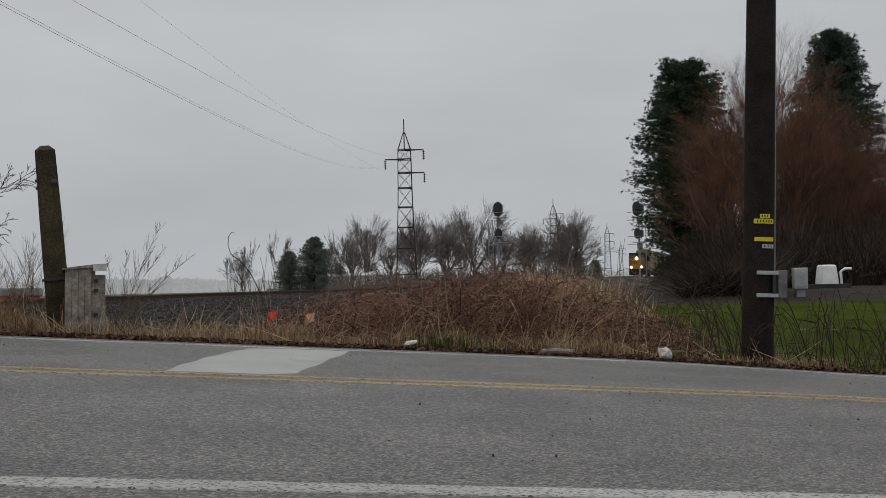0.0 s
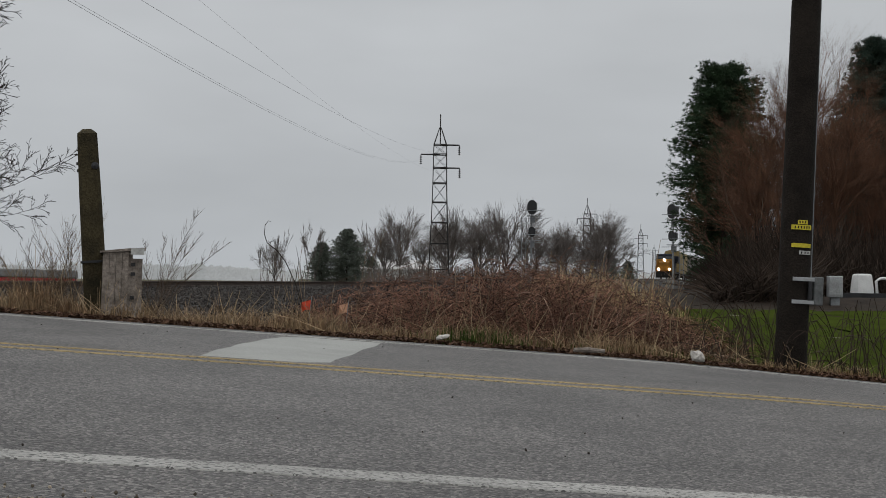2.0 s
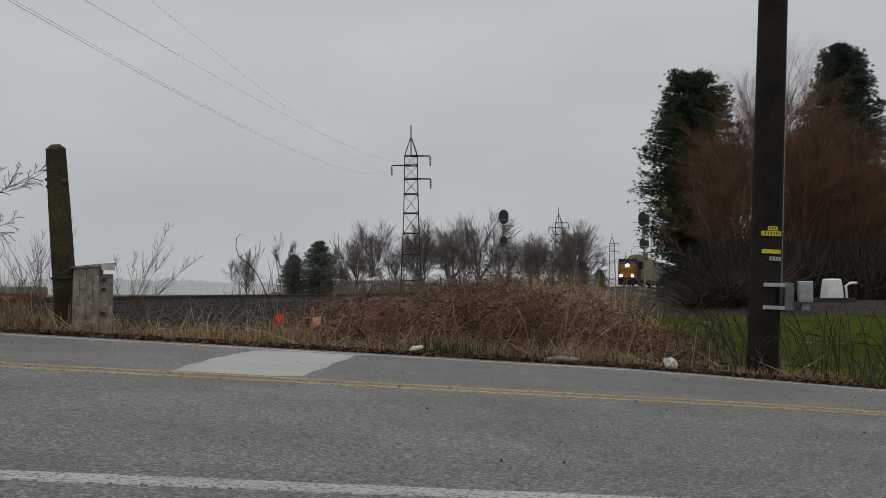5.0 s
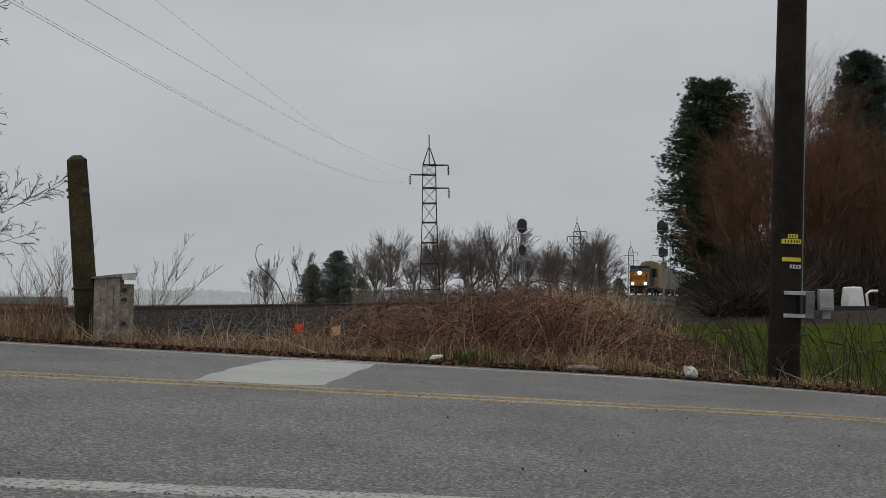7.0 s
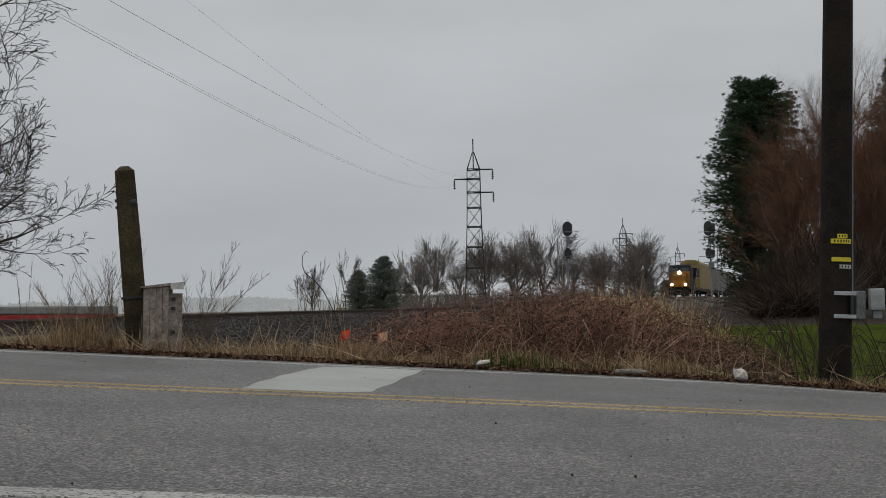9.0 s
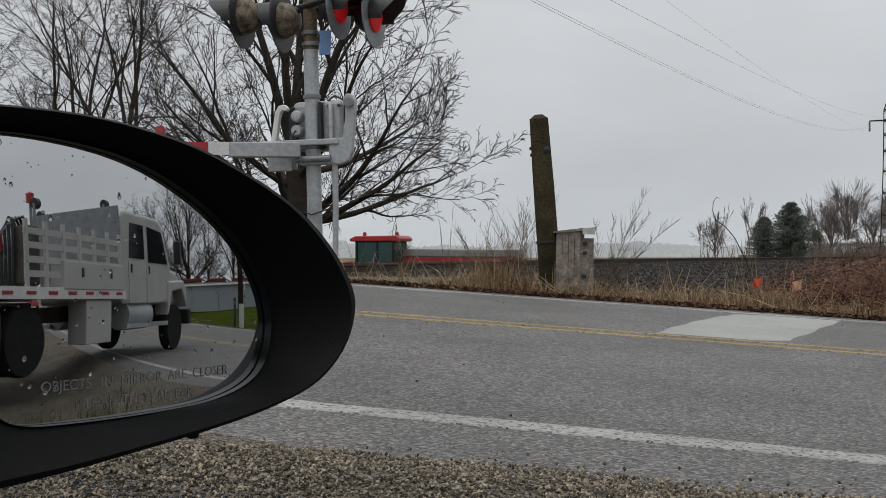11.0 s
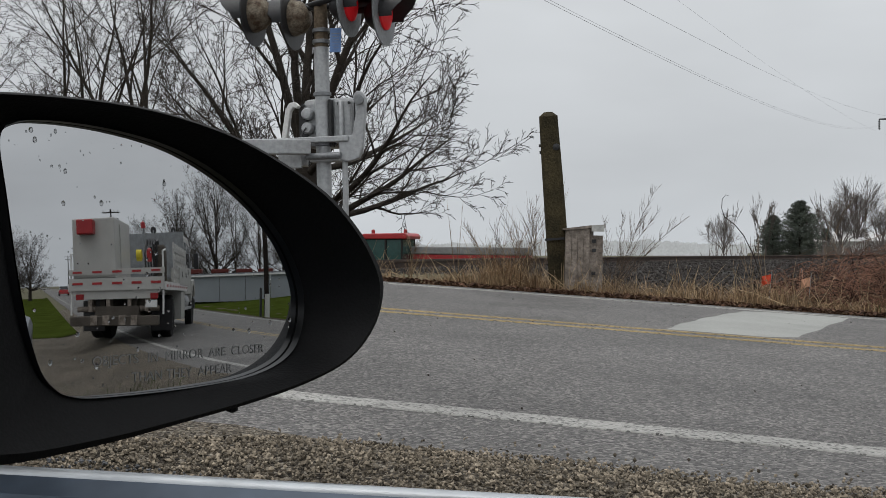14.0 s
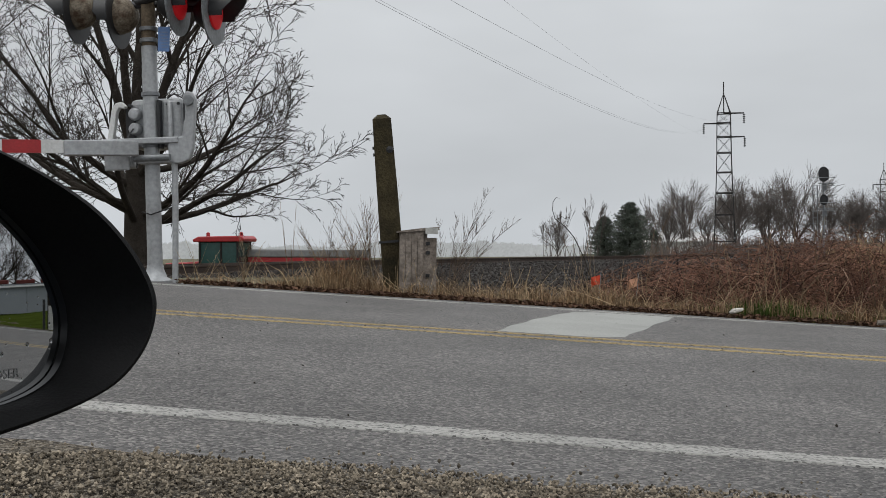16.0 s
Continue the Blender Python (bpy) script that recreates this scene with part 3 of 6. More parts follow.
# ---- crossing signal with its gate ----
def lamp_unit(t, m, lit, back_seen):
    """One flashing lamp: housing, round background, lens and hood; it looks along its own -y."""
    u = part("lamp_housing", Build().lathe([(0.04, 0.17), (0.09, 0.155), (0.14, 0.10), (0.165, 0.02), (0.165, 0.0)], 24, m @ pose(0, 0, 0, -90)), LAMP_BACK if back_seen else BLACK_METAL, t, "rust-stained lamp housing", smooth=True)
    n = 32
    b = Build()
    for y in (-0.006, 0.006):
        b.v += [tuple(m @ Vector((0.29 * math.cos(2 * math.pi * i / n), y, 0.29 * math.sin(2 * math.pi * i / n)))) for i in range(n)]
    b.f = [tuple(range(n)), tuple(range(2 * n - 1, n - 1, -1))] + [(i, i + n, (i + 1) % n + n, (i + 1) % n) for i in range(n)]
    part("backboard", b, BLACK_METAL if back_seen else GALV, t, "round black backboard" if back_seen else "round grey backboard")
    part("lens", Build().lathe([(0.15, 0.0), (0.15, 0.02), (0.1, 0.045), (0.001, 0.055)], 28, m @ pose(0, -0.005, 0, 90)), RED_LAMP if lit else RED_DULL, t, "red lamp lens", smooth=True)
    hood = Build()
    k = 18
    for y, r in ((-0.01, 0.168), (-0.30, 0.176), (-0.30, 0.170), (-0.01, 0.162)):
        for i in range(k + 1):
            a = math.radians(-20 + 220 * i / k)
            yy = y * (0.45 + 0.55 * max(0, math.sin(a)) ** 0.6) if y < -0.1 else y
            hood.v.append(tuple(m @ Vector((r * math.cos(a), yy, r * math.sin(a)))))
    for s in range(4):
        a, c = s * (k + 1), ((s + 1) % 4) * (k + 1)
        hood.f += [(a + i, a + i + 1, c + i + 1, c + i) for i in range(k)]
    part("hood", hood, BLACK_METAL, t, "long black lamp hood", smooth=True)


def crossing_signal():
    t = thing("crossing_signal", pose(-3.69, 10.5, 0.31, 0, -1.3, 0), "silver railway crossing signal mast with red flashing lamps and gate", "crossing signal")
    part("mast", Build().tube([(0, 0, -0.1), (0, 0, 2.05)], 0.066, 24), ALU, t, "silver painted round mast", smooth=True)
    part("upper_mast", Build().tube([(0, 0, 2.05), (0, 0, 4.2)], 0.062, 24), mat("stained_brown_mast", (0.15, 0.115, 0.08), 0.7, 0, 5, 0.4, 0.2, 40), t, "brown-stained upper mast", smooth=True)
    part("base", Build().lathe([(0.15, -0.12), (0.15, 0.0), (0.10, 0.03), (0.075, 0.10), (0.07, 0.14)], 20), ALU, t, smooth=True)
    part("footing", Build().box(0.05, 0.0, -0.09, 0.62, 0.42, 0.12), CONCRETE, t, "small concrete footing", bevel=0.01)
    part("conduit", Build().tube([(0.19, -0.05, -0.1), (0.2, -0.05, 0.2), (0.215, -0.05, 0.7), (0.215, -0.05, 1.15)], 0.026, 12), ALU, t, "grey conduit", smooth=True)
    # mechanism case behind the mast
    part("gate_mechanism", Build().box(0.03, 0.22, 1.50, 0.50, 0.30, 0.44), ALU, t, "silver gate mechanism case", bevel=0.05)
    part("mechanism_cover", Build().box(0.17, 0.05, 1.50, 0.17, 0.06, 0.40), ALU, t, bevel=0.025)
    for x, z in ((-0.155, 1.58), (-0.155, 1.45)):
        part("cap", Build().lathe([(0.055, 0), (0.055, 0.05), (0.04, 0.07), (0.001, 0.075)], 18, pose(x, 0.06, z, 90)), ALU, t, "round bolt cap", smooth=True)
    part("pipe", Build().tube([(0.17, 0.0, 1.33), (0.17, 0.0, 1.6), (0.165, 0.02, 1.66), (0.13, 0.06, 1.68)], 0.024, 12), ALU, t, smooth=True)
    for z in (1.63, 1.18, 2.1, 2.2):
        part("clamp", Build().lathe([(0.074, -0.018), (0.08, -0.014), (0.08, 0.014), (0.074, 0.018)], 20, pose(0, 0, z)), GALV, t, "steel band clamp", smooth=True)
    part("lower_bracket", Build().box(0.03, -0.03, 1.16, 0.26, 0.16, 0.055), ALU, t, bevel=0.01)
    # the two cranked arms of the gate and its cross bar
    right = [(0.345, 1.60), (0.31, 1.70), (0.345, 1.75), (0.40, 1.74), (0.435, 1.68), (0.425, 1.58), (0.395, 1.24), (0.36, 1.15), (0.27, 1.12), (0.18, 1.14), (0.17, 1.34), (0.30, 1.36)]
    part("counterweight_arm", Build().prism(right, -0.10, -0.03), ALU, t, "silver cranked counterweight arm", bevel=0.015)
    part("pivot", Build().lathe([(0.045, 0), (0.045, 0.03), (0.001, 0.035)], 14, pose(0.375, -0.10, 1.665, 90)), GALV, t, smooth=True)
    left = [(-0.40, 1.33), (-0.35, 1.62), (-0.315, 1.68), (-0.26, 1.69), (-0.22, 1.65), (-0.24, 1.63), (-0.28, 1.64), (-0.305, 1.60), (-0.35, 1.33)]
    part("gate_crank", Build().prism(left, -0.02, 0.05), WHITE_METAL, t, "white cranked arm", bevel=0.008)
    part("cross_bar", Build().box(-0.10, -0.09, 1.33, 0.74, 0.06, 0.052, Matrix.Translation((0, 0, 0))), ALU, t, "pale cross bar", bevel=0.008)
    # gate arm, lying across the far lane towards the camera's side
    arm = Matrix.Translation((-0.05, -0.16, 1.24)) @ Matrix.Rotation(radians(-149), 4, "Z")
    part("arm_bracket", Build().box(0.33, 0, 0.02, 0.62, 0.09, 0.13, arm), ALU, t, "silver arm bracket", bevel=0.01)
    for i in range(12):
        x0 = 0.62 if i == 0 else 0.82 + 0.31 * (i - 1)
        x1 = 0.82 + 0.31 * i
        part("arm_section", Build().box((x0 + x1) / 2, 0, 0.03, x1 - x0 - 0.002, 0.035, 0.11, arm), RED_PAINT if i % 2 else WHITE_METAL, t, "red reflective arm stripe" if i % 2 else "white arm stripe")
    for x in (1.22, 2.3, 3.6):
        part("arm_lamp", Build().lathe([(0.045, 0.0), (0.045, 0.09), (0.035, 0.115), (0.001, 0.12)], 16, arm @ Matrix.Translation((x, 0, 0.10))), RED_DULL, t, "small red gate lamp", smooth=True)
        part("arm_lamp_foot", Build().box(x, 0, 0.092, 0.08, 0.05, 0.02, arm), BLACK_METAL, t)
    # small fittings: bolts, cables, black pieces that paint shade in gaps and recesses
    for x, z in ((-0.2, 1.66), (0.14, 1.66), (0.24, 1.66), (-0.2, 1.32), (0.02, 1.67), (0.1, 1.30)):
        part("bolt", Build().cyl((x, 0.02, z), (x, 0.07, z), 0.014, 8), BLACK_METAL, t)
    part("cable", Build().tube([(-0.155, -0.02, 1.45), (-0.19, -0.06, 1.38), (-0.14, -0.10, 1.28), (-0.10, -0.09, 1.20), (-0.12, -0.06, 1.10)], 0.007, 6), BLACK_METAL, t, "thin black cable", smooth=True)
    part("cable", Build().tube([(0.12, 0.1, 1.72), (0.2, 0.04, 1.75), (0.29, 0.03, 1.70), (0.285, 0.04, 1.5)], 0.008, 6), BLACK_METAL, t, "thin black cable", smooth=True)
    part("cable", Build().tube([(-0.08, -0.07, 0.72), (0.0, -0.085, 0.69), (0.09, -0.06, 0.72), (0.19, -0.05, 0.75)], 0.006, 6), BLACK_METAL, t, "thin black tie wire", smooth=True)
    # this black strip and the next block stand in for shade
    part("gap_shade", Build().box(0.083, 0.0, 1.48, 0.02, 0.1, 0.42), BLACK_METAL, t, "black strip for the shade in the gap")
    part("recess", Build().box(-0.2, 0.1, 1.48, 0.08, 0.12, 0.3), BLACK_METAL, t, "dark recess behind the crank")
    part("shaft_stub", Build().cyl((-0.12, -0.12, 1.18), (0.2, -0.12, 1.18), 0.03, 12), GALV, t, "dark pivot shaft", smooth=True)
    part("hub_plate", Build().box(-0.27, -0.13, 1.18, 0.22, 0.03, 0.2), ALU, t, "arm hub plate", bevel=0.01)
    part("counterweight", Build().box(-0.25, 0.06, 1.16, 0.16, 0.14, 0.10), ALU, t, bevel=0.015)
    # sign on the mast
    sign = part("sign", Build().box(0.05, -0.075, 2.10, 0.105, 0.008, 0.215, Matrix.Rotation(radians(3), 4, "Y")), BLUE_SIGN, t, "small pale blue notice plate", bevel=0.006)
    for i in range(6):
        part("marking", Build().box(0.05 + 0.002 * i, -0.081, 2.16 - 0.026 * i, 0.075 - 0.008 * (i % 3), 0.002, 0.005, Matrix.Rotation(radians(3), 4, "Y")), GALV, sign, "grey text bar")
    # lamps: one pair faces the near lane, one pair away along the road
    part("lamp_crossarm", Build().tube([(-0.75, 0.02, 2.42), (0.62, 0.02, 2.42)], 0.03, 12), BLACK_METAL, t, "black lamp crossarm", smooth=True)
    part("lamp_crossarm", Build().tube([(-0.45, 0.30, 2.44), (0.3, -0.30, 2.44)], 0.03, 12), BLACK_METAL, t, "black lamp crossarm", smooth=True)
    lamp_unit(t, pose(0.30, -0.10, 2.40, 0, 0, 86), True, False)
    lamp_unit(t, pose(0.56, 0.10, 2.34, 0, 0, 86), True, False)
    lamp_unit(t, pose(-0.62, -0.06, 2.38, 0, 0, 268), False, True)
    lamp_unit(t, pose(-0.28, 0.04, 2.34, 0, 0, 268), False, True)


crossing_signal()
MOVED = ("gate_mech", "mechanism", "cap", "pipe", "lower_br", "counterw", "pivot", "gate_crank", "cross_bar", "arm_", "bolt", "gap_shade", "recess", "shaft_stub", "hub_plate", "cable")
for ob in bpy.data.objects["crossing_signal"].children:
    if ob.name.startswith(MOVED):
        ob.data.transform(Matrix.Translation((0, 0, -0.115)))


# ---- lattice tower ----
def lattice_tower(m, label, scale=1.0, parts=True):
    t = thing("lattice_tower", m, label, "pylon", "lattice power towers")
    lv = [(-1.0, 1.35), (2.2, 1.03), (4.9, 0.93), (7.1, 0.84), (9.2, 0.77), (11.2, 0.72), (12.8, 0.70), (14.2, 0.68), (15.2, 0.66), (17.0, 0.08)]
    for sx, sy in ((-1, -1), (1, -1), (1, 1), (-1, 1)):
        part("leg", Build().tube([(sx * w, sy * w, z) for z, w in lv], 0.06, 4), TOWER_STEEL, t)
    for z, w in lv[1:9]:
        part("ring_beam", Build().box(0, -w, z, 2 * w, 0.09, 0.10).box(0, w, z, 2 * w, 0.09, 0.10).box(-w, 0, z, 0.09, 2 * w, 0.10).box(w, 0, z, 0.09, 2 * w, 0.10), TOWER_STEEL, t)
    for (z0, w0), (z1, w1) in zip(lv[1:8], lv[2:9]):
        b = Build()
        for s in (-1, 1):
            b.cyl((-w0, s * w0, z0), (w1, s * w1, z1), 0.02, 4).cyl((w0, s * w0, z0), (-w1, s * w1, z1), 0.02, 4)
            b.cyl((s * w0, -w0, z0), (s * w1, w1, z1), 0.02, 4).cyl((s * w0, w0, z0), (s * w1, -w1, z1), 0.02, 4)
        part("bracing", b, TOWER_STEEL, t, "crossed steel bracing")
    part("spire", Build().cyl((0, 0, 15.2), (0, 0, 18.4), 0.06, 6), TOWER_STEEL, t)
    for z, x in ((14.2, -2.0), (15.2, 2.0), (12.8, 2.05)):
        part("crossarm", Build().cyl((0, -0.3, z), (x, 0, z), 0.07, 5).cyl((0, 0.3, z), (x, 0, z), 0.07, 5), TOWER_STEEL, t)
        b = Build()
        for k in range(5):
            b.lathe([(0.05, 0), (0.15, 0.05), (0.05, 0.12)], 8, pose(x, 0, z - 1.0 + 0.19 * k))
        b.cyl((x, 0, z - 1.05), (x, 0, z), 0.03, 5)
        part("insulator", b, BLACK_METAL, t, "dark string of insulator discs")
    return t


tower = lattice_tower(pose(15.3, 128.5, -0.6, 0, 0, -6), "dark steel lattice power tower with three arms")
for x, y, z, s in ((70.3, 291, -1, 1.17), (118.5, 413, -1, 1.16), (182, 610, 0, 1.1)):
    c = copy_thing(tower, pose(x, y, z, 0, 0, -10) @ Matrix.Scale(s, 4))
    c.scale = (s, s, s)

# power lines: sagging spans from the tower over the viewer's left
WIRE = mat("grey_wire", (0.2, 0.2, 0.21), 0.8)
for way, end_at, r in (((-0.2125, 0.9497, 0.2298), (13.3, 128.6, 13.0), 0.0045), ((-0.2080, 0.9507, 0.2300), (13.4, 128.6, 13.1), 0.0035), ((-0.1561, 0.9598, 0.2331), (17.2, 128.0, 14.1), 0.004), ((-0.1017, 0.9665, 0.2357), (17.3, 128.3, 11.8), 0.0022)):
    start, near = Vector(end_at), Vector((0, 0, 0.515)) + Vector(way) * 19.0
    pts = []
    for i in range(49):
        u = 1.35 * (i / 48)
        p = start.lerp(near, u)
        p.z -= 4 * 1.2 * u * (1 - u)
        pts.append(p)
    tagged(solid("power_line", Build().tube(pts, r * 0.75, 4), WIRE, False, 0, False), "thin grey sagging overhead power wire", "power line", "overhead wires")


# ---- railway block signals ----
def block_signal(m, side_ladder):
    t = thing("railway_signal", m, "tall railway block signal with two dark heads and ladder", "railway signal", "block signals")
    part("mast", Build().cyl((0, 0, -1.5), (0, 0, 5.1), 0.06, 10), GALV, t, smooth=True)
    for z, k in ((5.25, 1.0), (3.68, 0.72)):
        b = Build()
        n = 20
        for y in (-0.03, 0.03):
            b.v += [(0.31 * k * math.cos(2 * math.pi * i / n), y - 0.2, z + k * ((0.105 if math.sin(2 * math.pi * i / n) > 0 else -0.105) + 0.36 * math.sin(2 * math.pi * i / n))) for i in range(n)]
        b.f = [tuple(range(n)), tuple(range(2 * n - 1, n - 1, -1))] + [(i, i + n, (i + 1) % n + n, (i + 1) % n) for i in range(n)]
        part("signal_head", b, BLACK_METAL, t, "black oval signal head")
        part("head_case", Build().box(0.1, 0.0, z, 0.42 * k, 0.36, 0.66 * k), BLACK_METAL, t, bevel=0.06)
        part("platform", Build().box(0.15, 0.0, z - 0.55, 0.95, 0.5, 0.05), GALV, t)
        part("junction_case", Build().box(0.05, 0, z - 0.8, 0.26, 0.24, 0.4), GALV, t, "pale junction case")
    for x in (-0.62, -0.34):
        part("ladder_rail", Build().cyl((side_ladder * x, 0.25, -1.4), (side_ladder * x, 0.25, 4.6), 0.025, 6), GALV, t)
    for k in range(16):
        part("rung", Build().cyl((side_ladder * -0.62, 0.25, -1.0 + k * 0.36), (side_ladder * -0.34, 0.25, -1.0 + k * 0.36), 0.018, 5), GALV, t)
    for z in (4.55, 3.0):
        b = Build()
        for q in (0, 0.5):
            b.cyl((-0.7, -0.25, z - 0.0 + q), (0.65, -0.25, z - 0.0 + q), 0.02, 5)
        part("guard_rail", b, GALV, t)
    return t


block_signal(pose(15.3, 78.4, 0.0, 0, 0, -8), 1)
block_signal(pose(24.0, 76.3, -0.2, 0, 0, -50), -1)


# ---- trees, weeds, brambles, grass ----
def bare_tree_mesh(name, seed, height, spread, levels, twigs, material, trunk_r, first=0.28, droop=0.0, sides=(7, 5, 4, 3, 3, 3), fork=5):
    """Trunk, limbs and twigs; returns two meshes: trunk and crown."""
    rng = random.Random(seed)
    trunk, crown = Build(), Build()

    def grow(p, d, length, r, level):
        b = trunk if level == 0 else crown
        n = 6 if level < 2 else 4
        pts, rad, q, dd = [p.copy()], [r], p.copy(), d.copy()
        for i in range(n):
            wob = Vector((rng.uniform(-1, 1), rng.uniform(-1, 1), rng.uniform(-0.7, 0.9))) * (0.10 if level == 0 else 0.22)
            dd = (dd + wob + Vector((0, 0, (0.05 if level == 1 else -droop * level * 0.12)))).normalized()
            q = q + dd * (length / n)
            pts.append(q.copy())
            rad.append(r * (1 - (0.62 if level == 0 else 0.8) * (i + 1) / n))
        b.tube(pts, rad, sides[min(level, 5)], False)
        if level >= levels:
            return
        count = fork + 3 if level == 0 else (fork + 1 if level < levels - 1 else twigs)
        for k in range(count):
            u = rng.uniform(first, 1.0) if level == 0 else rng.uniform(0.22, 1.0)
            i = min(int(u * n), n - 1)
            f = u * n - i
            start = pts[i].lerp(pts[i + 1], f)
            base = (pts[i + 1] - pts[i]).normalized()
            side = base.orthogonal().normalized()
            side.rotate(Matrix.Rotation(rng.uniform(0, 2 * math.pi), 3, base))
            tilt = rng.uniform(0.55, 1.05) * spread
            nd = (base + side * tilt).normalized()
            grow(start, nd, length * rng.uniform(0.42, 0.72) * (1.15 - 0.35 * u), rad[i] * rng.uniform(0.42, 0.66), level + 1)

    grow(Vector((0, 0, -0.3)), Vector((0, 0, 1)), height * 0.62, trunk_r, 0)
    return trunk.mesh(name + "_trunk", material, True), crown.mesh(name + "_crown", material, True)


def tree_thing(name, meshes, m, label, category, group=""):
    t = thing(name, m, label, category, group)
    for part_name, me in zip(("trunk", "crown"), meshes):
        o = new(part_name, me)
        o.parent = t
    return t


def forked_tree_mesh(name, seed, material, stems, low_limbs, trunk_r, fork_z, counts=(9, 8, 7, 5), thin=0.006):
    """A stout trunk that divides into rising stems, with long low limbs; every limb arches and droops at its fine tip."""
    rng = random.Random(seed)
    trunk, crown = Build(), Build()
    trunk.tube([(0, 0, -0.4), (0, 0, 0.1), (0.03, 0, fork_z * 0.6), (0, 0, fork_z + 0.3)], [trunk_r * 1.5, trunk_r * 1.1, trunk_r, trunk_r * 0.75], 12, False)

    def limb(p, d, length, r, level):
        n = (12, 8, 6, 4, 3)[level]
        lift = (0.045, 0.05, 0.04, 0.0, 0.0)[level]
        pts, rad, q, dd = [p], [r], p, d
        for i in range(n):
            u = (i + 1) / n
            wob = Vector((rng.uniform(-1, 1), rng.uniform(-1, 1), rng.uniform(-1, 1))) * (0.11, 0.15, 0.17, 0.16, 0.14)[level]
            dd = (dd + wob + Vector((0, 0, lift - (0.16 * max(0, u - 0.55) if level < 3 else 0.03)))).normalized()
            q = q + dd * length / n
            pts.append(q)
            rad.append(max(r * (1 - u) ** 0.75, thin))
        crown.tube(pts, rad, (9, 6, 4, 3, 3)[level], False)
        if level >= len(counts):
            return
        for k in range(counts[level]):
            u = 0.15 + 0.83 * (k + rng.random()) / counts[level]
            i = min(int(u * n), n - 1)
            s = pts[i].lerp(pts[i + 1], min(u * n - i, 1))
            base = (pts[i + 1] - pts[i]).normalized()
            side = base.orthogonal().normalized()
            side.rotate(Matrix.Rotation(k * 2.4 + rng.uniform(-0.7, 0.7), 3, base))
            nd = (base + side * rng.uniform(0.4, 0.85)).normalized()
            limb(s, nd, length * rng.uniform(0.36, 0.62) * (1.2 - 0.6 * u), max(rad[i] * rng.uniform(0.4, 0.62), thin), level + 1)

    for k in range(stems):
        a, el = k * 2 * math.pi / stems + rng.uniform(-0.3, 0.3), rng.uniform(0.95, 1.35)
        limb(Vector((0, 0, fork_z * rng.uniform(0.75, 1.1))), Vector((math.cos(a) * math.cos(el), math.sin(a) * math.cos(el), math.sin(el))), rng.uniform(6.5, 8.0), trunk_r * 0.42, 0)
    for k in range(low_limbs):
        a, el = k * 2 * math.pi / low_limbs + rng.uniform(-0.25, 0.25), rng.uniform(0.08, 0.5)
        limb(Vector((0, 0, fork_z * rng.uniform(0.42, 0.95))), Vector((math.cos(a) * math.cos(el), math.sin(a) * math.cos(el), math.sin(el))), rng.uniform(4.3, 5.6), trunk_r * 0.32, 0)
    return trunk.mesh(name + "_trunk", material, True), crown.mesh(name + "_crown", material, True)


big = forked_tree_mesh("big_tree", 6, BARK, 5, 12, 0.30, 3.1, (7, 6, 5, 3))
tree_thing("tree", big, pose(-10.15, 28.0, -0.1, 0, 0, 40), "large bare spreading tree with dark wet bark", "tree")
second = forked_tree_mesh("tall_tree", 23, BARK, 4, 3, 0.20, 2.8, (7, 5, 5, 2))
tree_thing("tree", second, pose(-18.4, 35.5, -0.1, 0, 0, 20), "bare tree with upright grey branches", "tree", "bare trees beyond the road")
tree_thing("tree", second, pose(-21.5, 38.0, -0.1, 0, 0, 150), "bare tree with upright grey branches", "tree", "bare trees beyond the road")
tree_thing("tree", second, pose(-27.5, 37.0, -0.1, 0, 0, 200), "bare tree with spreading dark branches", "tree", "bare trees beyond the road")

# hedgerow and trees beyond the line, haze painted into their bark colour
def fan_tree_mesh(name, seed, material, limbs, levels, length, ratio, angle, thick, stem=0.7, thin=0.012):
    """A short stem that forks again and again into a rounded fan of fine twigs."""
    rng = random.Random(seed)
    trunk, crown = Build(), Build()
    trunk.tube([(0, 0, -0.3), (0.05, 0, stem)], [thick, thick * 0.85], 6, False)

    def fork(p, d, l, r, level):
        mid = p + d * l * 0.5 + Vector((rng.uniform(-1, 1), rng.uniform(-1, 1), 0)) * l * 0.05
        q = p + (d + Vector((0, 0, 0.05))).normalized() * l
        crown.tube([p, mid, q], [r, r * 0.85, max(r * 0.7, thin * 0.7)], 4 if level < 2 else 3, False)
        if level == levels:
            return
        for k in range(3 if rng.random() < 0.55 else 2):
            side = d.orthogonal().normalized()
            side.rotate(Matrix.Rotation(rng.uniform(0, 6.283), 3, d))
            nd = (d + side * math.tan(angle * rng.uniform(0.4, 1.25))).normalized()
            s = p.lerp(q, rng.uniform(0.55, 1.0))
            fork(s, nd, l * ratio * rng.uniform(0.75, 1.15), max(r * 0.66, thin), level + 1)

    for k in range(limbs):
        a, el = k * 2.4 + rng.uniform(-0.3, 0.3), rng.uniform(0.85, 1.5)
        fork(Vector((0, 0, stem * rng.uniform(0.3, 1.0))), Vector((math.cos(a) * math.cos(el), math.sin(a) * math.cos(el), math.sin(el))), length * rng.uniform(0.85, 1.1), thick * 0.6, 1)
    return trunk.mesh(name + "_trunk", material, True), crown.mesh(name + "_crown", material, True)


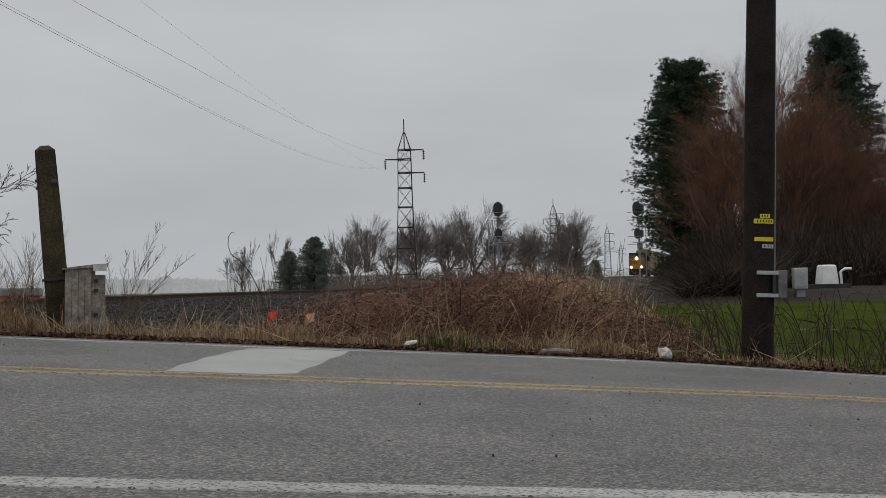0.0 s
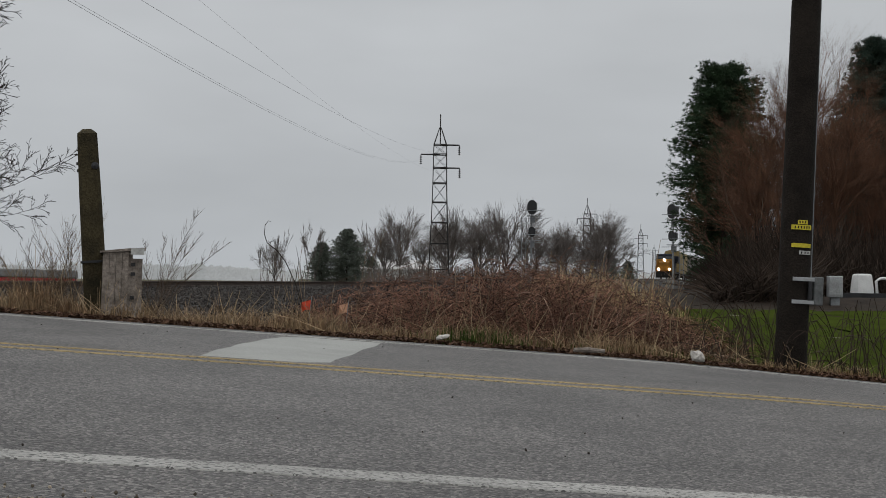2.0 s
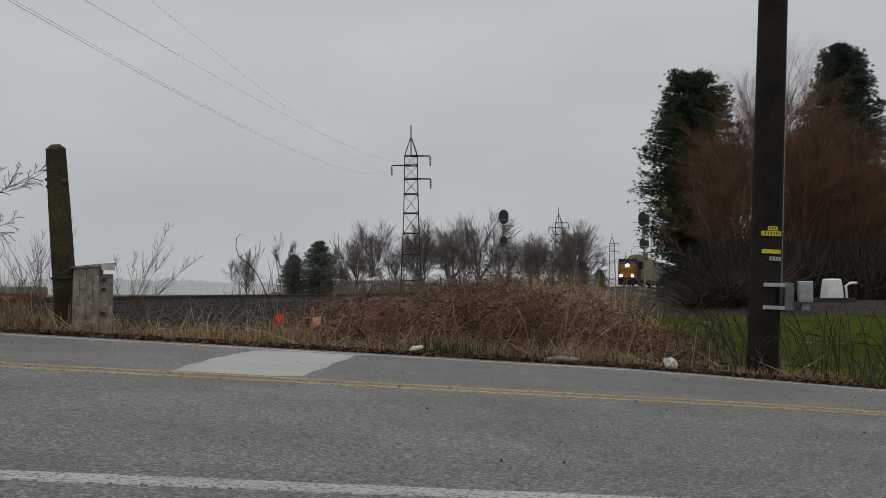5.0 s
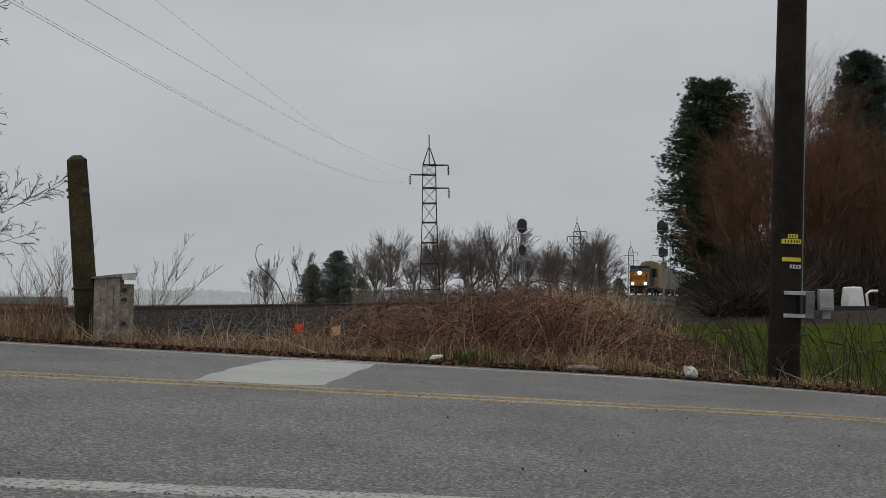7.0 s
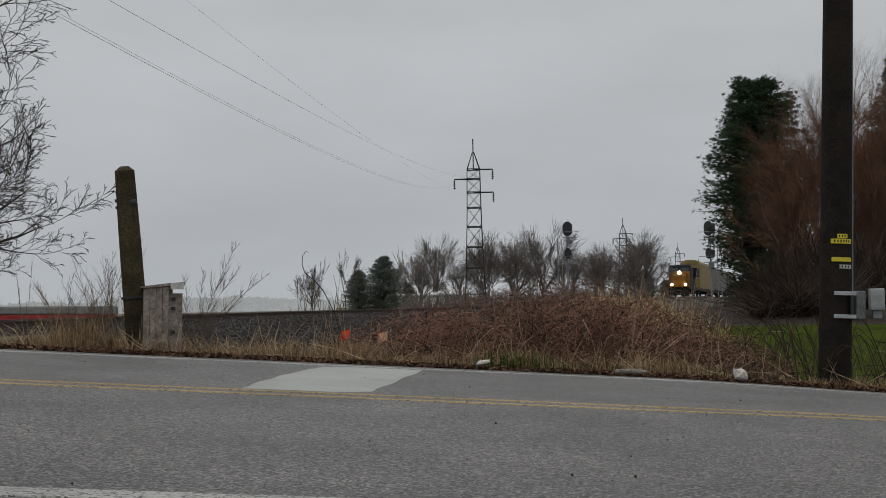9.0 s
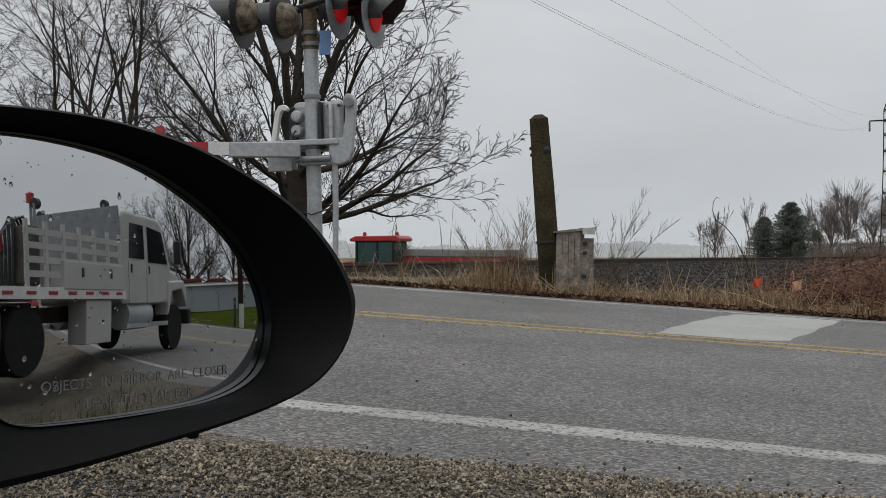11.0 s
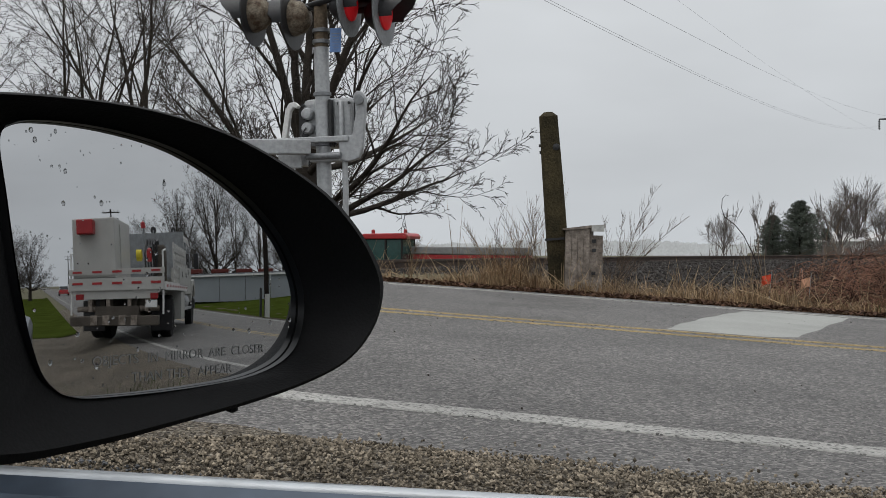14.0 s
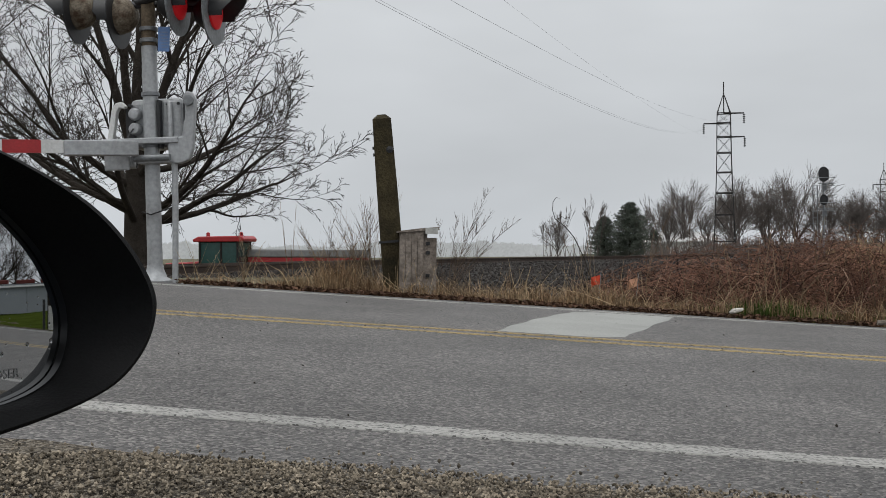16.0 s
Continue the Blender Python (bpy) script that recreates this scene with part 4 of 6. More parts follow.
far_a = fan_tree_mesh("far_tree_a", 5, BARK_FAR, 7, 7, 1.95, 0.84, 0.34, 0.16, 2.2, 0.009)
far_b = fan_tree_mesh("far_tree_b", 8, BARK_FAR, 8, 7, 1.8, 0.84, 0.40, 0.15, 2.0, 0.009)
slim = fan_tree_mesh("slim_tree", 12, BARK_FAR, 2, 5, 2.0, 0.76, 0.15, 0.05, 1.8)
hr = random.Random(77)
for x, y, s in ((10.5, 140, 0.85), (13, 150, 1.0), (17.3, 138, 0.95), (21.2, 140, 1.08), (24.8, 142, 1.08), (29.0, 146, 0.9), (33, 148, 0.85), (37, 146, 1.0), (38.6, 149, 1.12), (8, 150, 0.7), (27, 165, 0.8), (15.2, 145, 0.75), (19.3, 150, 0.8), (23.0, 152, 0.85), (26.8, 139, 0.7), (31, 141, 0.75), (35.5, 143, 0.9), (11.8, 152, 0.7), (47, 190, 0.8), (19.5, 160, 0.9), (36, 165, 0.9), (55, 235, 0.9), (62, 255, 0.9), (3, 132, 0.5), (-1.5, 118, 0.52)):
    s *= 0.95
    t = tree_thing("tree", far_a if hr.random() < 0.5 else far_b, pose(x, y, -0.3, 0, 0, hr.uniform(0, 360)) @ Matrix.Scale(s, 4), "bare grey-brown tree in the hedgerow, paled with painted haze", "tree", "hedgerow trees")
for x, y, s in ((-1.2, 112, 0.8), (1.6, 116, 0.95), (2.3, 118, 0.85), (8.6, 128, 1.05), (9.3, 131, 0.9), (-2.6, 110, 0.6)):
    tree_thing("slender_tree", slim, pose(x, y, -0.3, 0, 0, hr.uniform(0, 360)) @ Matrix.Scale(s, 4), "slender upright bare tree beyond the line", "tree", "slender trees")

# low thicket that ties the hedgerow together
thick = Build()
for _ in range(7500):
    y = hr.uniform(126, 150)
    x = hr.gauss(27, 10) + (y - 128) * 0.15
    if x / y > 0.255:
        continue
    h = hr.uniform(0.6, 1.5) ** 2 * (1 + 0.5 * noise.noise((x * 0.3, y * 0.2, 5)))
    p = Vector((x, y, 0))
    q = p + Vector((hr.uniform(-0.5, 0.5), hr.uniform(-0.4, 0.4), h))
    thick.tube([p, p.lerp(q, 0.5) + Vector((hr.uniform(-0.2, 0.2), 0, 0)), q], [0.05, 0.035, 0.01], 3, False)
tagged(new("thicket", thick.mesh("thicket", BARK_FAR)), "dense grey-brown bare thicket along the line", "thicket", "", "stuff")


def conifer_mesh(name, seed, height, radius, material, clumps, top=1.0, ragged=0.3, needle=0.34, low=0.06, shape=0.8, count=10, slim=0.16, waist=1.0):
    rng = random.Random(seed)
    trunk, crown = Build(), Build()
    trunk.tube([(0, 0, -0.3), (0.05, 0, height * 0.5), (0, 0.03, height * 0.97)], [0.022 * height, 0.013 * height, 0.03], 8, False)
    limbs = int(clumps / 9)
    boughs = [(low + (1 - low) * ((k + rng.random()) / 120) ** 0.9, k * 2.4 + rng.uniform(-0.5, 0.5), 1 - ragged * rng.random() ** 1.5) for k in range(120)]
    for i in range(limbs):
        u0, a0, far = boughs[i % 120]
        u = min(max(u0 + rng.gauss(0, 0.012), low), 1.0)
        z = u * height
        env = radius * min(1.0, (1 - u) * 2.1 + 0.08) ** shape * min(1.0, 0.55 + u * 2.2) * (waist + (1 - waist) * smooth_step(0.34, 0.44, u))
        a = a0 + rng.gauss(0, 0.22)
        reach = env * far * (1 - 0.5 * min(abs(a - a0), 0.8)) * rng.uniform(0.82, 1.04)
        d = Vector((math.cos(a), math.sin(a), rng.uniform(-0.10, 0.22)))
        root, tip = Vector((0, 0, z)), Vector((0, 0, z)) + d * reach + Vector((0, 0, 0.10 * reach))
        crown.tube([root, tip], [0.04, 0.01], 3, False)
        for k in range(9):
            f = 1 - 0.72 * (k / 8) ** 1.1
            c = root.lerp(tip, f) + Vector((rng.uniform(-1, 1), rng.uniform(-1, 1), rng.uniform(-0.5, 0.5))) * (0.07 * radius)
            for _ in range(count):
                e = (Vector((rng.gauss(0, 0.8), rng.gauss(0, 0.8), rng.gauss(0, 0.6))) + d * 0.9).normalized() * needle * rng.uniform(0.6, 1.2)
                w = e.cross(Vector((rng.uniform(-1, 1), rng.uniform(-1, 1), rng.uniform(-1, 1)))).normalized() * needle * slim
                crown.add([c - w, c + w, c + e], [(0, 1, 2)])
    return trunk.mesh(name + "_trunk", BARK, True), crown.mesh(name + "_crown", material)


pine = conifer_mesh("pine", 31, 11.1, 3.1, PINE, 15000, ragged=0.34, needle=0.19, low=0.03, shape=0.42, count=17, slim=0.06, waist=0.92)
tree_thing("pine_tree", pine, pose(20.4, 57.0, -0.3, 0, 0, 10), "tall dense dark green pine beside the lawn", "tree")
spruce = conifer_mesh("spruce", 37, 11.2, 3.1, SPRUCE, 13000, ragged=0.35, needle=0.19, low=0.05, shape=0.7, count=17, slim=0.06)
tree_thing("spruce_tree", spruce, pose(24.6, 50.0, -0.3), "tall blue-green spruce beside the lawn", "tree", "spruces by the house")
tree_thing("spruce_tree", spruce, pose(30.0, 49.5, -0.3, 0, 0, 120) @ Matrix.Scale(0.97, 4), "tall blue-green spruce beside the lawn", "tree", "spruces by the house")
# needle green lightened to stand for the haze before the far firs
FIR_FAR = mat("fir_needles_painted_haze", (0.145, 0.165, 0.14), 0.8, 0, 0.8, 0.4, 0, 14, per_piece=0.3)
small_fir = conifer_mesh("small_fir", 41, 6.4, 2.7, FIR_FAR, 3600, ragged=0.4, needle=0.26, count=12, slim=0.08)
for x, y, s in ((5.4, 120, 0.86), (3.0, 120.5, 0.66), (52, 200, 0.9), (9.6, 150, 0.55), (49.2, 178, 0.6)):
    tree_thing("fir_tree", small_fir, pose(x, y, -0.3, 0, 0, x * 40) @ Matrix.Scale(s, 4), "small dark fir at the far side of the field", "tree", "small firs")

# reddish leafless trees in front of the pine: a very fine twig mass
red_a = bare_tree_mesh("red_tree", 51, 10.5, 0.6, 4, 15, RED_TWIG, 0.17, first=0.03, sides=(6, 4, 3, 3, 3, 3), fork=8)
for x, y, s, a in ((17.6, 46.0, 0.84, 0), (18.9, 45.5, 0.97, 80), (20.4, 45.0, 0.95, 160), (18.2, 44.4, 0.7, 240), (21.8, 44.6, 0.78, 300), (19.6, 43.6, 0.8, 33), (24.2, 43.6, 0.58, 200), (21.6, 43.0, 0.66, 120), (23.1, 44.2, 0.66, 20)):
    tree_thing("red_twigged_tree", red_a, pose(x, y, -0.3, 0, 0, a) @ Matrix.Scale(s, 4), "leafless tree with dense reddish-brown twigs", "tree", "red-twigged trees")

# dark tangled undergrowth at their feet
under = Build()
for _ in range(15000):
    y = 31.2 + 16.0 * random.random() ** 1.3
    x = y * random.uniform(0.350, 0.62)
    if x / y > 0.43 and y < 35.5:
        continue
    k = smooth_step(0.345, 0.38, x / y)
    h = random.uniform(0.25, 1.0) * (0.9 + 1.5 * smooth_step(31, 43, y)) * (0.3 + 0.7 * k) * (1 + 0.5 * noise.noise((x * 0.6, y * 0.5, 2)))
    p = Vector((x, y, bank_z(x, y) - 0.1))
    q = p + Vector((random.gauss(0, 0.6), random.gauss(0, 0.4), h + 0.2))
    under.tube([p, p.lerp(q, 0.5) + Vector((random.uniform(-0.2, 0.2), random.uniform(-0.2, 0.2), 0.1)), q], [0.02, 0.016, 0.006], 3, False)
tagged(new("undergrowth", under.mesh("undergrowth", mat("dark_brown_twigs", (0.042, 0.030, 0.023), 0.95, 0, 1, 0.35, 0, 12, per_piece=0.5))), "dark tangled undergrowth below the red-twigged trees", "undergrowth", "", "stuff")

# pale slender forked sapling before them
sap = Build()
sap.tube([(0, 0, -0.2), (0.1, 0, 1.2), (-0.2, 0.1, 2.2), (-0.9, 0.1, 3.6), (-1.2, 0, 5.0)], [0.035, 0.03, 0.024, 0.018, 0.01], 5, False)
sap.tube([(-0.2, 0.1, 2.2), (0.3, 0, 3.0), (0.4, 0.1, 3.9)], [0.02, 0.015, 0.008], 4, False)
tagged(new("sapling", sap.mesh("sapling", mat("pale_grey_bark", (0.11, 0.075, 0.055), 0.9, 0, 4, 0.3))), "pale slender forked sapling before the thicket", "sapling").matrix_world = pose(15.9, 41.5, -0.2)


# grass, weeds and brambles of the verge
def blades(name, count, place, height, width, material, label, lean=0.45, category="grass"):
    b = Build()
    for _ in range(count):
        x, y, k = place()
        h = height * k * (0.3 + 1.1 * rnd(0, 1) ** 1.8)
        a, l = rnd(0, 6.283), rnd(0.05, lean) * h * (1.6 if rnd(0, 1) < 0.2 else 1)
        w = width * rnd(0.6, 1.4)
        z = rough_land(x, y)
        dx, dy = math.cos(a) * l, math.sin(a) * l
        sx, sy = math.cos(a + 1.57 + rnd(-0.5, 0.5)) * w, math.sin(a + 1.57) * w
        m = (x + dx * 0.35, y + dy * 0.35, z + h * 0.62)
        tip = (x + dx, y + dy, z + h * rnd(0.75, 1.0))
        b.add([(x - sx, y - sy, z - 0.02), (x + sx, y + sy, z - 0.02), (m[0] + sx * 0.7, m[1] + sy * 0.7, m[2]), (m[0] - sx * 0.7, m[1] - sy * 0.7, m[2]), tip], [(0, 1, 2, 3), (3, 2, 4)])
    return tagged(new(name, b.mesh(name, material)), label, category, "", "stuff")


def clump_density(x):
    """Taller straw at the post and along the bramble bank, short and thin between."""
    k = 0.45 + 0.42 * math.exp(-((x + 1.9) / 0.55) ** 2) + 0.4 * math.exp(-((x - 0.2) / 0.5) ** 2) + 0.22 * smooth_step(0.7, 1.4, x) * smooth_step(3.6, 3.0, x)
    return k * (0.75 + 0.5 * noise.noise((x * 2.7, 3.3, 0)))


def in_verge():
    while True:
        x = rnd(-3.35, 5.2)
        if rnd(0, 1) < (0.2 + 0.6 * clump_density(x)) * (0.45 + 1.5 * max(0, noise.noise((x * 5.5, 1.7, 0)) + 0.15)):
            break
    y = 10.22 + abs(random.gauss(0, 0.45)) + 0.25 * noise.noise((x * 1.3, 7, 0)) + 0.12
    k = clump_density(x) * (0.55 + 0.6 * smooth_step(10.2, 11.0, y))
    if x < -2.3:
        k *= 0.5 + 0.35 * smooth_step(-3.2, -2.3, x)
    return x, y, max(k, 0.25)


blades("dead_grass", 16000, in_verge, 0.40, 0.0028, STRAW, "dry straw-coloured dead grass along the verge", 0.8)


def behind_verge():
    x = rnd(-3.0, 4.2)
    y = rnd(10.9, 14.5)
    return x, y, 0.5 + 0.4 * clump_density(x)


blades("dead_grass", 14000, behind_verge, 0.34, 0.0045, WEED, "brown dead weeds between the verge and the ballast", 0.9)


def gold_mound():
    return random.gauss(5.3, 0.45), rnd(19, 24), rnd(0.7, 1.3)


blades("dead_grass", 6000, gold_mound, 0.78, 0.008, mat("tan_dry_grass", (0.42, 0.31, 0.17), 0.9, 0, 1, 0.3, 0, 20, per_piece=0.35), "tall pale tan grass mound behind the brambles", 0.5)


def green_spot():
    return (random.gauss(1.55, 0.22), rnd(10.25, 10.7), 0.8) if rnd(0, 1) < 0.5 else (random.gauss(2.9, 0.6), rnd(10.3, 10.9), 0.6)


blades("green_grass", 1500, green_spot, 0.2, 0.004, GREEN_BLADE, "short green grass among the dead stalks", 0.5)


def lawn_edge():
    return rnd(3.3, 6.5), rnd(11.0, 15.5), rnd(0.5, 1.1)


blades("lawn_grass", 12000, lawn_edge, 0.10, 0.004, GREEN_BLADE, "short green lawn blades", 0.6)


def mirror_grass():
    return random.gauss(5.5, 0.9), random.gauss(1.3, 0.35), rnd(0.6, 1.2)


blades("green_grass", 3000, mirror_grass, 0.12, 0.005, GREEN_BLADE, "thin green grass in the gravel lot", 0.6)


def litter_place():
    return rnd(-3.4, 5.5), 10.12 + abs(random.gauss(0, 0.16))


lb = Build()
for _ in range(5200):
    x, y = litter_place()
    s = rnd(0.012, 0.032)
    m = Matrix.Translation((x, y, rough_land(x, y) + rnd(0.015, 0.05))) @ Euler((rnd(-0.7, 0.7), rnd(-0.7, 0.7), rnd(0, 6))).to_matrix().to_4x4()
    lb.add([(-s, 0, 0), (0, -s * 0.5, 0.3 * s), (s, 0, 0), (0, s * 0.5, 0.3 * s)], [(0, 1, 2, 3)], m)
tagged(new("leaf_litter", lb.mesh("leaf_litter", LEAF_LITTER)), "reddish-brown fallen leaves along the road edge", "leaf litter", "", "stuff")

# bramble bank: arching canes
def bank_height(x):
    top = float(np.interp(x, (-0.4, 0.1, 0.64, 1.2, 1.73, 2.28, 2.6, 2.95, 3.4, 3.8, 4.2), (0.02, 0.28, 0.45, 0.55, 0.63, 0.69, 0.71, 0.66, 0.54, 0.26, -0.05)))
    return max(top - land_z(x, 11.8), 0.04)


canes = Build()


def cane_run(b, x, y, z, az, el, length, r, limit):
    """One cane from a point, bowing over under its own weight, kept within the bank."""
    p, pts = Vector((x, y, z)), [(x, y, z)]
    n = 6
    for i in range(n):
        el -= rnd(0.1, 0.5) * length
        az += rnd(-0.25, 0.25)
        p = p + Vector((math.cos(az) * math.cos(el), 0.55 * math.sin(az) * math.cos(el), math.sin(el))) * (length / n)
        roof = land_z(p.x, 11.8) + bank_height(p.x) * limit
        low = land_z(p.x, p.y) + 0.01
        if p.z > roof:
            p.z = roof - rnd(0, 0.03)
            el = min(el, -0.15)
        if p.z < low:
            p.z = low
            el = abs(el) * 0.3
        pts.append(tuple(p))
    b.tube(pts, [r * k for k in (1, 0.97, 0.9, 0.8, 0.68, 0.52, 0.25)], 3, False)
    return pts


for _ in range(9500):
    x = min(max(random.gauss(2.2, 1.0), -0.3), 4.0)
    y = rnd(10.85, 12.7)
    k = rnd(0, 1) ** 1.4
    limit = rnd(0.62, 1.1) if rnd(0, 1) < 0.9 else rnd(1.04, 1.22)
    z = land_z(x, y) + bank_height(x) * limit * 0.8 * k * smooth_step(10.7, 11.4, y)
    pts = cane_run(canes, x, y, z, rnd(0, 6.283), rnd(-0.2, 1.45), rnd(0.25, 0.85), rnd(0.0017, 0.004), limit)
    if rnd(0, 1) < 0.4:
        q = Vector(pts[random.randint(2, 4)])
        canes.tube([q, q + Vector((rnd(-0.14, 0.14), rnd(-0.1, 0.1), rnd(-0.04, 0.1)))], [0.0025, 0.001], 3, False)
tagged(new("brambles", canes.mesh("brambles", BRAMBLE)), "tangled red-brown bramble canes on the bank", "brambles", "", "stuff")

arcs = Build()
for _ in range(170):
    x, y = rnd(0.6, 3.9), rnd(10.75, 11.8)
    limit = rnd(0.6, 1.15)
    cane_run(arcs, x, y, land_z(x, y) + bank_height(x) * rnd(0, 0.5), rnd(0, 6.283), rnd(0.1, 1.4), rnd(0.4, 1.0), rnd(0.0022, 0.0042), limit)
tagged(new("bramble_arcs", arcs.mesh("bramble_arcs", mat("greyish_brown_cane", (0.24, 0.165, 0.12), 0.75, 0, 3, 0.4, 0, 30, dark=(0.075, 0.042, 0.032), per_piece=0.8))), "thick arching grey-brown bramble canes", "brambles", "", "stuff")

stems = Build()
for _ in range(90):
    x, y = rnd(0.9, 3.6), rnd(10.7, 12.2)
    z = rough_land(x, y)
    h = bank_height(x) * rnd(0.5, 1.1) + 0.05
    p = Vector((x, y, z))
    q = p + Vector((rnd(-0.3, 0.3), rnd(-0.2, 0.1), h))
    stems.tube([p, p.lerp(q, 0.5) + Vector((rnd(-0.06, 0.06), 0, 0.02)), q], [0.006, 0.005, 0.002], 3, False)
tagged(new("bramble_stems", stems.mesh("bramble_stems", WEED)), "pale upright dead stems among the brambles", "brambles", "", "stuff")

# long pale broken stalks lying every way through the verge
stalks = Build()
for _ in range(620):
    x = rnd(-3.4, 4.6)
    y = 10.3 + abs(random.gauss(0, 0.5))
    p = Vector((x, y, rough_land(x, y) + rnd(0, 0.08)))
    a, el, l = rnd(0, 6.283), rnd(0.15, 1.35), rnd(0.18, 0.55) * (0.6 + 0.5 * clump_density(x))
    d = Vector((math.cos(a) * math.cos(el), 0.6 * math.sin(a) * math.cos(el), math.sin(el)))
    q = p + d * l
    r = rnd(0.0014, 0.003)
    stalks.tube([p, p.lerp(q, 0.55) + Vector((rnd(-0.03, 0.03), 0, rnd(-0.02, 0.03))), q], [r, r * 0.85, r * 0.4], 3, False)
tagged(new("broken_stalks", stalks.mesh("broken_stalks", mat("pale_straw_stalk", (0.34, 0.255, 0.155), 0.8, 0, 5, 0.3, 0, 30, per_piece=0.6))), "long pale broken stalks in the verge", "grass", "", "stuff")

# thorny shoots about the utility pole
shoots = Build()
for i in range(190):
    x, y = rnd(3.6, 6.2), rnd(10.45, 12.0)
    z = rough_land(x, y)
    a, top, reach = rnd(0, 6.283), rnd(0.15, 0.8), rnd(0.25, 1.1)
    pts = [(x + math.cos(a) * reach * u, y + math.sin(a) * reach * 0.5 * u, z + top * (1 - (1.6 * u - 0.9) ** 2 / 0.81)) for u in (0, 0.17, 0.33, 0.5, 0.67, 0.83, 1)]
    shoots.tube(pts, [0.005, 0.005, 0.0045, 0.004, 0.003, 0.0025, 0.001], 3, False)
tagged(new("bramble_shoots", shoots.mesh("bramble_shoots", mat("dark_thorny_shoot", (0.05, 0.035, 0.028), 0.8))), "dark thin thorny shoots around the pole foot", "brambles", "", "stuff")


def weed(m, seed, height, spread, label, r=0.005, fan=9):
    rng = random.Random(seed)
    b = Build()

    def grow(p, d, length, r, level):
        pts, q, dd = [p], p, d
        for i in range(4):
            dd = (dd + Vector((rng.uniform(-1, 1), rng.uniform(-0.6, 0.6), rng.uniform(-0.2, 0.8))) * 0.12).normalized()
            q = q + dd * length / 4
            pts.append(q)
        b.tube(pts, [r, r * 0.85, r * 0.7, r * 0.5, r * 0.3], 4 if level == 0 else 3, False)
        if level < 2:
            for k in range(fan if level == 0 else 4):
                u = rng.uniform(0.25, 0.95)
                i = min(int(u * 4), 3)
                s = pts[i].lerp(pts[i + 1], u * 4 - i)
                side = Vector((rng.choice((-1, 1)), rng.uniform(-0.5, 0.5), rng.uniform(0.3, 1.1))).normalized()
                grow(s, (dd + side * spread).normalized(), length * rng.uniform(0.25, 0.5), r * 0.5, level + 1)

    for k in range(2):
        grow(Vector((rng.uniform(-0.04, 0.04), 0, -0.05)), Vector((rng.uniform(-0.35, 0.35), rng.uniform(-0.2, 0.2), 1)).normalized(), height * rng.uniform(0.75, 1), r, 0)
    ob = new("weed", b.mesh("weed", WEED))
    ob.matrix_world = m
    return tagged(ob, label, "weed", "dry weeds")


for i, (x, y, h, s, lab) in enumerate(((-2.0, 11.0, 0.75, 1.1, "thin branching dry weed beside the post"), (-2.25, 11.1, 0.62, 0.8, "thin branching dry weed beside the post"), (-1.9, 11.2, 0.9, 0.8, "thin branching dry weed beside the post"), (-2.65, 11.3, 0.75, 0.4, "thin straight dry stalk"), (-0.55, 11.0, 0.5, 0.5, "thin straight dry stalk"), (0.55, 11.5, 1.05, 0.25, "tall straight dry stalk"), (0.2, 11.6, 0.9, 0.3, "tall straight dry stalk"), (0.9, 11.8, 0.9, 0.3, "tall straight dry stalk"), (0.0, 11.3, 0.45, 0.5, "thin straight dry stalk"), (-3.2, 11.6, 0.6, 0.8, "thin branching dry weed beside the track"))):
    weed(pose(x, y, rough_land(x, y), 0, 0, i * 37), 100 + i, h, s, lab, 0.0042, 16 if s > 0.5 else 3)

def feather_weed(m, seed, stalks, label):
    """Long arching stalks, each with alternating fine side shoots; stalks are (lean, length)."""
    rng = random.Random(seed)
    b = Build()
    for lean, length in stalks:
        p, pts, n = Vector((rng.uniform(-0.03, 0.03), rng.uniform(-0.04, 0.04), -0.05)), [], 9
        for i in range(n + 1):
            pts.append(p.copy())
            k = radians(lean) * (0.5 + 0.75 * i / n) + rng.uniform(-0.07, 0.07)
            p = p + Vector((math.sin(k), rng.uniform(-0.08, 0.08), math.cos(k))) * length / n
        b.tube(pts, [0.003 * (1 - 0.8 * i / n) + 0.0006 for i in range(n + 1)], 4, False)
        for k in range(int(40 * length)):
            u = 0.28 + 0.7 * rng.random()
            i = min(int(u * n), n - 1)
            s = pts[i].lerp(pts[i + 1], u * n - i)
            d = (pts[i + 1] - pts[i]).normalized()
            side = Vector((rng.choice((-1, 1)), rng.uniform(-0.6, 0.6), 0.35))
            e = (d + side * rng.uniform(0.4, 0.9)).normalized()
            l = length * rng.uniform(0.10, 0.32) * (1.25 - u)
            mid = s + e * l * 0.5 + Vector((0, 0, 0.06 * l))
            b.tube([s, mid, s + (e + d * 0.3).normalized() * l], [0.0016, 0.0013, 0.0006], 3, False)
    ob = new("weed", b.mesh("weed", DARK_WEED))
    ob.matrix_world = m
    return tagged(ob, label, "weed", "dry weeds")


feather_weed(pose(-1.2, 10.98, rough_land(-1.2, 11)), 5, ((8, 0.85), (24, 1.15), (33, 1.0), (47, 1.05), (-4, 0.8), (40, 0.75), (18, 0.7)), "tall feathery dry weed arching beside the box")
feather_weed(pose(-2.0, 11.1, rough_land(-2.0, 11.1)), 8, ((-14, 0.95), (6, 1.0), (18, 0.9), (-26, 0.8), (-8, 0.75), (12, 0.7)), "thin feathery dry weed beside the post")
feather_weed(pose(-2.35, 11.2, rough_land(-2.35, 11.2)), 9, ((-18, 0.75), (8, 0.8), (22, 0.7)), "thin feathery dry weed beside the post")

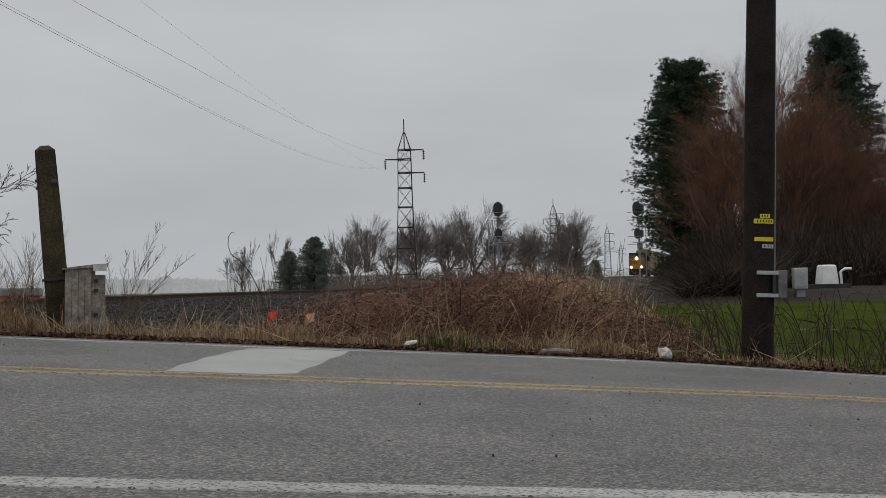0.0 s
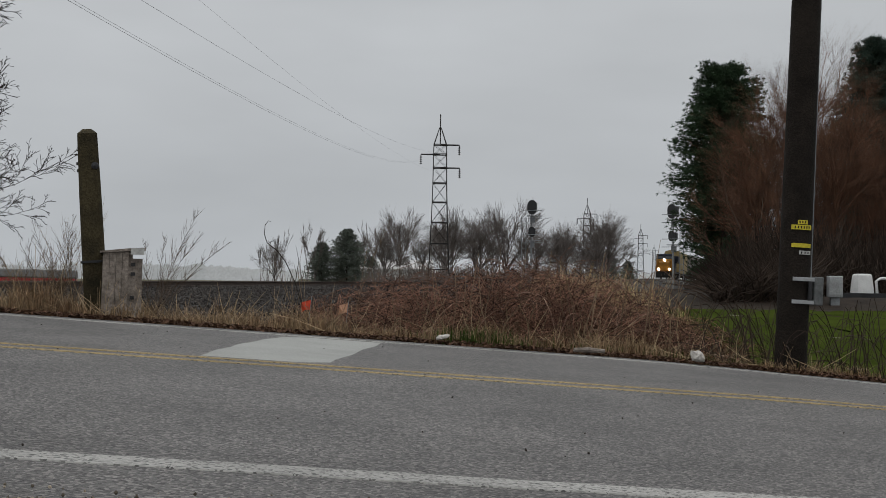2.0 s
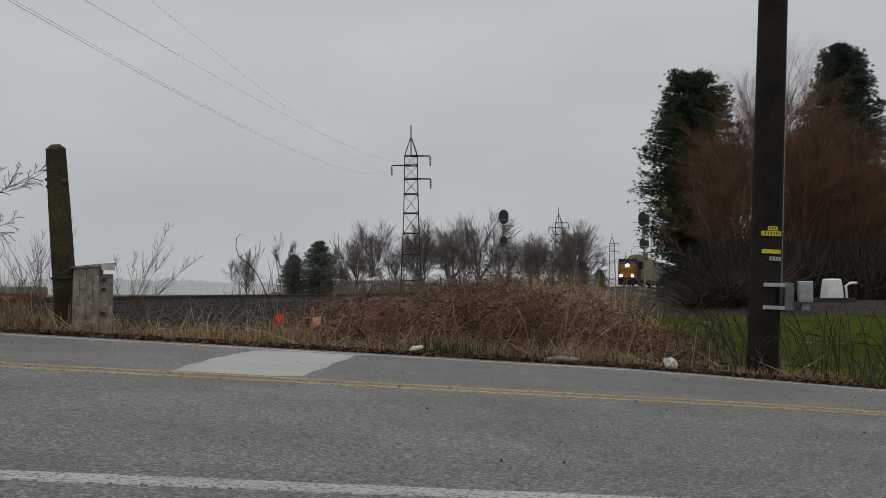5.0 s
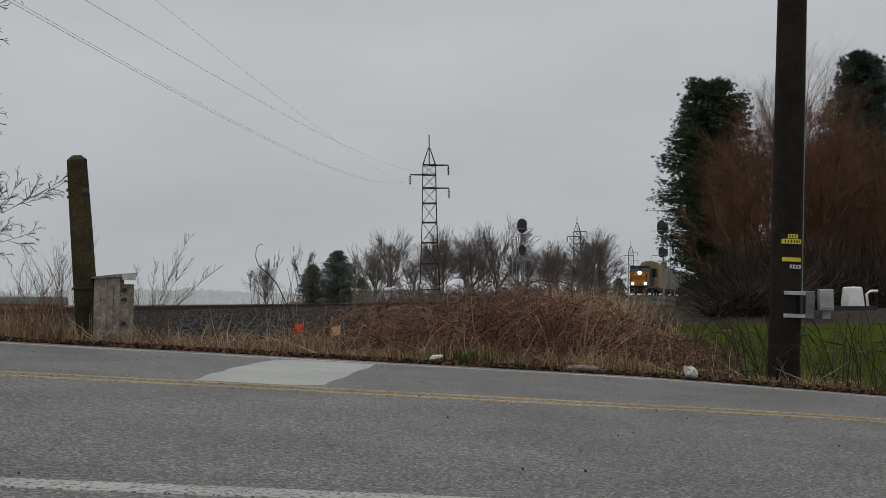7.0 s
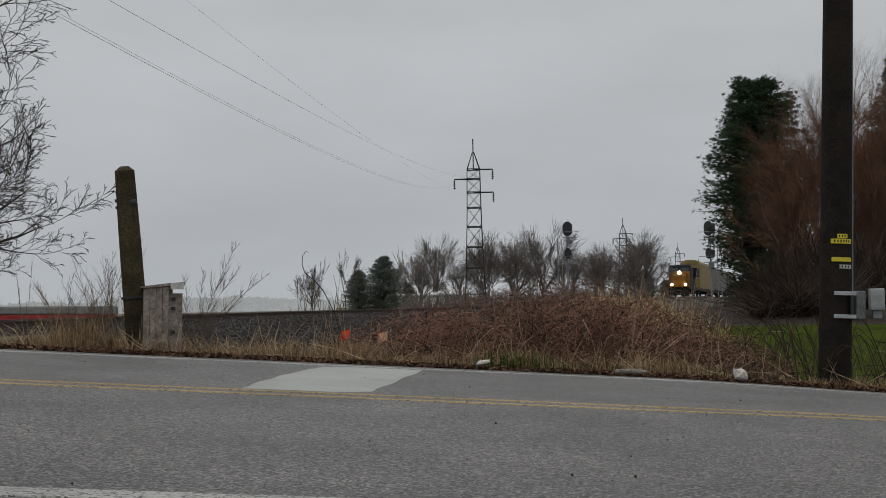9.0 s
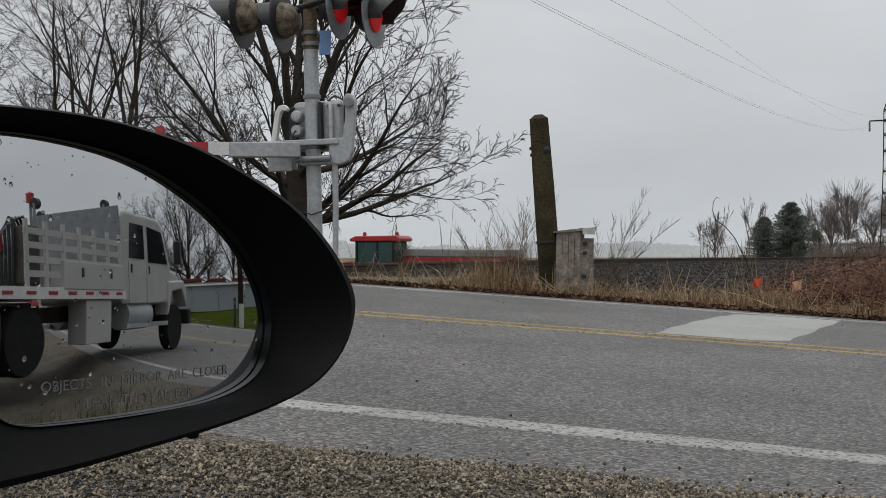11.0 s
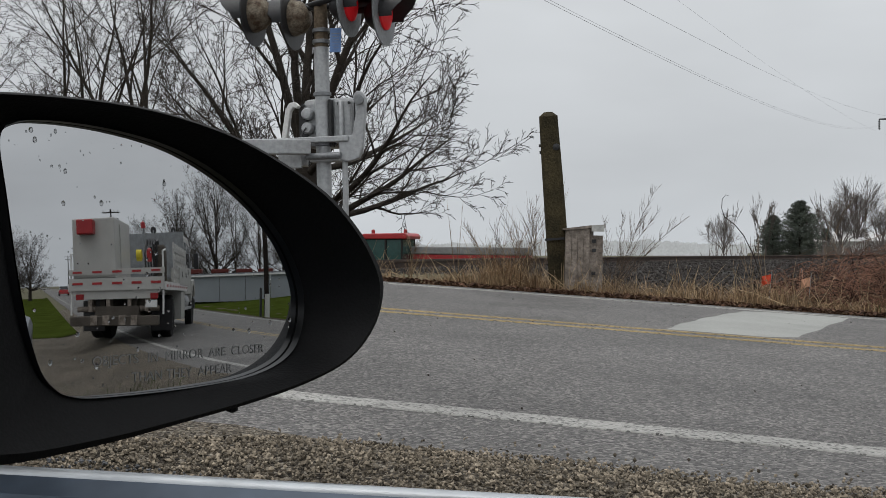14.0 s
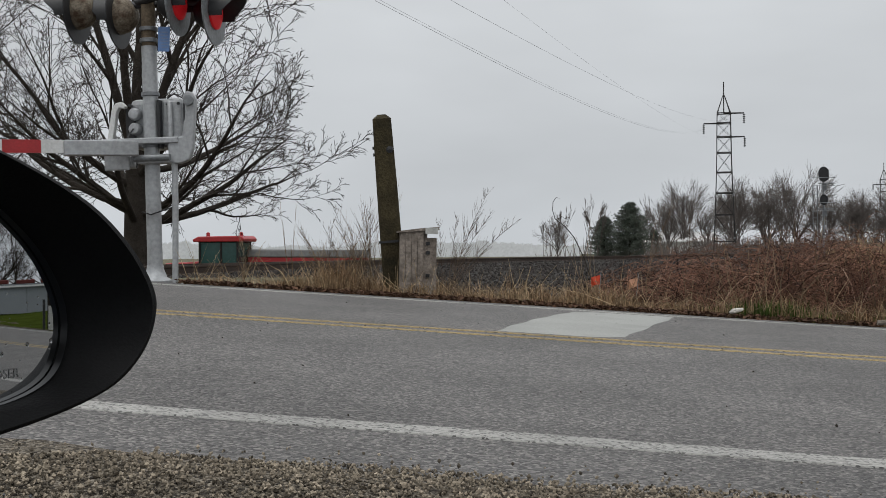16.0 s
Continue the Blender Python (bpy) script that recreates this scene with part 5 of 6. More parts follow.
# the dark curled vine
vine = Build()
vine.tube([(0.16, 0, -0.55), (0.08, 0, -0.25), (0, 0, 0), (-0.09, 0, 0.19), (-0.17, 0, 0.29), (-0.26, 0, 0.36), (-0.285, 0, 0.44), (-0.28, 0, 0.52), (-0.25, 0, 0.56), (-0.22, 0, 0.55)], [0.005, 0.005, 0.0047, 0.0044, 0.004, 0.0037, 0.0033, 0.003, 0.0024, 0.0015], 6, False)
vine.tube([(0, 0, 0), (0.03, 0.02, 0.2), (0.0, 0.02, 0.34)], [0.004, 0.003, 0.0015], 4, False)
vine.tube([(-0.25, 0, 0.355), (-0.2, 0, 0.38), (-0.17, 0, 0.36), (-0.15, 0, 0.38)], [0.003, 0.0025, 0.002, 0.001], 4, False)
v_ob = tagged(new("vine", vine.mesh("vine", BARK)), "dark curled dead vine standing beside the track", "vine")
v_ob.matrix_world = pose(0.04, 11.45, 0.48)

# distant woods on the horizon, haze painted as a near-white colour
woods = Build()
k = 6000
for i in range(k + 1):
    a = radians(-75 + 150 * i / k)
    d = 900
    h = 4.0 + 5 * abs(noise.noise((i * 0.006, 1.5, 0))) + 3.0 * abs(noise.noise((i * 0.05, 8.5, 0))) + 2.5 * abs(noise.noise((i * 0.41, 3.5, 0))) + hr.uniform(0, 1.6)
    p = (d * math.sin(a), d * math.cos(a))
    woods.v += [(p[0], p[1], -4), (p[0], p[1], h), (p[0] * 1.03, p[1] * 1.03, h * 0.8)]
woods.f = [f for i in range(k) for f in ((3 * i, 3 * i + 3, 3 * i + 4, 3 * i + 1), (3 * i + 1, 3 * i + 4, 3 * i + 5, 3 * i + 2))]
tagged(new("backdrop", woods.mesh("backdrop", FAR_WOOD)), "grey line of distant woods on the horizon, haze painted into its colour", "woods", "", "structure")


# ---- the train ----
ARC = [(0.0, LINE[0])]
for q in LINE[1:]:
    ARC.append((ARC[-1][0] + (q - ARC[-1][1]).length, q))


def along(s):
    """Place on the track s metres from its near end, and the heading towards the viewer."""
    xs = [a for a, _ in ARC]
    x = float(np.interp(s, xs, [q.x for _, q in ARC]))
    y = float(np.interp(s, xs, [q.y for _, q in ARC]))
    x2 = float(np.interp(s - 2, xs, [q.x for _, q in ARC]))
    y2 = float(np.interp(s - 2, xs, [q.y for _, q in ARC]))
    return x, y, math.degrees(math.atan2(y2 - y, x2 - x))


def bogie(t, x):
    b = part("bogie", Build().box(x, 0, 0.55, 3.6, 2.2, 0.35), LOCO_BLACK, t, "grimy black bogie frame")
    for dx in (-1.3, 0, 1.3):
        for sy in (-0.75, 0.75):
            part("wheel", Build().cyl((x + dx, sy - 0.06, 0.5), (x + dx, sy + 0.06, 0.5), 0.5, 18), LOCO_BLACK, b, "steel wheel")


def locomotive():
    t = thing("locomotive", pose(0, 0, 0), "yellow-nosed dark blue diesel locomotive with lit headlamps", "locomotive")
    part("underframe", Build().box(-0.2, 0, 1.25, 21.6, 2.9, 0.35), LOCO_BLACK, t)
    part("fuel_tank", Build().box(0, 0, 0.75, 5.0, 2.4, 0.8), LOCO_BLACK, t, bevel=0.15)
    part("pilot", Build().prism([(10.6, 1.1), (10.95, 1.1), (11.0, 0.25), (10.8, 0.2)], -1.4, 1.4), LOCO_BLACK, t, "black pilot plate")
    part("nose", Build().prism([(9.0, 1.4), (10.4, 1.4), (10.4, 2.9), (10.15, 3.15), (9.0, 3.25)], -0.95, 0.95), LOCO_YELLOW, t, "yellow nose", bevel=0.08)
    part("cab_front", Build().prism([(9.3, 1.4), (9.44, 1.4), (9.44, 3.3), (9.35, 3.62), (9.2, 3.62)], -1.5, 1.5), LOCO_YELLOW, t, "yellow cab front")
    part("front_platform", Build().box(10.2, 0, 1.5, 1.3, 2.9, 0.28), LOCO_YELLOW, t, "yellow front platform")
    cab = part("cab", Build().prism([(6.4, 1.4), (9.3, 1.4), (9.35, 3.3), (9.05, 4.25), (6.4, 4.3)], -1.52, 1.52), LOCO_BLUE, t, "dark blue cab", bevel=0.05)
    part("cab_roof", Build().prism([(6.3, 4.28), (9.1, 4.24), (8.9, 4.52), (6.3, 4.62)], -1.5, 1.5), LOCO_BLUE, t, "dark blue cab roof", bevel=0.08)
    for y in (-0.78, 0.78):
        part("windscreen", Build().prism([(9.28, 3.68), (9.31, 3.68), (9.17, 4.1), (9.14, 4.1)], y - 0.6, y + 0.6), DARK_GLASS, cab, "dark windscreen")
    part("hood", Build().prism([(-10.2, 1.4), (6.4, 1.4), (6.4, 4.3), (-10.2, 4.3)], -0.95, 0.95), LOCO_BLUE, t, "long dark blue engine hood", bevel=0.08)
    part("radiator", Build().prism([(-10.2, 3.1), (-5.5, 3.1), (-5.5, 4.45), (-10.2, 4.45)], -1.5, 1.5), LOCO_BLUE, t, bevel=0.08)
    part("headlamp", Build().lathe([(0.26, 0), (0.26, 0.03), (0.001, 0.05)], 18, pose(9.5, 0, 3.42, 0, 90)), HEAD_LAMP, t, "bright lit headlamp")
    for y in (-0.95, 0.95):
        part("ditch_lamp", Build().lathe([(0.2, 0), (0.2, 0.03), (0.001, 0.05)], 16, pose(10.9, y, 1.72, 0, 90)), HEAD_LAMP, t, "lit ditch lamp")
    for y in (-1.42, 1.42):
        part("handrail", Build().tube([(10.7, y, 1.5), (10.7, y, 2.5), (6.5, y, 2.5)], 0.03, 6), LOCO_YELLOW, t)
        part("side_rail", Build().tube([(6.3, y, 2.45), (-10.5, y, 2.45)], 0.025, 6), LOCO_YELLOW, t)
    part("coupler", Build().box(11.1, 0, 0.85, 0.6, 0.3, 0.3), LOCO_BLACK, t)
    bogie(t, 7.2)
    bogie(t, -7.2)
    return t


def rack_car(material, label):
    t = thing("autorack_car", pose(0, 0, 0), label, "rail car", "rail cars of the train")
    part("underframe", Build().box(0, 0, 1.0, 27, 2.8, 0.4), LOCO_BLACK, t)
    for i in range(9):
        for y in (-1.5, 1.5):
            part("side_panel", Build().box(-12 + 3 * i, y, 3.2, 2.94, 0.06, 4.0), material, t)
    part("roof", Build().prism([(-1.55, 5.1), (1.55, 5.1), (1.3, 5.6), (0.5, 5.8), (-0.5, 5.8), (-1.3, 5.6)], -13.5, 13.5, pose(0, 0, 0, 0, 0, 90)), material, t, "arched ribbed roof")
    for x in (-13.4, 13.4):
        part("end_door", Build().box(x, 0, 3.2, 0.08, 3.0, 4.0), material, t)
    bogie(t, 10.4)
    bogie(t, -10.4)
    return t


engine = locomotive()
first_car = rack_car(CAR_TAN, "tall enclosed rail car with dirty yellow sides")
train = [(engine, 11.2)]
at_s = 11.2 * 2 + 14.2
train.append((first_car, at_s))
for k in range(3):
    at_s += 28.2
    train.append((rack_car(CAR_GREY, "tall enclosed rail car with dirty grey sides") if k == 0 else copy_thing(train[2][0], pose(0, 0, 0)), at_s))


# ---- red machine in the far field ----
def tractor():
    t = thing("tractor", pose(-16.45, 57.6, -1.57, 0, 0, 175), "red farm tractor with green-tinted cab in the field", "tractor")
    cab_glass = mat("green_tinted_glass", (0.016, 0.055, 0.05), 0.1)
    part("cab", Build().prism([(-0.9, 1.3), (0.9, 1.3), (1.0, 2.75), (-0.95, 2.75)], -0.85, 0.85), cab_glass, t, "green-tinted cab glass", bevel=0.06)
    part("cab_roof", Build().prism([(-1.2, 2.74), (1.25, 2.74), (1.3, 2.86), (1.0, 3.0), (-1.1, 3.02), (-1.25, 2.88)], -0.95, 0.95), RED_PAINT, t, "red cab roof", bevel=0.05)
    for x in (-0.92, -0.1, 0.95):
        for y in (-0.87, 0.87):
            part("pillar", Build().box(x, y, 2.05, 0.09, 0.06, 1.45), LOCO_BLACK, t)
    for x in (-0.9, 0.75):
        part("beacon", Build().lathe([(0.09, 0), (0.09, 0.16), (0.05, 0.2), (0.001, 0.21)], 12, pose(x, 0.3, 3.0)), RED_PAINT, t, "red beacon")
    part("hood", Build().prism([(0.9, 0.9), (3.1, 0.9), (3.1, 1.6), (2.8, 1.75), (0.9, 1.85)], -0.5, 0.5), RED_PAINT, t, bevel=0.08)
    part("chassis", Build().box(0.6, 0, 0.8, 4.6, 0.8, 0.4), LOCO_BLACK, t)
    part("mirror", Build().box(1.15, -1.15, 2.35, 0.06, 0.2, 0.4), LOCO_BLACK, t)
    for x, r in ((-0.8, 0.85), (2.4, 0.6)):
        for y in (-0.95, 0.95):
            part("wheel", Build().lathe([(r * 0.5, -0.2), (r * 0.95, -0.24), (r, -0.18), (r, 0.18), (r * 0.95, 0.24), (r * 0.5, 0.2)], 24, pose(x, y, r, 90)), TYRE, t, "large black tyre", smooth=True)


def planter():
    t = thing("seed_drill", pose(-11.5, 58.6, -1.75, 0, 0, 3), "long low red implement with a grey cover", "farm implement")
    part("hopper", Build().prism([(-4.0, 1.55), (1.75, 1.55), (1.75, 2.12), (-4.0, 2.2)], -0.5, 0.5), RED_PAINT, t, "long red hopper", bevel=0.04)
    part("cover", Build().prism([(-4.05, 2.2), (1.8, 2.12), (1.75, 2.5), (-4.0, 2.57)], -0.55, 0.55), mat("grey_tarpaulin", (0.22, 0.22, 0.22), 0.8), t, "grey hopper cover", bevel=0.06)
    part("frame", Build().box(-1.1, 0, 1.2, 5.6, 0.3, 0.3), RED_PAINT, t)
    part("hitch", Build().tube([(-4.0, 0, 1.2), (-4.45, 0, 0.9)], 0.08, 8), LOCO_BLACK, t)
    for x in (-3.2, -1.1, 1.1):
        part("wheel", Build().lathe([(0.3, -0.12), (0.52, -0.15), (0.55, -0.1), (0.55, 0.1), (0.52, 0.15), (0.3, 0.12)], 20, pose(x, 0, 0.55, 90)), TYRE, t, "black tyre", smooth=True)
        part("wheel_strut", Build().cyl((x, 0, 0.55), (x, 0, 1.2), 0.06, 8), LOCO_BLACK, t)


tractor()
planter()


# ---- house, service boxes and buildings beyond ----
def house(m, w, d, h, wall, roof, label):
    t = thing("house", m, label, "house")
    part("wall", Build().box(0, 0, h / 2 - 0.3, w, d, h + 0.6), wall, t)
    part("roof", Build().prism([(-w / 2 - 0.3, h), (0, h + w * 0.22), (w / 2 + 0.3, h), (w / 2 + 0.3, h + 0.12), (0, h + w * 0.22 + 0.14), (-w / 2 - 0.3, h + 0.12)], -d / 2 - 0.3, d / 2 + 0.3), roof, t)
    for x in (-w * 0.25, w * 0.2):
        f = part("window", Build().box(x, -d / 2 - 0.03, h * 0.55, 1.1, 0.08, 1.2), WHITE_METAL, t, "white-framed window")
        part("pane", Build().box(x, -d / 2 - 0.08, h * 0.55, 0.92, 0.02, 1.02), DARK_GLASS, f)
    part("door", Build().box(w * 0.02, -d / 2 - 0.03, 1.0, 0.9, 0.07, 2.05), WHITE_METAL, t)


ROOF_GREY = mat("grey_shingle_roof", (0.16, 0.165, 0.175), 0.85, 0, 2, 0.25, 0.4, 25)
house(pose(29.5, 58, -0.2, 0, 0, 70), 7.5, 10, 2.7, mat("tan_siding", (0.28, 0.25, 0.21), 0.8, 0, 2, 0.15), ROOF_GREY, "low tan house with a grey roof behind the spruces")
house(pose(12.6, 152, -0.3, 0, 0, 86), 5.0, 9, 2.0, WHITE_METAL, WHITE_METAL, "long white farm building across the line")


def service_boxes():
    b = thing("service_cabinet", pose(14.1, 31.0, bank_z(14.1, 31.0) - 0.03, 0, 0, -14), "grey metal utility cabinet standing on the lawn", "cabinet")
    part("body", Build().box(0, 0, 0.50, 0.36, 0.34, 0.56), ALU, b, bevel=0.02)
    part("leg", Build().box(0, 0, 0.1, 0.22, 0.22, 0.32), GALV, b)
    part("door", Build().box(0.0, -0.18, 0.51, 0.30, 0.03, 0.44), ALU, b)
    p = thing("white_pump_cover", pose(16.0, 33.4, bank_z(16.0, 33.4) - 0.02), "white tapered plastic cover on a dark base", "pump cover")
    part("cover", Build().lathe([(0.34, 0.16), (0.33, 0.3), (0.28, 0.66), (0.24, 0.70), (0.001, 0.71)], 8), WHITE_METAL, p, "white tapered cover")
    part("base", Build().box(-0.05, 0.2, 0.06, 1.3, 0.9, 0.2), BLACK_METAL, p, "dark timber base")
    part("pipe", Build().tube([(0.45, 0, 0.1), (0.42, 0, 0.5), (0.55, 0, 0.58), (0.75, 0, 0.58)], 0.04, 10), WHITE_METAL, p, "white plastic pipe", smooth=True)
    f = thing("low_fence", pose(18.6, 36.5, bank_z(18.6, 36.5)), "low weathered wooden fence beside the lawn", "fence")
    for i in range(7):
        part("post", Build().box(-0.9 + 0.75 * i, 0, 0.2, 0.1, 0.1, 0.55), GREY_BOARD, f)
    part("rail", Build().box(1.35, -0.06, 0.36, 4.7, 0.04, 0.14), GREY_BOARD, f)
    part("rail", Build().box(1.35, -0.06, 0.14, 4.7, 0.04, 0.14), GREY_BOARD, f)


service_boxes()


# ---- small things on the verge ----
def rock(name, m, s, material, label, category, seed):
    rng = random.Random(seed)
    bm = bmesh.new()
    bmesh.ops.create_icosphere(bm, subdivisions=2, radius=1)
    for v in bm.verts:
        k = 1 + 0.35 * noise.noise(v.co * 1.4 + Vector((seed, 0, 0)))
        v.co = Vector((v.co.x * s[0], v.co.y * s[1], v.co.z * s[2])) * k
    me = bpy.data.meshes.new(name)
    bm.to_mesh(me)
    bm.free()
    me.materials.append(material)
    ob = new(name, me)
    ob.matrix_world = m
    return tagged(ob, label, category)


rock("rock", pose(3.36, 10.02, -0.085, 10, 15, 30), (0.07, 0.055, 0.05), STONE_WHITE, "pale angular limestone rock at the road edge", "rock", 3)
rock("litter_bag", pose(1.25, 10.22, 0.05, 0, -12, 0), (0.06, 0.035, 0.022), STONE_WHITE, "crumpled dirty white plastic litter in the grass", "litter", 9)
log = Build()
log.tube([(-0.13, 0, 0.015), (0.0, 0.01, 0.022), (0.13, 0, 0.018)], [0.018, 0.022, 0.016], 8)
tagged(solid("broken_branch", log, GREY_BOARD, True), "short pale broken branch at the road edge", "branch").matrix_world = pose(2.46, 10.1, -0.065, 0, 3, 0)
for x, m, lab in ((0.15, ORANGE, "torn orange marker flag on a wire"), (0.475, PALE_PINK, "faded pink marker flag on a wire")):
    f = thing("marker_flag", pose(x, 10.95, rough_land(x, 10.95) + 0.04, 0, 6, 20), lab, "marker flag", "marker flags")
    part("wire", Build().cyl((0, 0, 0), (0, 0, 0.34), 0.003, 5), GALV, f)
    fl = Build()
    z0 = 0.22
    fl.add([(0, 0, z0), (0, 0, z0 + 0.085), (-0.045, 0.012, z0 + 0.07), (-0.045, -0.01, z0 - 0.005), (-0.085, 0.0, z0 + 0.055), (-0.07, 0.02, z0 - 0.03)], [(0, 1, 2, 3), (3, 2, 4, 5)])
    fl.add([(0, 0.004, z0), (0, 0.004, z0 + 0.085), (-0.045, 0.016, z0 + 0.07), (-0.045, -0.006, z0 - 0.005), (-0.085, 0.004, z0 + 0.055), (-0.07, 0.024, z0 - 0.03)], [(3, 2, 1, 0), (5, 4, 2, 3)])
    part("flag", fl, m, f, "", flip=False)
grit = random.Random(4)
stones("road_grit", 130, lambda: (grit.uniform(-4, 6), grit.uniform(3.3, 9.6), road_z(0)), 0.006, BARK, "dark grit scattered on the asphalt", "grit")
gm = bpy.data.objects["road_grit"].data
for v in gm.vertices:
    v.co.z += road_z(v.co.x, v.co.y) - road_z(0) + 0.003


# ---- the viewer's car: door, cabin and outside mirror ----
GLASS_POSE = Matrix(((0.4898, -0.0130, 0.8717, -0.4724), (0.8718, 0.0073, -0.4897, 0.5161), (0.0, 0.9999, 0.0149, 0.5078), (0, 0, 0, 1)))
GLASS_R = 1.3
GLASS_LINE = [(-0.019, 0.080), (-0.012, 0.089), (0.01, 0.092), (0.047, 0.090), (0.087, 0.083), (0.122, 0.070), (0.156, 0.050), (0.184, 0.024), (0.200, -0.006), (0.199, -0.033), (0.185, -0.051), (0.151, -0.061), (0.099, -0.064), (0.046, -0.064), (0.020, -0.062), (0.007, -0.055), (-0.001, -0.038), (-0.010, 0.004), (-0.016, 0.050)]
LIP_LINE = [(-0.085, 0.080), (-0.060, 0.098), (-0.025, 0.104), (0.050, 0.104), (0.110, 0.095), (0.154, 0.081), (0.202, 0.058), (0.233, 0.032), (0.251, 0.006), (0.253, -0.012), (0.244, -0.033), (0.223, -0.052), (0.192, -0.064), (0.145, -0.074), (0.081, -0.083), (0.032, -0.089), (-0.030, -0.093), (-0.075, -0.085), (-0.090, -0.040)]


def closed_curve(pts, n):
    """A smooth closed line through the points."""
    out, k = [], len(pts)
    for i in range(k):
        p = [Vector(pts[(i + j - 1) % k]) for j in range(4)]
        for s in range(n):
            t = s / n
            out.append(0.5 * (2 * p[1] + (p[2] - p[0]) * t + (2 * p[0] - 5 * p[1] + 4 * p[2] - p[3]) * t * t + (3 * p[1] - p[0] - 3 * p[2] + p[3]) * t ** 3))
    return out


def glass_depth(u, v):
    return math.sqrt(GLASS_R ** 2 - u * u - v * v) - GLASS_R


def side_mirror(car):
    t = part("side_mirror", Build().box(-0.08, 0, -0.08, 0.05, 0.12, 0.02, GLASS_POSE), MIRROR_BLACK, car, "black outside mirror foot")
    n = 5
    g, lip = closed_curve(GLASS_LINE, n), closed_curve(LIP_LINE, n)
    k = len(g)
    # pane: rings shrinking to the middle, on a gently convex surface
    mid = Vector((0.09, 0.012))
    b = Build()
    rings = 14
    for r in range(rings):
        for q in g:
            p = mid.lerp(q, 1 - r / rings)
            b.v.append(tuple(GLASS_POSE @ Vector((p.x, p.y, glass_depth(p.x, p.y)))))
    b.v.append(tuple(GLASS_POSE @ Vector((mid.x, mid.y, glass_depth(mid.x, mid.y)))))
    b.f = [(r * k + j, (r + 1) * k + j, (r + 1) * k + (j + 1) % k, r * k + (j + 1) % k) for r in range(rings - 1) for j in range(k)]
    b.f += [((rings - 1) * k + j, rings * k, (rings - 1) * k + (j + 1) % k) for j in range(k)]
    silver, nn, ll, bb = node_mat("silvered_mirror_glass")
    bb.inputs["Base Color"].default_value = (0.57, 0.58, 0.59, 1)
    bb.inputs["Metallic"].default_value, bb.inputs["Roughness"].default_value = 1.0, 0.012
    pane = new("mirror_glass", b.mesh("mirror_glass", silver, True))
    # the smooth normals of the convex surface itself
    me = pane.data
    centre = GLASS_POSE @ Vector((0, 0, -GLASS_R))
    me.normals_split_custom_set_from_vertices([tuple((v.co - centre).normalized()) for v in me.vertices])
    pane.parent = t
    pane["label"] = "convex mirror glass spotted with rain"

    def ring(line, dz, mix=None, w=0.0):
        c = Vector((0.085, 0.008))
        return [tuple(GLASS_POSE @ Vector((*(q if mix is None else q.lerp(c, w)), dz if not callable(dz) else dz(q)))) for q in line]

    shell = Build()
    layers = [ring(g, lambda q: glass_depth(q.x, q.y) - 0.002), ring([a.lerp(c, 0.12) for a, c in zip(g, lip)], lambda q: glass_depth(q.x, q.y) + 0.004), ring([a.lerp(c, 0.55) for a, c in zip(g, lip)], 0.006), ring([a.lerp(c, 0.9) for a, c in zip(g, lip)], 0.018), ring(lip, 0.016), ring(lip, 0.004)]
    for depth, w in ((-0.02, 0.02), (-0.05, 0.12), (-0.08, 0.32), (-0.095, 0.6), (-0.10, 0.9)):
        layers.append(ring(lip, depth, True, w))
    for lay in layers:
        shell.v += lay
    kk = len(lip)
    shell.f = [(i * kk + j, i * kk + (j + 1) % kk, (i + 1) * kk + (j + 1) % kk, (i + 1) * kk + j) for i in range(len(layers) - 1) for j in range(kk)]
    shell.f.append(tuple((len(layers) - 1) * kk + j for j in range(kk)))
    part("housing", shell, MIRROR_BLACK, t, "grained black mirror housing", smooth=True)
    inner = Build()
    lay2 = [ring([a.lerp(c, 0.02) for a, c in zip(g, lip)], lambda q: glass_depth(q.x, q.y) + 0.001), ring([a.lerp(c, 0.05) for a, c in zip(g, lip)], lambda q: glass_depth(q.x, q.y) + 0.006), ring([a.lerp(c, 0.09) for a, c in zip(g, lip)], lambda q: glass_depth(q.x, q.y) + 0.001)]
    for lay in lay2:
        inner.v += lay
    inner.f = [(i * kk + j, i * kk + (j + 1) % kk, (i + 1) * kk + (j + 1) % kk, (i + 1) * kk + j) for i in range(2) for j in range(kk)]
    part("bezel", inner, GLOSS_BLACK, t, "thin glossy black bezel", smooth=True)
    part("drain_nub", Build().lathe([(0.004, 0), (0.0035, -0.003), (0.001, -0.004)], 8, GLASS_POSE @ pose(0.128, -0.077, 0.008, -90)), MIRROR_BLACK, t)
    part("sail_mount", Build().prism([(-0.16, -0.10), (-0.05, -0.10), (-0.05, 0.075), (-0.09, 0.09), (-0.16, 0.05)], -0.03, 0.016, GLASS_POSE @ pose(0, 0, 0, 90)), MIRROR_BLACK, t, "black triangular mirror mount", bevel=0.01)
    # etched warning text
    ink = mat("etched_grey_text", (0.22, 0.22, 0.215), 0.5)
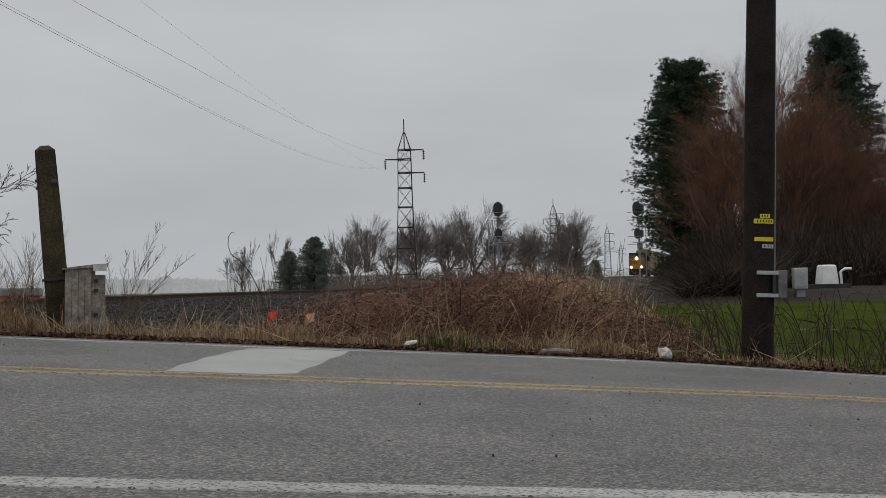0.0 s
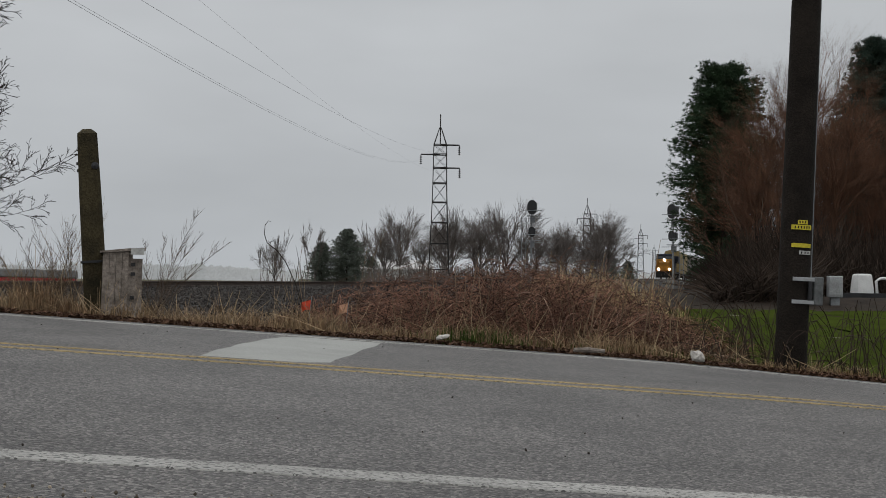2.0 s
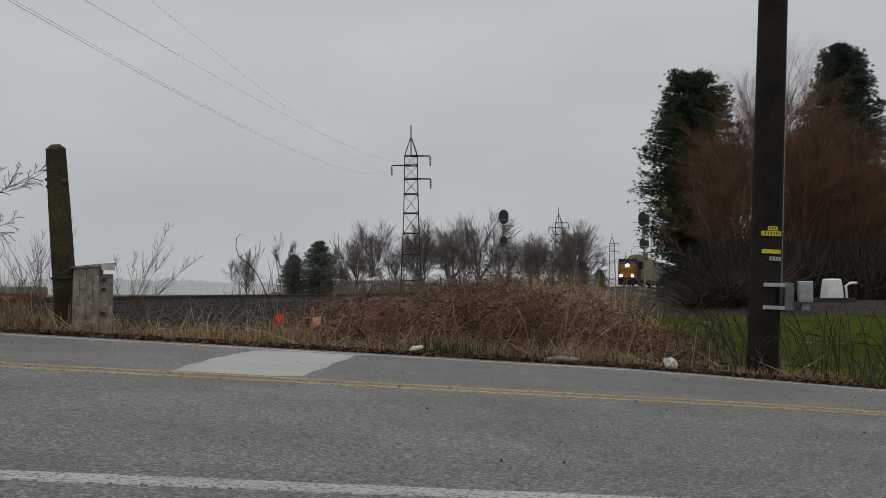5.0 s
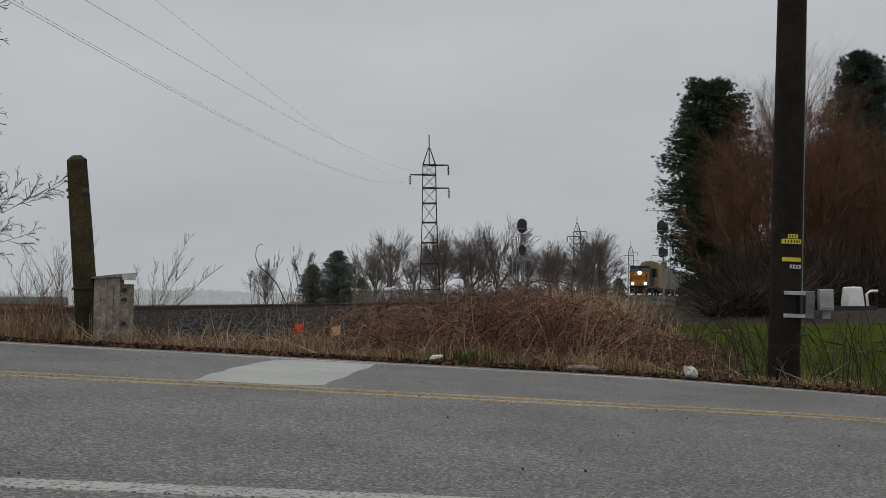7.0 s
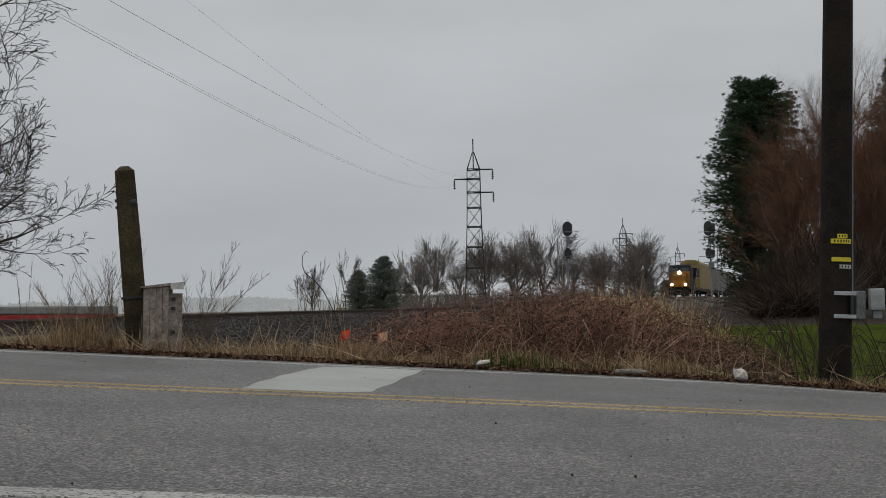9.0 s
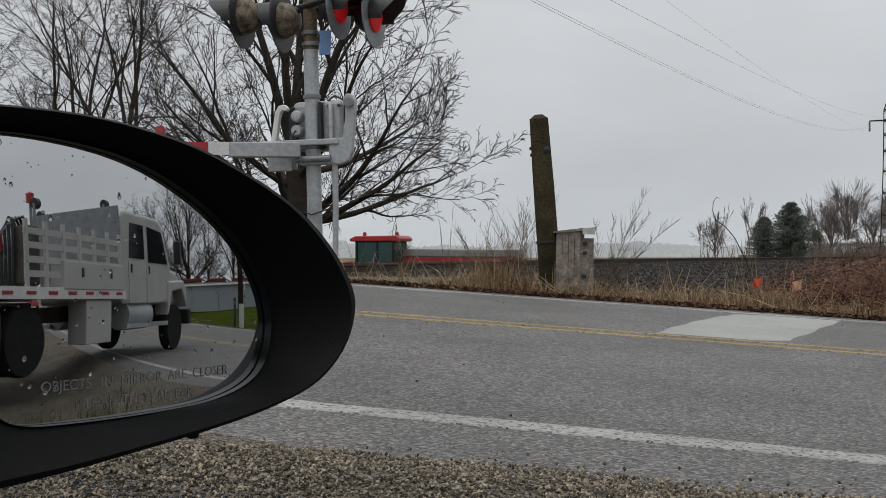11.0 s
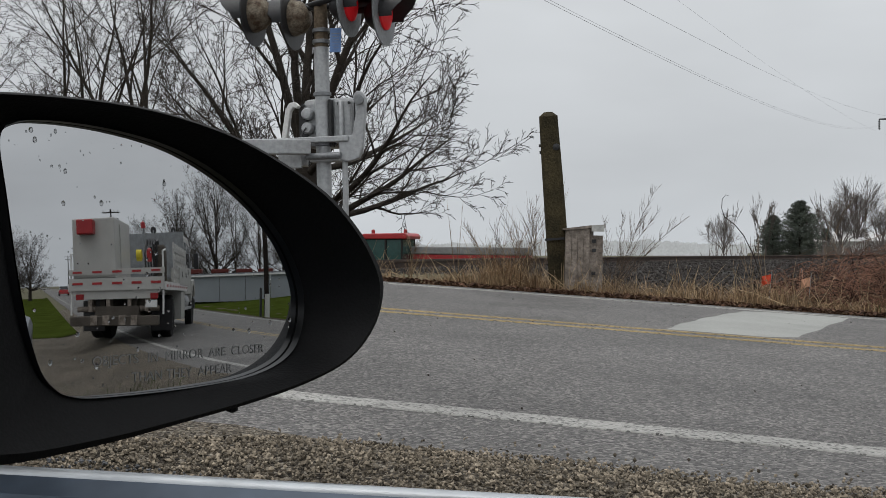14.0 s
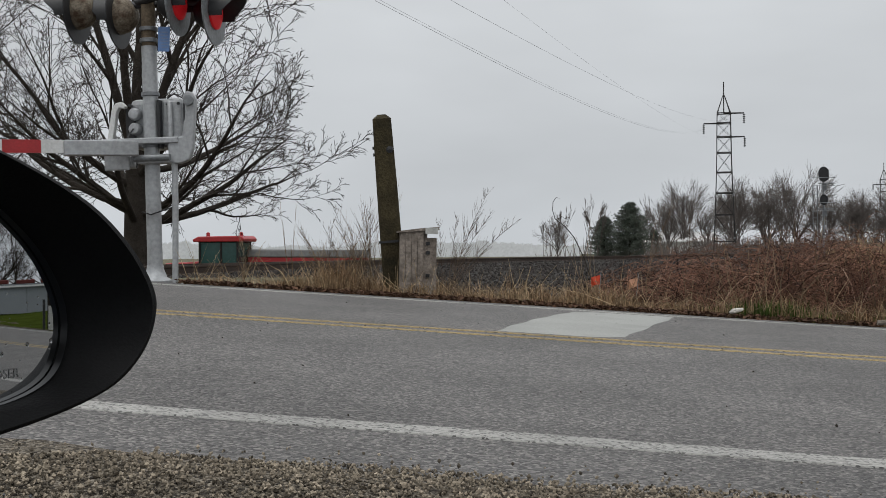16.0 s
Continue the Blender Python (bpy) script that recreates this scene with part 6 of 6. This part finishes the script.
    for words, u, v in ((("OBJECTS", "IN", "MIRROR", "ARE", "CLOSER"), 0.034, -0.0465), (("THAN", "THEY", "APPEAR"), 0.064, -0.0575)):
        for word in words:
            c = bpy.data.curves.new("warning_text", "FONT")
            c.body, c.size, c.align_x = word, 0.0082, "CENTER"
            c.materials.append(ink)
            wide = 0.0050 * len(word)
            cu, cv = u + wide / 2, v + 0.003
            at_glass = Vector((cu, cv, glass_depth(cu, cv) + GLASS_R)).normalized()
            o = new("warning_text", c)
            turn = Vector((0, 0, 1)).rotation_difference(at_glass).to_matrix().to_4x4()
            o.matrix_world = GLASS_POSE @ Matrix.Translation((cu, cv, glass_depth(cu, cv) + 0.00025)) @ turn @ Matrix.Translation((0, -0.003, 0))
            o.parent = t
            u += wide + 0.0040
    # rain drops
    drops = Build()
    rng = random.Random(12)
    for i in range(150):
        q = mid.lerp(rng.choice(g), math.sqrt(rng.random()) * 0.96)
        r = rng.choice((0.0003, 0.0004, 0.0004, 0.0005, 0.0007, 0.0011)) * rng.uniform(0.8, 1.3)
        drops.lathe([(r, 0), (r * 0.8, r * 0.3), (r * 0.3, r * 0.45)], 8, GLASS_POSE @ Matrix.Translation((q.x, q.y, glass_depth(q.x, q.y) + 0.0001)) @ Matrix.Diagonal((1, rng.uniform(1, 1.5), 1, 1)))
    water, wn2, wl2, wb2 = node_mat("water_drop")
    wb2.inputs["Transmission Weight"].default_value, wb2.inputs["IOR"].default_value, wb2.inputs["Roughness"].default_value = 1.0, 1.33, 0.02
    d = part("rain_film", drops, water, t, "small rain drops on the glass", smooth=False)
    d["kind"] = "stuff"


def viewers_car():
    tilt = pose(0, 0, 0, 0, 0.6, 0)
    car = thing("car", pose(0.003, 0, -0.008), "grey-blue car standing on the gravel shoulder", "car")
    # door with its rounded, silver-edged sill
    n = 12
    door = Build()
    prof = [(0.40, 0.30), (0.405, 0.387), (0.412, 0.411), (0.425, 0.417), (0.44, 0.411), (0.455, 0.388), (0.49, 0.30), (0.52, 0.05), (0.50, -0.22), (0.40, -0.22)]
    for x in (-0.62, 0.62):
        door.v += [tuple(tilt @ Vector((x, y, z))) for y, z in prof]
    m = len(prof)
    door.f = [(j, (j + 1) % m, m + (j + 1) % m, m + j) for j in range(m)] + [tuple(range(m)), tuple(range(2 * m - 1, m - 1, -1))]
    part("door", door, CAR_BLUE, car, "grey-blue door with a rounded sill", smooth=True)
    part("sill_trim", Build().tube([tuple(tilt @ Vector((-0.62, 0.434, 0.4145))), tuple(tilt @ Vector((0.62, 0.434, 0.4145)))], 0.005, 10), CHROME, car, "bright window sill trim", smooth=True)
    part("door", Build().prism([(0.62, -0.22), (1.3, -0.22), (1.3, 0.42), (0.62, 0.42)], 0.40, 0.50), CAR_BLUE, car, "grey-blue rear door", bevel=0.03)
    part("fender", Build().prism([(-2.2, -0.2), (-0.62, -0.22), (-0.62, 0.40), (-1.2, 0.36), (-2.1, 0.2)], 0.36, 0.48), CAR_BLUE, car, bevel=0.05)
    part("fender", Build().prism([(-2.2, -0.2), (-0.62, -0.22), (-0.62, 0.40), (-1.2, 0.36), (-2.1, 0.2)], -1.30, -1.18), CAR_BLUE, car, bevel=0.05)
    part("bonnet", Build().prism([(-2.2, 0.15), (-0.75, 0.33), (-0.75, 0.37), (-1.3, 0.35), (-2.15, 0.22)], -1.18, 0.36), CAR_BLUE, car, bevel=0.03)
    part("roof", Build().prism([(-0.35, 0.90), (0.9, 0.92), (1.3, 0.86), (1.3, 0.82), (0.9, 0.87), (-0.35, 0.86)], -1.10, 0.28), CAR_BLUE, car, bevel=0.02)
    part("floor_pan", Build().box(-0.3, -0.4, -0.25, 3.9, 1.6, 0.06), CABIN, car)
    part("far_door", Build().box(0.3, -1.26, 0.1, 1.9, 0.1, 0.64), CAR_BLUE, car, bevel=0.03)
    part("tail", Build().prism([(1.3, -0.2), (2.2, -0.2), (2.2, 0.35), (1.3, 0.42)], -1.3, 0.48), CAR_BLUE, car, bevel=0.06)
    part("seat_back", Build().box(0.45, -0.05, 0.15, 0.14, 0.5, 0.6), CABIN, car, "dark cloth seat", bevel=0.04)
    part("dashboard", Build().prism([(-0.95, 0.1), (-0.55, 0.1), (-0.5, 0.25), (-0.75, 0.36), (-0.95, 0.34)], -1.15, 0.38), CABIN, car, bevel=0.03)
    part("windscreen_pillar", Build().tube([(-0.78, 0.42, 0.40), (-0.35, 0.27, 0.88)], 0.03, 10), CAR_BLUE, car, smooth=True)
    part("windscreen_pillar", Build().tube([(-0.78, -1.2, 0.40), (-0.35, -1.08, 0.88)], 0.03, 10), CAR_BLUE, car, smooth=True)
    part("door_pillar", Build().tube([(0.66, 0.42, 0.40), (0.6, 0.27, 0.88)], 0.035, 10), CAR_BLUE, car, smooth=True)
    for x in (-1.5, 1.55):
        for y in (0.36, -1.18):
            w = part("wheel", Build().lathe([(0.19, -0.1), (0.29, -0.1), (0.31, -0.07), (0.31, 0.07), (0.29, 0.1), (0.19, 0.1)], 28, pose(x, y, -0.235 - 0.03 * x, 90)), TYRE, car, "black tyre", smooth=True)
            part("rim", Build().lathe([(0.05, 0.05), (0.18, 0.09), (0.19, 0.06), (0.19, -0.06)], 20, pose(x, y, -0.235 - 0.03 * x, 90)), ALU, w, "silver wheel rim")
    side_mirror(car)


viewers_car()


# ---- behind the viewer, seen in the mirror ----
def work_truck():
    t = thing("work_truck", pose(0, 0, 0), "white crew-cab utility truck with flat bed and tool boxes", "truck")
    part("chassis", Build().box(2.3, -0.42, 0.85, 8.2, 0.12, 0.25).box(2.3, 0.42, 0.85, 8.2, 0.12, 0.25).box(2.0, 0, 0.85, 0.2, 0.8, 0.2), TRUCK_GRIME, t, "grimy chassis frame")
    cab = part("cab", Build().prism([(3.15, 1.0), (5.6, 1.0), (5.75, 1.75), (5.3, 2.6), (5.0, 2.72), (3.3, 2.72), (3.15, 2.6)], -1.1, 1.1), TRUCK_WHITE, t, "white crew cab", bevel=0.07)
    for s in (-1, 1):
        for xs in (((3.45, 1.85), (4.2, 1.85), (4.2, 2.5), (3.55, 2.5)), ((4.4, 1.8), (5.5, 1.8), (5.2, 2.45), (4.4, 2.5))):
            part("side_window", Build().prism(list(xs), s * 1.085, s * 1.115), DARK_GLASS, cab, "dark side window")
        for x in (3.42, 4.3):
            part("cab_door", Build().box(x + 0.42, s * 1.105, 1.4, 0.82, 0.02, 0.75), TRUCK_WHITE, cab)
            part("door_handle", Build().box(x + 0.12, s * 1.125, 1.65, 0.05, 0.02, 0.16), BLACK_METAL, cab)
        mm = part("wing_mirror", Build().box(5.75, s * 1.32, 2.05, 0.12, 0.2, 0.5), BLACK_METAL, cab, bevel=0.02)
        part("step", Build().box(4.4, s * 1.02, 0.6, 2.2, 0.2, 0.08), ALU, t, "grey step")
        part("fuel_tank", Build().cyl((3.4, s * 0.85, 0.8), (4.6, s * 0.85, 0.8), 0.28, 16), ALU, t, smooth=True)
        part("fender", Build().prism([(5.5, 0.75), (5.75, 1.25), (6.4, 1.3), (6.75, 0.9), (6.75, 1.3), (6.5, 1.5), (5.5, 1.45)], s * 0.7, s * 1.15), TRUCK_WHITE, t, bevel=0.04)
    part("windscreen", Build().prism([(5.77, 1.8), (5.79, 1.8), (5.36, 2.55), (5.34, 2.55)], -0.98, 0.98), DARK_GLASS, cab)
    part("bonnet", Build().prism([(5.6, 1.0), (7.0, 0.95), (7.0, 1.55), (6.7, 1.72), (5.7, 1.82)], -0.8, 0.8), TRUCK_WHITE, t, bevel=0.08)
    part("front_bumper", Build().box(7.1, 0, 0.7, 0.2, 2.2, 0.35), BLACK_METAL, t, bevel=0.04)
    for y in (-0.75, 0.75):
        part("head_lamp", Build().box(6.98, y, 1.2, 0.1, 0.3, 0.22), WHITE_METAL, t)
    # bed with its red and white border
    part("bed", Build().box(0.55, 0, 1.2, 5.0, 2.44, 0.12), TRUCK_WHITE, t, "white steel flat bed")
    for s in (-1, 1):
        part("bed_edge", Build().box(0.55, s * 1.235, 1.18, 5.0, 0.03, 0.17), WHITE_METAL, t)
        for i in range(9):
            part("red_reflector", Build().box(-1.65 + 0.55 * i, s * 1.253, 1.18, 0.24, 0.008, 0.05), RED_PAINT, t, "red reflector strip")
    for i in range(5):
        part("red_reflector", Build().box(-1.98, -1.0 + 0.5 * i, 1.26, 0.008, 0.26, 0.05), RED_PAINT, t, "red reflector strip")
    part("tail_board", Build().box(-1.96, 0, 1.24, 0.03, 2.44, 0.26), TRUCK_WHITE, t)
    part("tail_board", Build().box(-1.94, 0, 1.50, 0.05, 2.44, 0.12), TRUCK_WHITE, t)
    for i in range(5):
        part("red_reflector", Build().box(-1.97, -1.0 + 0.5 * i, 1.50, 0.008, 0.24, 0.045), RED_PAINT, t, "red reflector strip")
    part("tail_plate", Build().prism([(-1.2, 1.12), (1.2, 1.12), (0.85, 0.93), (-0.85, 0.93)], -0.02, 0.02, pose(-1.92, 0, 0, 0, 0, 90)), TRUCK_WHITE, t, "white sloped tail plate")
    part("hitch_frame", Build().box(-1.85, 0, 0.62, 0.3, 1.1, 0.32), TRUCK_GRIME, t, "grimy hitch frame")
    part("rear_bumper", Build().box(-2.1, 0, 0.48, 0.3, 2.2, 0.2), TRUCK_GRIME, t, "dirty steel rear bumper", bevel=0.02)
    for y in (-0.5, -0.2, 0.2, 0.5):
        part("bumper_plate", Build().box(-2.27, y, 0.50, 0.03, 0.16, 0.2), GREY_BOARD, t)
    part("number_plate", Build().box(-1.98, 0.88, 0.82, 0.02, 0.3, 0.15), WHITE_METAL, t)
    for y in (-0.95, 0.95):
        part("tail_lamp", Build().box(-1.95, y, 0.98, 0.04, 0.2, 0.12), RED_DULL, t, "red tail lamp")
        part("mud_flap", Build().box(-0.7, y, 0.55, 0.02, 0.6, 0.7), BLACK_METAL, t)
    for s in (-1, 1):
        for k in range(4):
            part("stake_rail", Build().box(1.4, s * 1.2, 1.45 + 0.2 * k, 3.0, 0.03, 0.09), TRUCK_WHITE, t)
        for k in range(7):
            part("stake_post", Build().box(-0.05 + 0.49 * k, s * 1.2, 1.72, 0.07, 0.05, 0.98), TRUCK_WHITE, t)
        tb = part("side_tool_box", Build().box(1.9, s * 1.12, 1.45, 2.1, 0.3, 0.42), TRUCK_WHITE, t, "white side tool box", bevel=0.01)
        for x in (1.4, 2.4):
            part("latch", Build().box(x, s * 1.28, 1.5, 0.05, 0.02, 0.14), BLACK_METAL, tb)
        part("under_box", Build().box(2.05, s * 1.0, 0.72, 0.9, 0.42, 0.7), TRUCK_WHITE, t, "white under-bed box", bevel=0.015)
        part("grab_rail", Build().tube([(-1.9, s * 1.18, 0.6), (-1.9, s * 1.18, 1.9), (-1.5, s * 1.18, 1.95)], 0.025, 8), WHITE_METAL, t)
    part("head_board", Build().box(3.0, 0, 2.1, 0.06, 2.3, 1.3), GALV, t, "grey mesh headboard")
    part("machine_box", Build().box(-0.95, -0.62, 2.02, 1.7, 1.1, 1.3), TRUCK_WHITE, t, "tall white machine cabinet", bevel=0.03)
    part("cabinet_door", Build().box(-0.95, -0.06, 2.05, 0.7, 0.03, 1.0), TRUCK_WHITE, t)
    part("red_box", Build().box(-1.88, -0.78, 2.47, 0.26, 0.42, 0.32), RED_PAINT, t, "bright red tool box", bevel=0.02)
    part("red_jacket_case", Build().box(0.1, 0.45, 1.95, 0.2, 0.14, 0.34), RED_PAINT, t, "red canvas tool case", bevel=0.06)
    part("yellow_hose_reel", Build().lathe([(0.06, -0.08), (0.14, -0.07), (0.14, 0.07), (0.06, 0.08)], 20, pose(0.1, 0.15, 1.95, 90)), YELLOW_TAG, t, "yellow hose reel", smooth=True)
    for k in range(5):
        part("hose", Build().tube([(0.3, 0.3 + 0.08 * k, 1.3), (0.32, 0.28 + 0.09 * k, 2.0 + 0.07 * k), (0.6, 0.3 + 0.08 * k, 2.35), (0.9, 0.35 + 0.07 * k, 1.9)], 0.03, 6), BLACK_METAL, t, "black hydraulic hose", smooth=True)
    for y in (-0.7, -0.25, 0.3, 0.75):
        part("frame_bracket", Build().box(-1.75, y, 0.8, 0.35, 0.09, 0.26), GREY_BOARD, t, "mud-stained frame bracket")
    part("cross_tube", Build().cyl((-1.8, -1.05, 0.72), (-1.8, 1.05, 0.72), 0.06, 10), GREY_BOARD, t, "mud-stained cross tube", smooth=True)
    part("drill_rig", Build().box(0.55, 0.7, 1.75, 0.35, 0.35, 0.9), TRUCK_GRIME, t, "dark hydraulic machine", bevel=0.05)
    for x, y, z in ((3.0, -0.9, 2.85), (3.0, 0.8, 2.9), (1.2, 0.4, 2.75)):
        part("work_lamp", Build().cyl((x, y, z - 0.1), (x + 0.1, y, z - 0.1), 0.09, 12), BLACK_METAL, t)
        part("lamp_post", Build().cyl((x, y, 1.4), (x, y, z - 0.1), 0.025, 6), GALV, t)
    part("beacon", Build().lathe([(0.08, 0), (0.08, 0.15), (0.001, 0.19)], 10, pose(1.6, 0.0, 2.75)), RED_PAINT, t, "red beacon")
    part("beacon_post", Build().cyl((1.6, 0, 1.3), (1.6, 0, 2.78), 0.03, 6), GALV, t)
    for x, ys in ((0.0, (-1.0, -0.72, 0.72, 1.0)), (5.95, (-0.98, 0.98))):
        for y in ys:
            w = part("wheel", Build().lathe([(0.3, -0.13), (0.47, -0.14), (0.5, -0.09), (0.5, 0.09), (0.47, 0.14), (0.3, 0.13)], 26, pose(x, y, 0.5, 90)), TYRE, t, "large black tyre", smooth=True)
            part("rim", Build().lathe([(0.06, -0.09), (0.28, -0.06), (0.30, -0.1), (0.30, 0.1), (0.28, 0.06), (0.06, 0.09)], 18, pose(x, y, 0.5, 90)), WHITE_METAL, w, "pale steel rim")
    part("axle", Build().cyl((0, -0.9, 0.5), (0, 0.9, 0.5), 0.1, 10), TRUCK_GRIME, t)
    return t


truck = work_truck()


def far_car():
    t = thing("car", pose(0, 0, 0), "small red car far down the road", "car")
    part("body", Build().prism([(-2.1, 0.3), (2.1, 0.3), (2.15, 0.7), (1.2, 0.85), (-2.0, 0.9)], -0.85, 0.85), RED_PAINT, t, bevel=0.08)
    part("cabin", Build().prism([(-1.8, 0.88), (1.0, 0.86), (0.5, 1.4), (-1.4, 1.42)], -0.72, 0.72), DARK_GLASS, t, bevel=0.08)
    for y in (-0.65, 0.65):
        part("tail_lamp", Build().box(-2.08, y, 0.72, 0.06, 0.3, 0.14), RED_LAMP, t, "lit red tail lamp")
    for x in (-1.3, 1.3):
        for y in (-0.78, 0.78):
            part("wheel", Build().cyl((x, y - 0.1, 0.32), (x, y + 0.1, 0.32), 0.32, 18), TYRE, t)
    return t


red_car = far_car()

# verge, fence wall, poles and trees down the road
tagged(strip("lawn", steps(11, 90, 1.0), steps(10.2, 30, 1.2), land_z, LAWN, "green roadside grass", "lawn", 0.03), "", "", "", "structure")
tagged(strip("lawn", steps(19, 90, 1.0), steps(-8, 1.9, 0.7), land_z, LAWN, "green grass patch beside the lot", "lawn", 0.03), "", "", "", "structure")
lot = strip("lot", steps(1.5, 19.2, 0.6), steps(-9, 1.02, 0.5), land_z, GRAVEL, "worn gravel lot behind the car", "lot", 0.012)
wall = thing("shed", pose(41.5, 16.6, -0.85, 0, 0, -62), "long low grey sheet-metal building", "shed")
for i in range(12):
    part("wall_panel", Build().box(-15 + 2.5 * i, 0, 0.85, 2.46, 0.1, 1.75), SHED_GREY, wall)
part("eave", Build().box(-1.2, 0, 1.75, 30.5, 0.4, 0.12), WHITE_METAL, wall, "white eave strip")
part("roof", Build().prism([(-16.5, 1.8), (14.1, 1.8), (14.1, 1.9), (-16.5, 1.9)], 0.2, 6), ROOF_GREY, wall)
for i in range(4):
    m = thing("parked_machine", pose(44 + 1.2 * i, 13.5 + 3.2 * i, 1.05, 0, 0, -62), "red farm machine standing behind the shed", "machine", "machines behind the shed")
    part("body", Build().box(0, 0, 0.2, 1.8, 0.8, 0.3), mat("dull_red_machine_paint", (0.11, 0.03, 0.025), 0.6), m, bevel=0.06)
    part("stand", Build().box(0, 0, -0.9, 0.5, 0.5, 2.0), TRUCK_GRIME, m)


def road_pole(m, label, arms):
    t = thing("utility_pole", m, label, "utility pole", "poles down the road")
    part("shaft", Build().tube([(0, 0, -0.3), (0, 0, 10.6)], [0.16, 0.11], 10), POLE_WOOD, t)
    if arms:
        part("crossarm", Build().box(0, 0, 10.2, 0.12, 2.6, 0.14), POLE_WOOD, t)
        part("crossarm", Build().box(0, 0, 9.4, 0.12, 2.2, 0.14), POLE_WOOD, t)
        for y in (-1.1, 0.5, 1.1):
            part("insulator", Build().cyl((0, y, 10.25), (0, y, 10.5), 0.05, 6), GALV, t)


road_pole(pose(23.8, 12.0, -0.8), "plain dark wooden pole on the grass", False)
for x in (79, 117, 155, 200):
    road_pole(pose(x, 11.0, -0.85), "wooden utility pole with two crossarms", True)
bol = thing("marker_post", pose(22.2, 10.9, -0.8), "short dark post with a pale box on the grass", "post")
part("post", Build().cyl((0, 0, -0.2), (0, 0, 1.0), 0.07, 10), BLACK_METAL, bol)
part("pedestal", Build().box(0.1, 0.45, 0.3, 0.25, 0.2, 0.9), WHITE_TAG, bol, "pale green pedestal box")
for x, y, s, a in ((62, 22, 1.35, 20), (58, 27, 1.2, 90), (70, 19, 1.2, 160), (55, 31, 1.25, 220), (75, 30, 1.3, 250), (85, 24, 1.2, 310), (90, 17, 1.1, 40), (78, -0.5, 0.8, 100), (62, -2.5, 0.7, 200), (95, -3, 0.9, 130), (66, 35, 1.3, 77)):
    tree_thing("tree", second if a % 20 else big, pose(x, y, -0.9, 0, 0, a) @ Matrix.Scale(s * 0.85, 4), "bare tall tree beyond the grey shed", "tree", "trees down the road")


# ---- what moves ----
def motions():
    # the train creeps towards the crossing at about 7 m/s
    s0 = next(s for s, q in ARC if q.length > 241 and q.y > 100)
    for ob, back in train:
        rows = []
        for k in range(17):
            s = s0 - 7.0 * k + back
            x, y, heading = along(s)
            rows.append((float(k), pose(x, y, track_rise(y), 0, 0, heading)))
        walk(ob, rows)
    # the truck pulls out of the lot and straightens along the road
    path = [(0.0, 3.2, -4.2, 44), (9.0, 3.2, -4.2, 44), (10.2, 6.8, -1.9, 44), (11.2, 9.8, 0.4, 41), (12.3, 12.0, 1.85, 38), (12.8, 12.7, 2.3, 34), (13.3, 13.4, 2.65, 30), (13.8, 14.2, 3.0, 25), (14.4, 15.2, 3.3, 15), (15.0, 16.0, 3.5, 4), (15.4, 16.5, 3.55, 0), (16.0, 17.4, 3.55, 0)]
    walk(truck, [(t, pose(x, y, land_z(x, max(y, 3)) + 0.02, 0, 1.2, a)) for t, x, y, a in path])
    walk(red_car, [(0.0, pose(60, 4.9, road_z(60))), (8.0, pose(82, 4.9, road_z(82))), (16.0, pose(106, 4.9, road_z(106)))])


motions()
